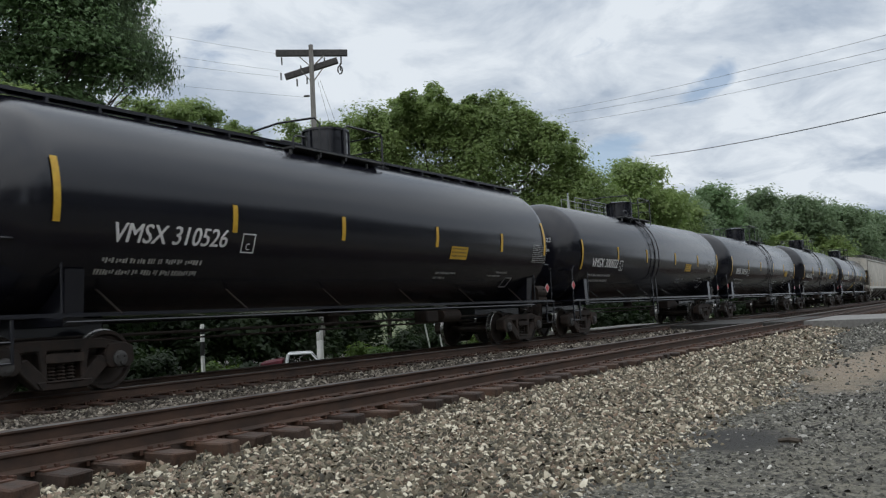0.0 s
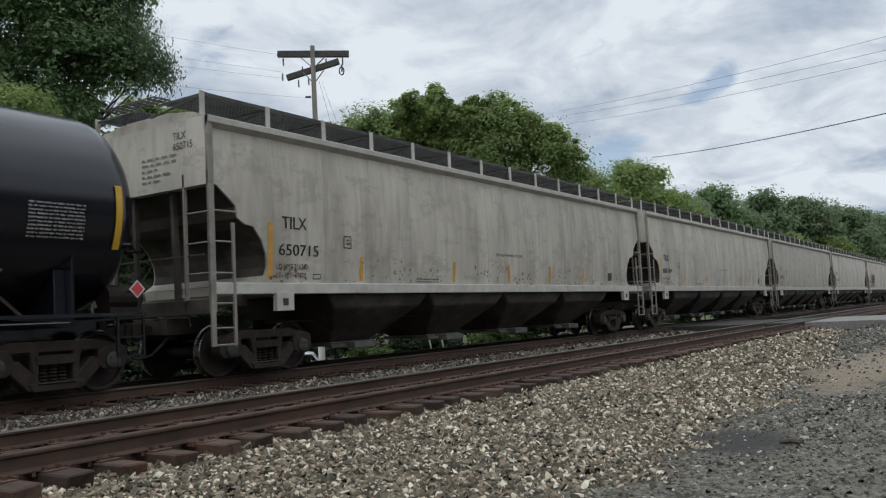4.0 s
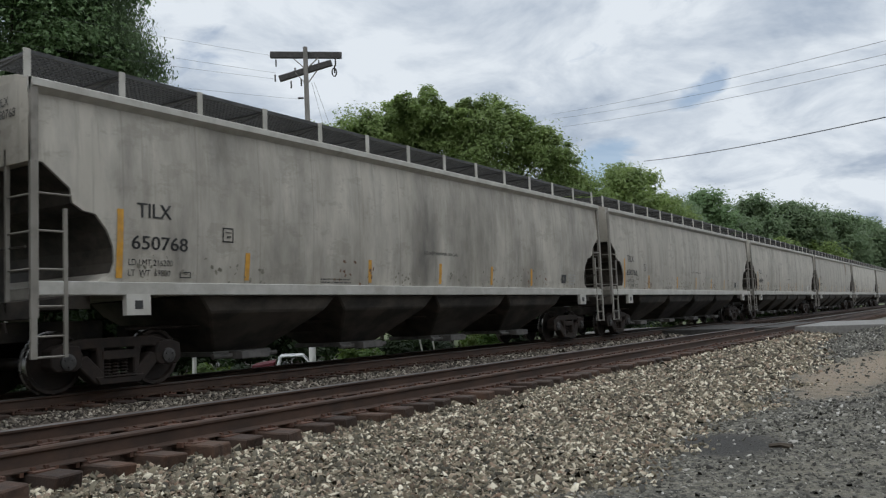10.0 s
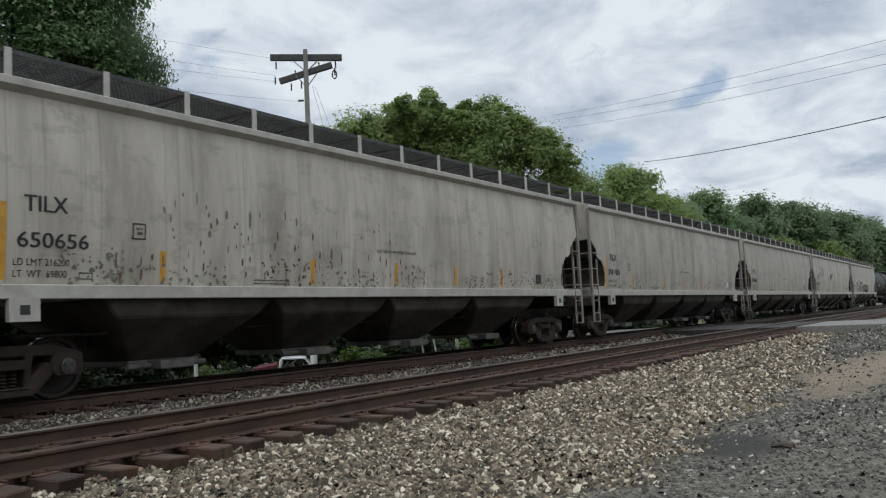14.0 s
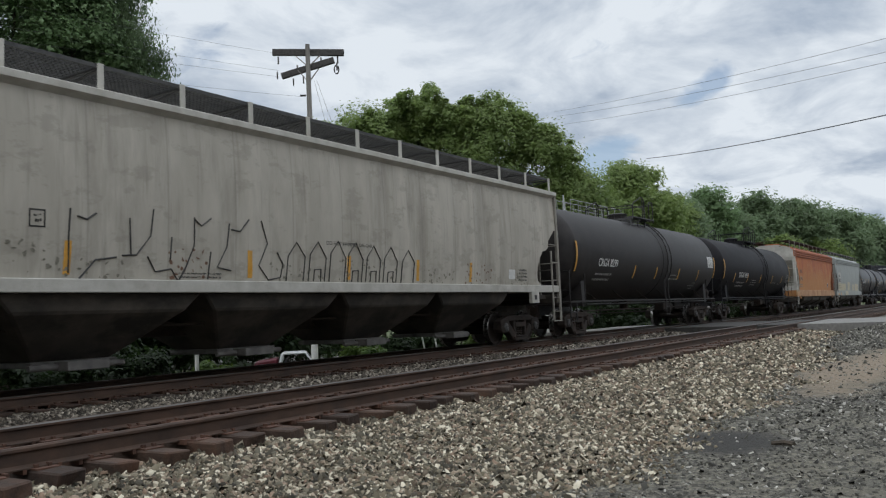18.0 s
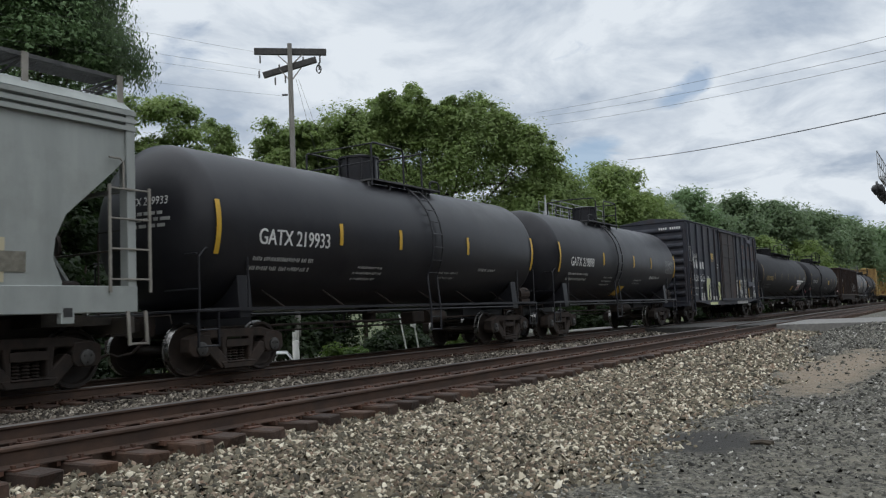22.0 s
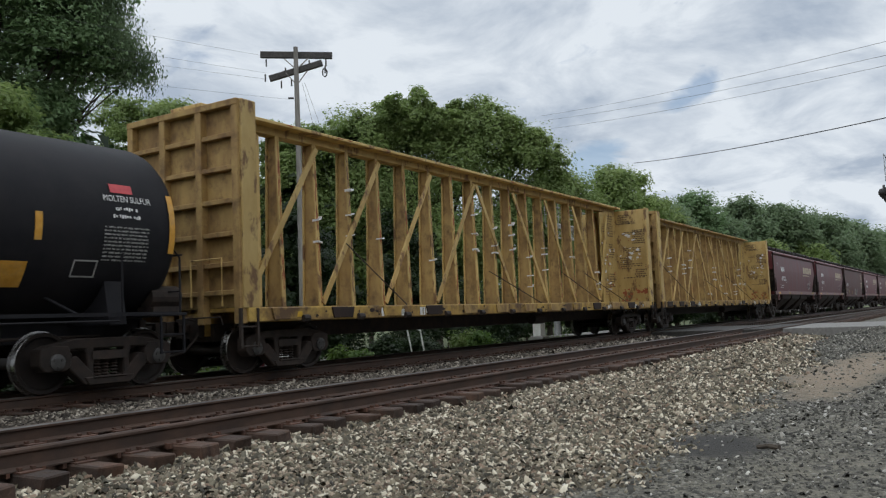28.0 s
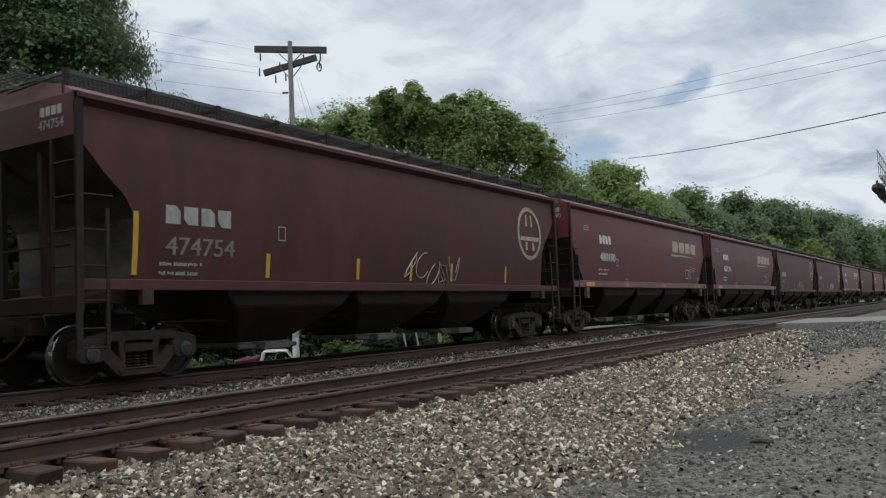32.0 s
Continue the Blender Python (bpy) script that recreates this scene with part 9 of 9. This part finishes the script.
# ---------------------------------------------------------------- crossing signals
def cantilever(x, y, zb, arm_z, reach, label, heads):
    root = tagged(new("crossing_signal"), label, "crossing signal")
    root.location = (x, y, zb)
    h = arm_z - zb
    g = Geo().tube([(0, 0, -0.2), (0, 0, h + 0.5)], 0.15, 14)
    g.box(-0.35, 0.35, -0.35, 0.35, -0.1, 0.12)
    part("mast", g, M_GALV, root, smooth=50)
    g = Geo().tube([(0.0, 0.0, h + 0.45), (0.0, 0.0, h + 1.25)], 0.07, 8, 0.03)
    part("finial", g, M_GALV, root)
    s = 1 if reach > 0 else -1
    g = Geo()
    for zz, yy in ((h, -0.3), (h, 0.3), (h - 0.55, 0.0)):
        g.tube([(0, yy, zz), (reach, yy, zz)], 0.05, 8)
    n = int(abs(reach) / 0.9)
    for i in range(n):
        a, b = reach * i / n, reach * (i + 1) / n
        for yy in (-0.3, 0.3):
            g.tube([(a, yy, h), ((a + b) / 2, 0, h - 0.55), (b, yy, h)], 0.022, 5)
    part("truss", g, M_GALV, root)
    g = grating(min(0, reach), max(0, reach), -0.3, 0.3, h + 0.06, 0.16, 5)
    part("walkway", g, M_GALV, root)
    g = Geo()
    for yy in (-0.34, 0.34):
        g.tube([(0, yy, h + 1.0), (reach, yy, h + 1.0)], 0.018, 6)
        g.tube([(0, yy, h + 0.55), (reach, yy, h + 0.55)], 0.018, 6)
        for i in range(n + 1):
            g.tube([(reach * i / n, yy, h), (reach * i / n, yy, h + 1.0)], 0.014, 5)
    part("railing", g, M_GALV, root)
    for u in heads:
        g = Geo()
        for yy in (-0.35, 0.35):
            for dx in (-0.38, 0.38):
                c = (u + dx, yy * 1.3, h - 0.35)
                g.lathe([(-0.03, 0.29), (0.03, 0.29)], "y", c, 20)
                g.lathe([(-0.2, 0.16), (0.0, 0.17), (0.14, 0.15), (0.2, 0.05)], "y", c, 14)
        g.tube([(u - 0.4, -0.45, h - 0.35), (u + 0.4, -0.45, h - 0.35)], 0.04, 6)
        g.tube([(u - 0.4, 0.45, h - 0.35), (u + 0.4, 0.45, h - 0.35)], 0.04, 6)
        g.tube([(u, 0, h), (u, 0, h - 0.5)], 0.05, 6)
        part("flasher", g, M_INK, root, "black round flasher lamps", smooth=50)
    return root


cantilever(35.6, 16.3, -0.9, 5.0, 6.4, "galvanised cantilever crossing signal behind the train", (4.6, 6.0))
cantilever(44.5, 2.0, -0.4, 5.2, -10.3, "galvanised cantilever crossing signal on the near side of the road", (-9.4, -7.0))

# ---------------------------------------------------------------- small things beside the track
def marker(name, label, x, y, z0, z1, r, mat, cat, bands=()):
    root = tagged(new(name), label, cat)
    root.location = (x, y, z0)
    g = Geo()
    h = z1 - z0
    g.lathe([(-0.2, r), (h - 0.02, r), (h, r * 0.8)], "z", (0, 0, 0), 12)
    part("post", g, mat, root, smooth=50)
    for a, b in bands:
        g = Geo().lathe([(h - b, r + 0.004), (h - a, r + 0.004)], "z", (0, 0, 0), 12)
        part("band", g, M_INK, root)
    return root


post = marker("marker_post", "white plastic marker post with a split top on the bank", 18.15, 16.3, float(ground_z(18.15, 16.3)), 0.34, 0.10, M_POSTW, "post")
for a, b, top in ((-0.098, -0.05, 0.23), (0.035, 0.098, 0.30)):
    part("prong", Geo().box(a, b, -0.05, 0.05, 0.33 - post.location.z, 0.34 - post.location.z + top), M_POSTW, post, bevel=0.01)
marker("sign_post", "thin white post with dark bands on the bank", 13.6, 15.95, float(ground_z(13.6, 15.95)), 0.95, 0.05, M_POSTW, "post", ((0.16, 0.24), (0.42, 0.75)))
root = tagged(new("electric_box"), "small white electric box on a concrete foot beside the track", "box")
root.location = (31.4, 15.2, float(ground_z(31.4, 15.2)))
part("foot", Geo().box(-0.3, 0.3, -0.3, 0.3, -0.3, 0.55), M_ROAD, root, bevel=0.03)
part("cabinet", Geo().prism([(-0.22, 0.55), (0.22, 0.55), (0.22, 1.1), (0.1, 1.35), (-0.1, 1.35), (-0.22, 1.1)], -0.18, 0.18), M_POSTW, root, bevel=0.02)
root = tagged(new("guy_guard"), "pair of pale slanted guy-wire guards with a white sign plate", "guy guard")
root.location = (24.6, 16.9, float(ground_z(24.6, 16.9)))
hz = 0.95 - root.location.z
part("guard", Geo().tube([(0.35, 0, -0.1), (-0.25, 0.1, hz)], 0.03, 8), M_POSTW, root, "pale plastic guard")
part("guard", Geo().tube([(1.1, 0, -0.1), (0.65, 0.1, hz - 0.3)], 0.03, 8), M_POSTW, root, "pale plastic guard")
part("plate", Geo().prism([(0.3, hz - 0.42), (0.55, hz - 0.5), (0.65, hz - 0.2), (0.48, hz - 0.05), (0.32, hz - 0.15)], -0.02, 0.02), M_POSTW, root, "white sign plate")


def pickup(x, y, z, rz):
    """Parked white pickup truck with a dark red load in its bed."""
    root = tagged(new("pickup_truck"), "white pickup truck with a dark red load, parked below the bank", "pickup truck")
    root.matrix_basis = pose(x, y, z, 0, 0, rz)
    g = Geo().prism([(-2.7, 0.55), (-2.7, 1.05), (-2.55, 1.12), (-0.95, 1.12), (0.95, 1.12), (2.45, 1.05), (2.7, 0.9), (2.72, 0.5), (2.3, 0.42), (-2.5, 0.42)], -0.95, 0.95)
    part("body", g, M_CARWHITE, root, bevel=0.05)
    cab = part("cab_roof", Geo().prism([(-0.52, 1.71), (0.3, 1.71), (0.36, 1.735), (0.25, 1.78), (-0.48, 1.78)], -0.72, 0.72), M_CARWHITE, root, bevel=0.03)
    for y0 in (-1, 1):
        for (xa, za, xb, zb), r in (((-0.62, 1.08, -0.49, 1.74), 0.06), ((0.85, 1.08, 0.29, 1.74), 0.045)):
            part("pillar", Geo().bar((xa, y0 * 0.86, za), (xb, y0 * 0.73, zb), r), M_CARWHITE, cab)
    part("seat_back", Geo().box(-0.45, -0.28, -0.7, 0.7, 0.9, 1.5), M_RUBBER, root, bevel=0.05)
    g = Geo().add([(0.86, -0.8, 1.12), (0.86, 0.8, 1.12), (0.33, 0.68, 1.71), (0.33, -0.68, 1.71)], [(0, 1, 2, 3)])
    part("windscreen", g, M_GLASS, cab)
    g = Geo().prism([(-1.5, 1.12), (-0.7, 1.12), (-0.64, 1.6), (-1.4, 1.5)], -0.6, 0.6)
    part("bed_load", g, M_CARRED, root, "dark red load behind the cab", bevel=0.04)
    for wx in (-1.75, 1.7):
        for y0 in (-1, 1):
            g = Geo().lathe([(-0.11, 0.2), (-0.12, 0.34), (-0.08, 0.38), (0.08, 0.38), (0.12, 0.34), (0.11, 0.2)], "y", (wx, y0 * 0.86, 0.38), 22, [1, 0, 0, 0, 1])
            part("wheel", g, [M_RUBBER, M_GALV], root, smooth=40)
    return root


pickup(21.75, 20.35, -1.93, -48)

# things on the lot: a dark damp stick, a branch in the stones
g = Geo().tube([(8.5, 1.66, -0.475), (8.53, 1.76, -0.465), (8.5, 1.87, -0.475)], 0.03, 6, 0.02)
tagged(part("stick", g, M_STICK, None), "short dark stick lying beside a damp spot", "stick")
g = Geo().tube([(16.9, 4.25, -0.34), (17.3, 4.15, -0.33), (17.6, 4.05, -0.36)], 0.02, 6, 0.012)
tagged(part("stick", g, M_STICK, None), "thin dead branch lying on the ballast", "stick")

# ---------------------------------------------------------------- stones
def stones(name, rng, x, y, z, size, mat, label):
    """Broken stones that lie mostly flat: a crooked four-cornered foot and a smaller crooked top."""
    n = len(x)
    foot = np.array([(-1, -1, -0.7), (1, -1, -0.7), (1, 1, -0.7), (-1, 1, -0.7)], float)
    top = np.array([(-0.62, -0.62, 0.5), (0.62, -0.62, 0.5), (0.62, 0.62, 0.5), (-0.62, 0.62, 0.5)], float)
    v = np.concatenate([foot, top])[None] * (0.7 + 0.5 * rng.random((n, 8, 1))) + rng.normal(size=(n, 8, 3)) * np.array([0.17, 0.17, 0.12])
    v = v * (size[:, None] * (np.array([1.0, 0.72, 0.72]) + rng.normal(size=(n, 3)) * np.array([0.2, 0.12, 0.12])))[:, None, :]
    yaw, ta, tb = rng.uniform(0, 6.283, n), np.clip(rng.normal(size=n) * 0.45, -0.8, 0.8), np.clip(rng.normal(size=n) * 0.45, -0.8, 0.8)
    c, q = np.cos(yaw)[:, None], np.sin(yaw)[:, None]
    vz = v[:, :, 2] + v[:, :, 0] * np.tan(ta)[:, None] + v[:, :, 1] * np.tan(tb)[:, None]
    v = np.stack([v[:, :, 0] * c - v[:, :, 1] * q, v[:, :, 0] * q + v[:, :, 1] * c, vz], -1) + np.stack([x, y, z], 1)[:, None, :]
    fc = np.array([(4, 5, 6, 7), (0, 1, 5, 4), (1, 2, 6, 5), (2, 3, 7, 6), (3, 0, 4, 7)])
    f = (fc[None] + 8 * np.arange(n)[:, None, None]).reshape(-1, 4)
    return tagged(put(name, quick_mesh(name, v.reshape(-1, 3), f, mat)), label, "ballast", kind="stuff")


rng = np.random.default_rng(12)
BEDY = [3.0, 3.4, 5.3, 5.85, 6.05, 8.7, 9.75, 10.9, 13.95, 15.4]
BEDZ = [-0.62, -0.52, -0.38, -0.355, BED, BED - 0.01, BED - 0.08, BED - 0.01, BED, -0.95]


def bed_z(y):
    return np.interp(y, BEDY, BEDZ)


def strewn(x_rows, y_rows):
    xs, ys, ss = [], [], []
    for x0, x1, dens, s0 in x_rows:
        for y0, y1, k in y_rows:
            n = int((x1 - x0) * (y1 - y0) * dens * k)
            xs.append(rng.uniform(x0, x1, n)); ys.append(rng.uniform(y0, y1, n)); ss.append(s0 * (0.5 + 1.3 * rng.random(n) ** 1.8))
    x, y, s = np.concatenate(xs), np.concatenate(ys), np.concatenate(ss)
    edge = 2.4 + 0.046 * x + 0.1 * np.sin(x * 0.8) + 0.1 * np.sin(x * 2.3 + 1) + 0.8 * smooth01((x - 20) / 9)
    keep = y + rng.normal(size=len(y)) * 0.2 + 0.25 * np.sin(x * 3.1 + 2.0 * np.sin(y * 2.0)) * np.sin(x * 1.3 + 0.7) > edge
    x, y, s = x[keep], y[keep], s[keep]
    z = np.maximum(bed_z(y), ground_z(x, y)) + np.interp(y, [4.6, 5.2, 5.8, 6.4, 10.2, 11.0, 11.7], [0, 0.045, 0.05, 0, 0.02, 0.07, 0.06]) + s * rng.uniform(-0.3, 0.55, len(x))
    return x, y, z, s


X_ROWS = ((-14, 1.5, 170, 0.036), (1.5, 9, 1750, 0.0195), (9, 16, 1100, 0.0235), (16, 25, 520, 0.031), (25, 34.4, 260, 0.04))
stones("ballast", rng, *strewn(X_ROWS, ((2.3, 5.95, 1.0), (5.95, 6.35, 0.7))), M_STONE, "loose pale, tan and grey broken ballast stones")
stones("ballast", rng, *strewn(X_ROWS, ((8.2, 11.66, 0.7),)), M_STONEDIRTY, "sooty grey ballast stones between the two tracks")
n = 64000
x = 2.5 + 32 * rng.random(n) ** 1.3
y = rng.uniform(-2.5, 5.6, n)
keep = (y < 3.0 + 1.3 * smooth01((x - 18) / 8))
x, y = x[keep], y[keep]
n = len(x)
s = (0.006 + 0.013 * rng.random(n) ** 3) * (1 + x / 15)
bare = (((x - 18.9) / 5.6) ** 2 + ((y - 2.25) / 0.85) ** 2 < 1) | (((x - 8.58) / 0.7) ** 2 + ((y - 2.3) / 0.55) ** 2 < 1)
keep = ~bare | (rng.random(n) < 0.1)
x, y, s = x[keep], y[keep], s[keep]
z = ground_z(x, y) + s * 0.2
pale = rng.random(len(x)) < 0.006
s = np.where(pale, 0.011 + 0.013 * rng.random(len(x)), s)
z = np.where(pale, z + 0.008, z)
stones("lot_stone", rng, x[pale], y[pale], z[pale], s[pale], M_STONEPALE, "scattered pale stones on the lot")
x, y, z, s = x[~pale], y[~pale], z[~pale], s[~pale]
stones("lot_grit", rng, x, y, z, s, M_GRIT, "loose grey grit and small stones on the lot")

# ---------------------------------------------------------------- ties, plates and spikes
def tie_mesh(seed):
    rg = random.Random(seed)
    g = Geo()
    j = lambda: rg.uniform(-0.012, 0.012)
    g.add([(sx * 0.115 + j(), sy * 1.24 + j() * 3, z + j()) for z in (-0.36, -0.178) for sx, sy in ((-1, -1), (1, -1), (1, 1), (-1, 1))],
          [(3, 2, 1, 0), (4, 5, 6, 7), (0, 1, 5, 4), (1, 2, 6, 5), (2, 3, 7, 6), (3, 0, 4, 7)])
    return g.mesh("tie", M_TIE, bevel=0.014)


TIES = [tie_mesh(i) for i in range(6)]
g = Geo()
g.box(-0.10, 0.10, -0.19, 0.17, -0.178, -0.166)
for y in (-0.105, 0.105):
    for x in (-0.06, 0.05):
        g.box(x - 0.014, x + 0.014, y - 0.02, y + 0.02, -0.168, -0.138)
for x in (-0.145, 0.145):
    g.box(x - 0.016, x + 0.016, -0.10, 0.10, -0.205, -0.158)
ME_PLATE = g.mesh("tie_plate", M_PLATE)
rg = random.Random(9)
for root, yc in ((track_near, T1), (track_far, T2)):
    far_g = Geo()
    x = -3.0
    while x < 170:
        if not ROAD0 - 0.1 < x < ROAD1 + 0.1:
            if x < ROAD0:
                t = put("tie", TIES[rg.randrange(6)], root, at=pose(x + rg.uniform(-0.03, 0.03), yc + rg.uniform(-0.05, 0.05), rg.uniform(-0.012, 0.004), 0, 0, rg.uniform(-1.2, 1.2)))
                for s in (-1, 1):
                    put("tie_plate", ME_PLATE, t, at=pose(0, s * GAUGE, 0))
            else:
                far_g.box(x - 0.11, x + 0.11, yc - 1.3, yc + 1.3, -0.36, -0.18)
        x += 0.49
    tagged(part("ties", far_g, M_TIE, root), kind="stuff")

# ---------------------------------------------------------------- the train rolls by
# seconds and how far the train has come
RUN = [(0, -0.9), (1, SPEED - 0.95), (2, 2 * SPEED - 0.95), (3, 3 * SPEED - 0.85), (4.5, 4.5 * SPEED - 0.4), (6, 6 * SPEED - 0.15), (7, 7 * SPEED - 0.9), (8, 8 * SPEED - 0.1), (9, 9 * SPEED - 0.06), (13, 13 * SPEED - 0.08), (14, 14 * SPEED - 0.07), (17, 17 * SPEED - 0.1), (19, 19 * SPEED - 0.1), (20, 20 * SPEED - 0.2), (21, 21 * SPEED - 0.35), (22, 22 * SPEED - 0.5), (23, 23 * SPEED - 0.55), (25, 25 * SPEED - 0.4), (28, 28 * SPEED - 0.66), (29, 29 * SPEED - 0.6), (31, 31 * SPEED - 0.5), (32, 32 * SPEED - 0.1)]


def motions():
    for car, x in CARS:
        walk(car, [(t, pose(x - d, T2, 0)) for t, d in RUN])


motions()
